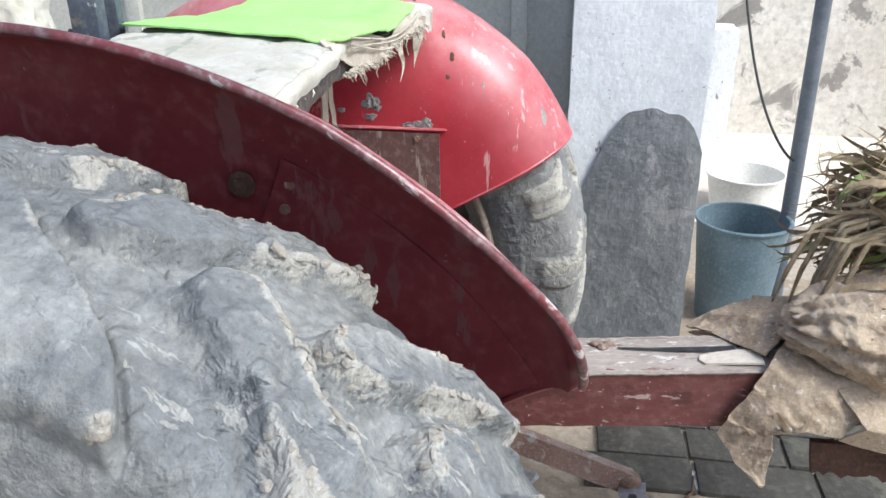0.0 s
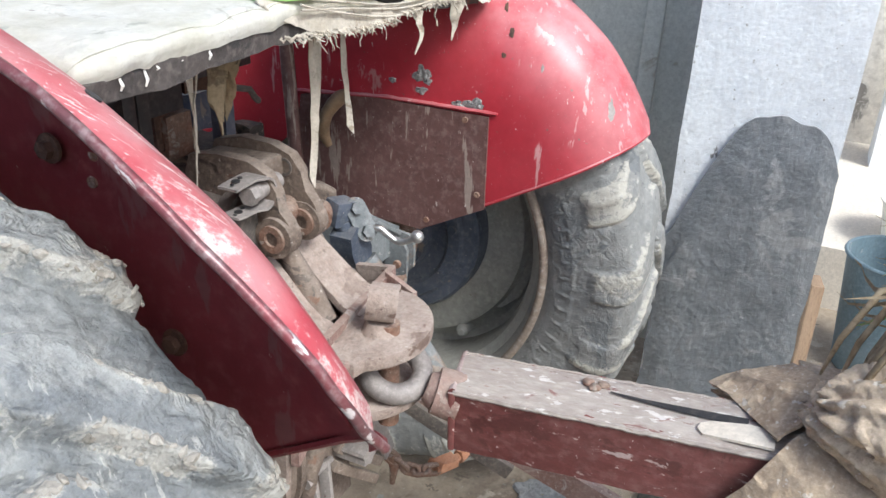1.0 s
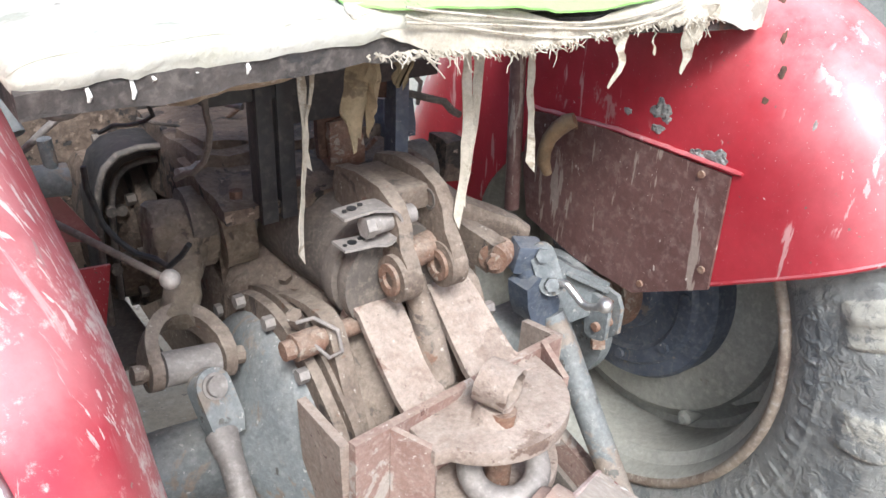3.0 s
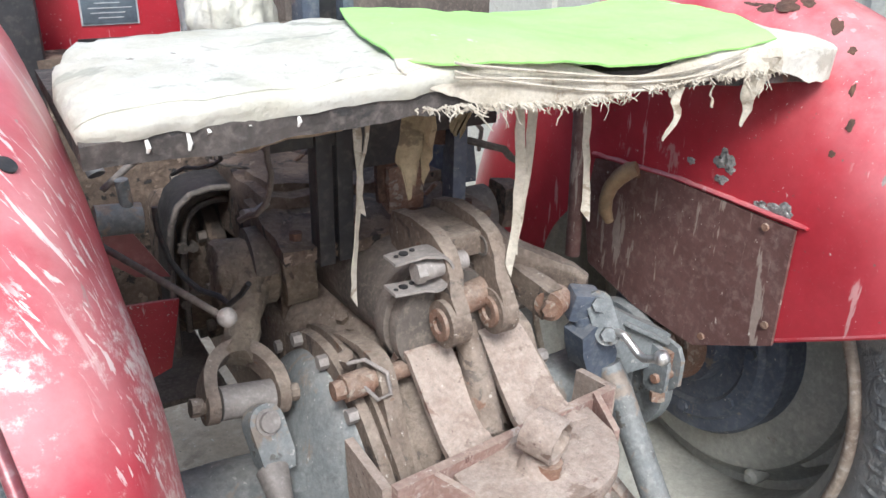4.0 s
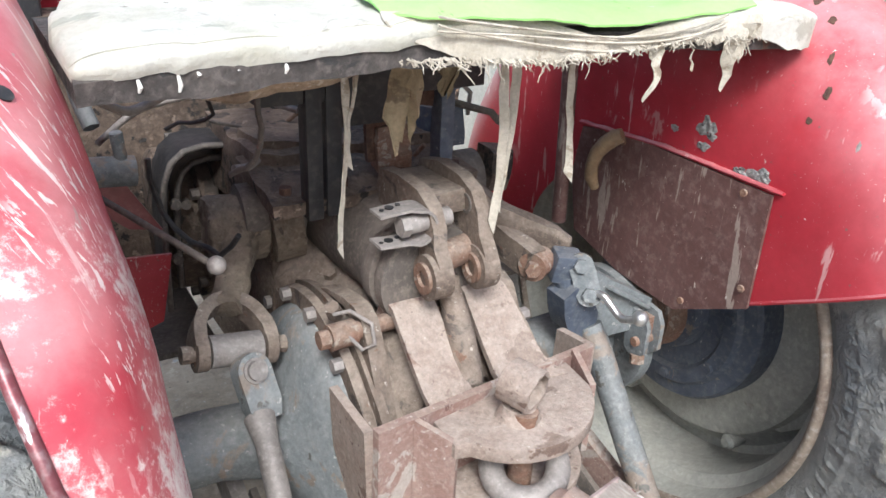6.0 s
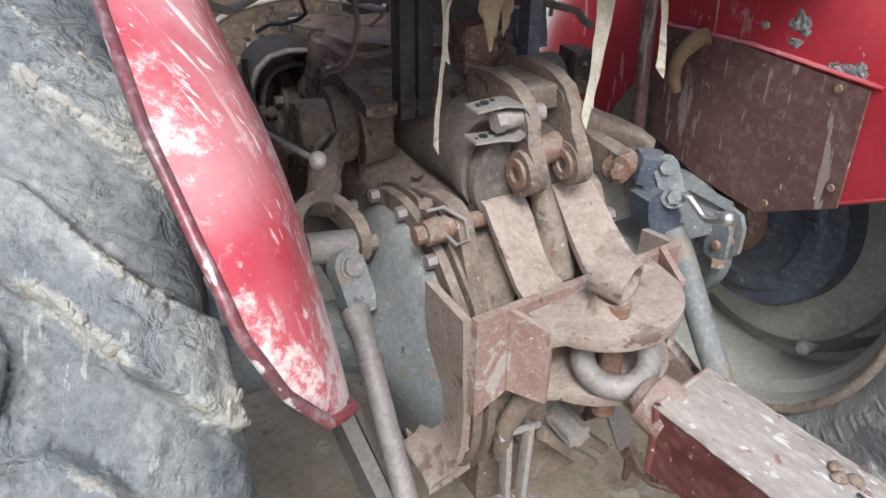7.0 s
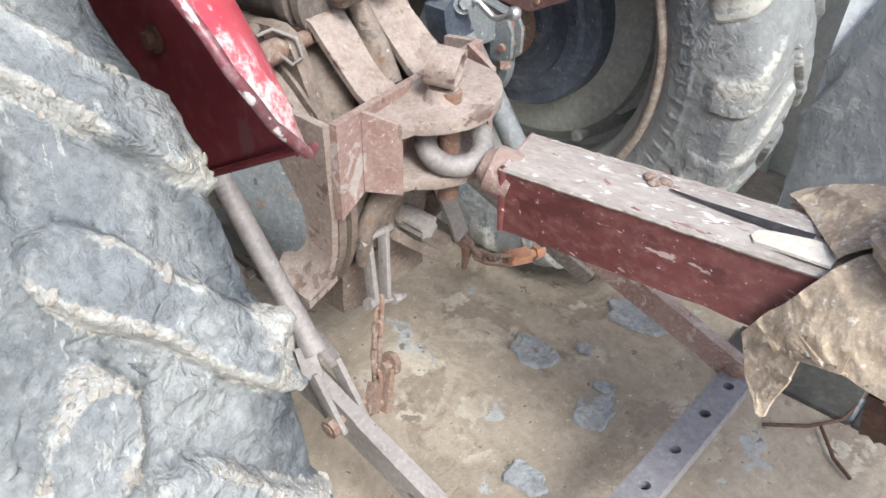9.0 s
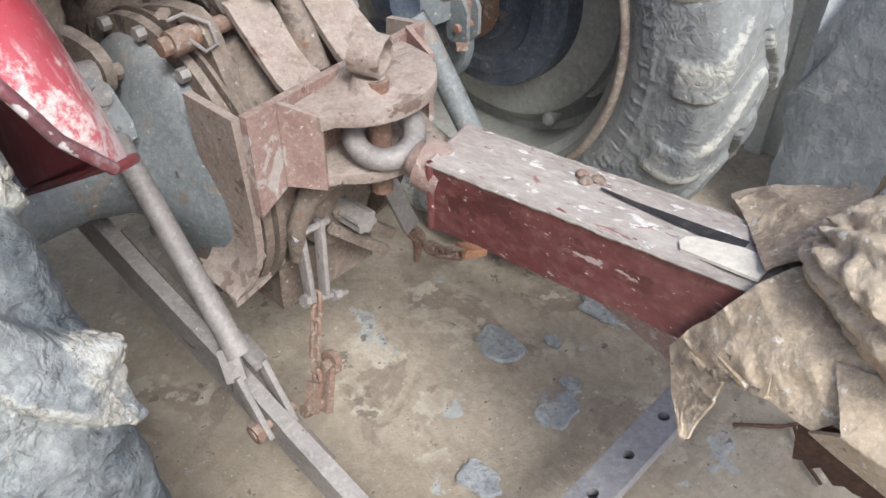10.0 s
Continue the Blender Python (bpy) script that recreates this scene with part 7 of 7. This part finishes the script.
# ---------------------------------------------------------------- load on the drawbar
def along(points, f):
    """A point at a share f of the way along a broken line."""
    pts = [Vector(p) for p in points]
    lens = [(q - p).length for p, q in zip(pts, pts[1:])]
    d = f * sum(lens)
    for p, q, ln in zip(pts, pts[1:], lens):
        if d <= ln or q is pts[-1]:
            return p.lerp(q, min(1, d / ln))
        d -= ln


def drape(lines, nu, nv, amount, scale, thick, seed=0.0):
    """A stiff cloth sheet through several broken lines, crumpled in ridges."""
    bm = bmesh.new()
    rows = []
    for i in range(nu):
        u = i / (nu - 1)
        cross = [along(line, u) for line in lines]
        row = []
        for j in range(nv):
            v = j / (nv - 1) * (len(cross) - 1)
            k = min(int(v), len(cross) - 2)
            p = cross[k].lerp(cross[k + 1], v - k)
            w = noise.noise_vector(p * scale + Vector((seed, 0, 0)))
            ridge = 1 - 4.5 * abs(noise.noise(p * scale * 0.55 + 0.4 * w + Vector((seed, 4, 1))))
            fine_ = 1 - 3.0 * abs(noise.noise(p * scale * 2.3 + 0.6 * w + Vector((seed, 9, 1))))
            row.append(p + amount * (0.35 * w + Vector((-0.45, -0.2, 0.5)) * (0.7 * max(ridge, -0.2) + 0.25 * max(fine_, 0))))
        rows.append(row)
    loft(bm, rows)
    thicken(bm, thick)
    return bm


def build_sack():
    sk = thing("sack", (0.07, -1.0, 0.76), "brown sacking draped and knotted over the drawbar", "sack")
    knot = V(0.062, -0.880, 0.806)
    edge = [(-0.018, -0.774, 0.664), (-0.020, -0.806, 0.730), (-0.014, -0.838, 0.790), (0.020, -0.856, 0.802), knot]
    fold = [(-0.034, -0.800, 0.664), (-0.050, -0.846, 0.700), (-0.054, -0.880, 0.735), (-0.050, -0.915, 0.760), (-0.02, -0.955, 0.785)]
    low = [(-0.048, -0.842, 0.700), (-0.062, -0.935, 0.700), (-0.058, -0.975, 0.742), (-0.045, -0.995, 0.775)]
    part("near_sheet", drape((edge, fold, low), 60, 50, 0.012, 22, 0.004), SACK, sk, "flat pale sacking over the side of the beam", smooth=50)
    part("tail", drape(([(-0.018, -0.774, 0.666), (-0.050, -0.800, 0.634), (-0.079, -0.829, 0.616)], [(-0.030, -0.800, 0.690), (-0.052, -0.824, 0.662), (-0.081, -0.834, 0.617)], [(-0.046, -0.846, 0.706), (-0.066, -0.846, 0.664), (-0.080, -0.838, 0.620)]), 34, 30, 0.010, 30, 0.004, 3.0), SACK, sk, "pointed tail of sacking hanging down", smooth=50)
    part("side_sheet", drape(([(-0.040, -0.93, 0.770), (-0.030, -1.10, 0.80), (-0.02, -1.38, 0.83)], [(-0.085, -0.965, 0.735), (-0.10, -1.10, 0.74), (-0.10, -1.38, 0.75)], [(-0.062, -0.935, 0.700), (-0.095, -1.10, 0.675), (-0.10, -1.38, 0.68)]), 50, 34, 0.014, 14, 0.004, 6.0), SACK, sk, smooth=50)
    # stiff corner thrown over the top, pointing towards the hitch
    part("top_corner", drape(([(0.150, -0.738, 0.762), (0.085, -0.785, 0.778), (0.010, -0.836, 0.794)], [(0.165, -0.775, 0.785), (0.115, -0.815, 0.806), (0.045, -0.862, 0.812)], [(0.196, -0.840, 0.800), (0.140, -0.868, 0.822), knot]), 46, 46, 0.012, 24, 0.004, 9.0), SACK, sk, "stiff folded corner of the sack", smooth=50)
    part("under_fold", drape(([(0.148, -0.742, 0.752), (0.08, -0.80, 0.758), (0.004, -0.842, 0.772)], [(0.16, -0.85, 0.765), (0.10, -0.87, 0.77), (0.04, -0.88, 0.78)]), 24, 14, 0.006, 24, 0.004, 2.0), SACK, sk, smooth=50)
    part("far_sheet", drape(([(0.19, -0.838, 0.798), (0.20, -1.25, 0.82)], [(0.19, -0.86, 0.70), (0.24, -1.25, 0.62)]), 26, 20, 0.012, 12, 0.004, 4.0), SACK, sk, smooth=50)
    part("back_fold", drape(([knot, (0.19, -0.845, 0.806)], [(0.0, -1.05, 0.81), (0.19, -1.05, 0.83)]), 20, 20, 0.010, 16, 0.004, 5.0), SACK, sk, smooth=50)
    # round stuffed roll behind the knot, gathered in pleats
    bm = bmesh.new()
    bmesh.ops.create_icosphere(bm, subdivisions=6, radius=1.0)
    for v in bm.verts:
        d = v.co.normalized()
        fold_ = 0.035 * math.sin(11 * math.atan2(d.z, d.x) + 3 * d.y + 2 * noise.noise(d * 2)) * max(0, d.y + 0.35)
        crease = 1 - 3 * abs(noise.noise(d * 4.2 + 0.5 * noise.noise_vector(d * 3)))
        r = 1 + 0.10 * noise.fractal(d * 1.8, 1.0, 2.0, 2) + fold_ + 0.028 * crease + 0.014 * (1 - 3 * abs(noise.noise(d * 10)))
        v.co = V(0.035, -1.045, 0.838) + V(d.x * 0.112 * r, d.y * 0.172 * r, d.z * 0.082 * r)
    part("stuffed_roll", bm, SACK, sk, "round stuffed roll of sacking", smooth=60)
    bm = bmesh.new()
    bmesh.ops.create_icosphere(bm, subdivisions=4, radius=1.0, matrix=Matrix.Translation(knot + V(0, -0.015, 0.01)) @ Matrix.Diagonal((0.024, 0.028, 0.024, 1)))
    roughen(bm, 0.012, 30)
    part("knot", bm, SACK, sk, smooth=60)
    return sk


build_sack()


def blade(bm, start, way, length, width, sag, twist):
    p, d = Vector(start), Vector(way).normalized()
    side_ = d.cross(Vector((math.sin(twist), math.cos(twist), 0.4))).normalized()
    rows, n = [], 7
    for k in range(n):
        f = k / (n - 1)
        w = width * (1 - f) ** 0.6 * (0.5 + 0.5 * min(1, f * 5)) + 0.0006
        rows.append([p - side_ * w / 2, p + side_ * w / 2])
        p = p + d * length / (n - 1)
        d = (d + Vector((0.5 * math.sin(twist * 7 + k), 0.5 * math.cos(twist * 5 + 0.9 * k), -sag / n - 0.25 * math.sin(twist * 3 + k)))).normalized()
    loft(bm, rows)


def build_straw():
    random.seed(11)
    for mat, count, name, label, wid in ((STRAW, 3200, "dry_stalks", "tangled heap of dry brown maize stalks on the sacking", 0.010), (LEAF, 70, "green_leaves", "a few yellow-green leaves among the dry stalks", 0.016)):
        bm = bmesh.new()
        for _ in range(count):
            y = -1.005 - 0.62 * random.random() ** 1.2
            r = random.random() ** 0.35
            t_ = random.uniform(-0.35, math.pi + 0.1)
            x = 0.20 + 0.17 * r * math.cos(t_)
            z = 0.88 + 0.23 * max(-0.25, r * math.sin(t_)) * (0.55 + 0.45 * min(1, (-y - 0.90) * 4))
            way = (random.uniform(-1, 1), random.uniform(-0.8, 0.9), random.uniform(-0.6, 0.35))
            blade(bm, (x, y, z), way, random.uniform(0.06, 0.17) if mat is STRAW else random.uniform(0.12, 0.24), wid * random.uniform(0.4, 1.5), random.uniform(-0.8, 2.4), random.uniform(0, 6))
        single(name, bm, mat, label, "straw" if mat is STRAW else "leaves", kind="stuff", smooth=80)
    # stalks that hang over the sack
    for k in range(9):
        bm = bmesh.new()
        x, y = 0.05 + 0.10 * random.random(), -0.90 - 0.06 * random.random()
        sweep(bm, [(x + 0.03, y - 0.10, 0.99), (x + 0.01, y - 0.01, 0.95 + 0.02 * random.random()), (x, y + 0.02, 0.88), (x - 0.01 + 0.03 * random.random(), y + 0.03, 0.80 + 0.03 * random.random())], [0.003, 0.005, 0.004, 0.002], 6)
        single("hanging_stalk", bm, STRAW, "long dry stalk hanging over the brown sacking", "stalk", "hanging stalks", smooth=80)


build_straw()


# ---------------------------------------------------------------- yard things
def vessel(name, at, r0, r1, h, mat, label, category):
    b = thing(name, at, label, category)
    bm = bmesh.new()
    n = 48
    prof = [(0.0, 0.004), (r0, 0.004), (r0, 0.0), (r0 + (r1 - r0) * 0.5, h * 0.5), (r1, h - 0.01), (r1 + 0.008, h - 0.006), (r1 + 0.008, h), (r1 - 0.004, h), (r0 - 0.004, 0.012), (0.0, 0.012)]
    rows = [[(at[0] + r * math.cos(2 * math.pi * k / n), at[1] + r * math.sin(2 * math.pi * k / n), at[2] + z) for k in range(n)] for r, z in prof]
    loft(bm, rows, close=True)
    part("body", bm, mat, b, smooth=35)
    return b


drum = vessel("plastic_drum", (1.66, -1.16, GROUND), 0.125, 0.160, 0.385, BLUEPLASTIC, "cut-open faded blue plastic drum standing on the yard floor", "drum")
bm = bmesh.new()
sweep(bm, [(1.66 + 0.164 * math.cos(2 * math.pi * k / 40), -1.16 + 0.164 * math.sin(2 * math.pi * k / 40), GROUND + 0.381) for k in range(40)], 0.006, 8, closed=True)
part("rim_band", bm, BLUEPLASTIC, drum)
vessel("white_tub", (2.2, -1.27, 0.25), 0.125, 0.155, 0.17, WHITEPLASTIC, "dirty white plastic tub on the pale ledge", "tub")
bm = bmesh.new()
rod(bm, (1.72, -1.33, GROUND), (1.72, -1.30, 3.0), 0.026, 18)
single("steel_pole", bm, POLE, "dull blue-grey steel pole standing upright in the yard", "pole")
bm = bmesh.new()
pts = []
for k in range(30):
    f = k / 29
    pts.append((1.70 + 0.35 * (1 - f), -1.31 + 0.19 * (1 - f) + 0.02 * math.sin(f * 3), 0.62 + 0.62 * (1 - f) ** 1.5))
sweep(bm, pts, 0.005, 8)
single("hanging_cable", bm, BLACK, "thin dark cable sagging towards the steel pole", "cable")
bm = bmesh.new()
box(bm, (1.50, -0.93, 0.19), (0.10, 0.035, 0.32), (0, 3, 8))
single("wood_offcut", bm, material("old_board", [(0.24, 0.16, 0.1), (0.34, 0.24, 0.16), (0.2, 0.13, 0.09)], 8, 0.8, bump=0.3, streak=(3, 3, 0.6)), "short brown wooden board leaning beside the pillar", "board", bevel=0.003)

for x, y, rx, ry, sd in ((0.342, -0.288, 0.045, 0.06, 1.0), (0.425, -0.37, 0.016, 0.02, 2.0), (0.60, -0.40, 0.05, 0.075, 3.0), (0.275, -0.485, 0.05, 0.045, 4.0), (0.35, -0.47, 0.02, 0.025, 5.0), (0.66, -0.95, 0.05, 0.12, 6.0), (0.05, -0.47, 0.03, 0.05, 7.0)):
    floor_patch(x, y, rx, ry, sd)


bm = bmesh.new()
box(bm, (3.22, -1.235, 0.56), (0.22, 0.23, 0.64))
bmesh.ops.subdivide_edges(bm, edges=bm.edges[:], cuts=6, use_grid_fill=True)
roughen(bm, 0.008, 12)
single("plaster_post", bm, WHITEWASH, "short whitewashed post standing on the pale ledge", "post", kind="structure", smooth=50)

# damp paving slabs along the pillar side of the yard, darkened by painted shade
PAVING = thing("paving", (0.8, -1.1, GROUND), "damp stone paving slabs with open joints, trailer shade in their dark colour", "paving", kind="structure")
random.seed(21)
for row in range(5):
    x0 = 0.60 + 0.145 * row
    y1 = -0.60 - 0.05 * random.random()
    while y1 > -1.75:
        ln = random.uniform(0.20, 0.34)
        bm = bmesh.new()
        box(bm, (x0 + 0.0675, y1 - ln / 2, GROUND + 0.001 + random.uniform(0, 0.004)), (0.135, ln - 0.01, 0.018), (random.uniform(-0.6, 0.6), random.uniform(-0.6, 0.6), random.uniform(-1.5, 1.5)))
        part("slab", bm, SLAB, PAVING, bevel=0.004)
        y1 -= ln

# rusty bracket hanging under the beam behind the sacking
bm = bmesh.new()
random.seed(8)
edge_ = [(-0.93 - 0.009 * k, 0.598 + 0.016 * noise.noise(Vector((k * 0.45, 2.0, 0))) + random.uniform(-0.005, 0.005)) for k in range(48)]
plate(bm, [(-0.92, 0.655), (-0.925, 0.62)] + edge_ + [(-1.36, 0.66)], 0.012, at_x(-0.004))
single("rusty_bracket", bm, DARKRUST, "jagged dark rusty bracket hanging under the drawbar", "bracket", smooth=40)

# dry root lying over the floor beside the drawbar
bm = bmesh.new()
for line in ([(0.48, -0.77, 0.038), (0.534, -0.841, 0.040), (0.597, -0.888, 0.039), (0.66, -0.90, 0.045)], [(0.548, -0.862, 0.040), (0.487, -0.912, 0.038), (0.462, -0.952, 0.036)]):
    sweep(bm, [Vector(p) + 0.004 * noise.noise_vector(Vector(p) * 40) for p in line], [0.004, 0.0045, 0.004, 0.0015][:len(line)], 6)
single("dry_root", bm, DARKRUST, "thin dark dry root lying on the floor", "root", smooth=70)
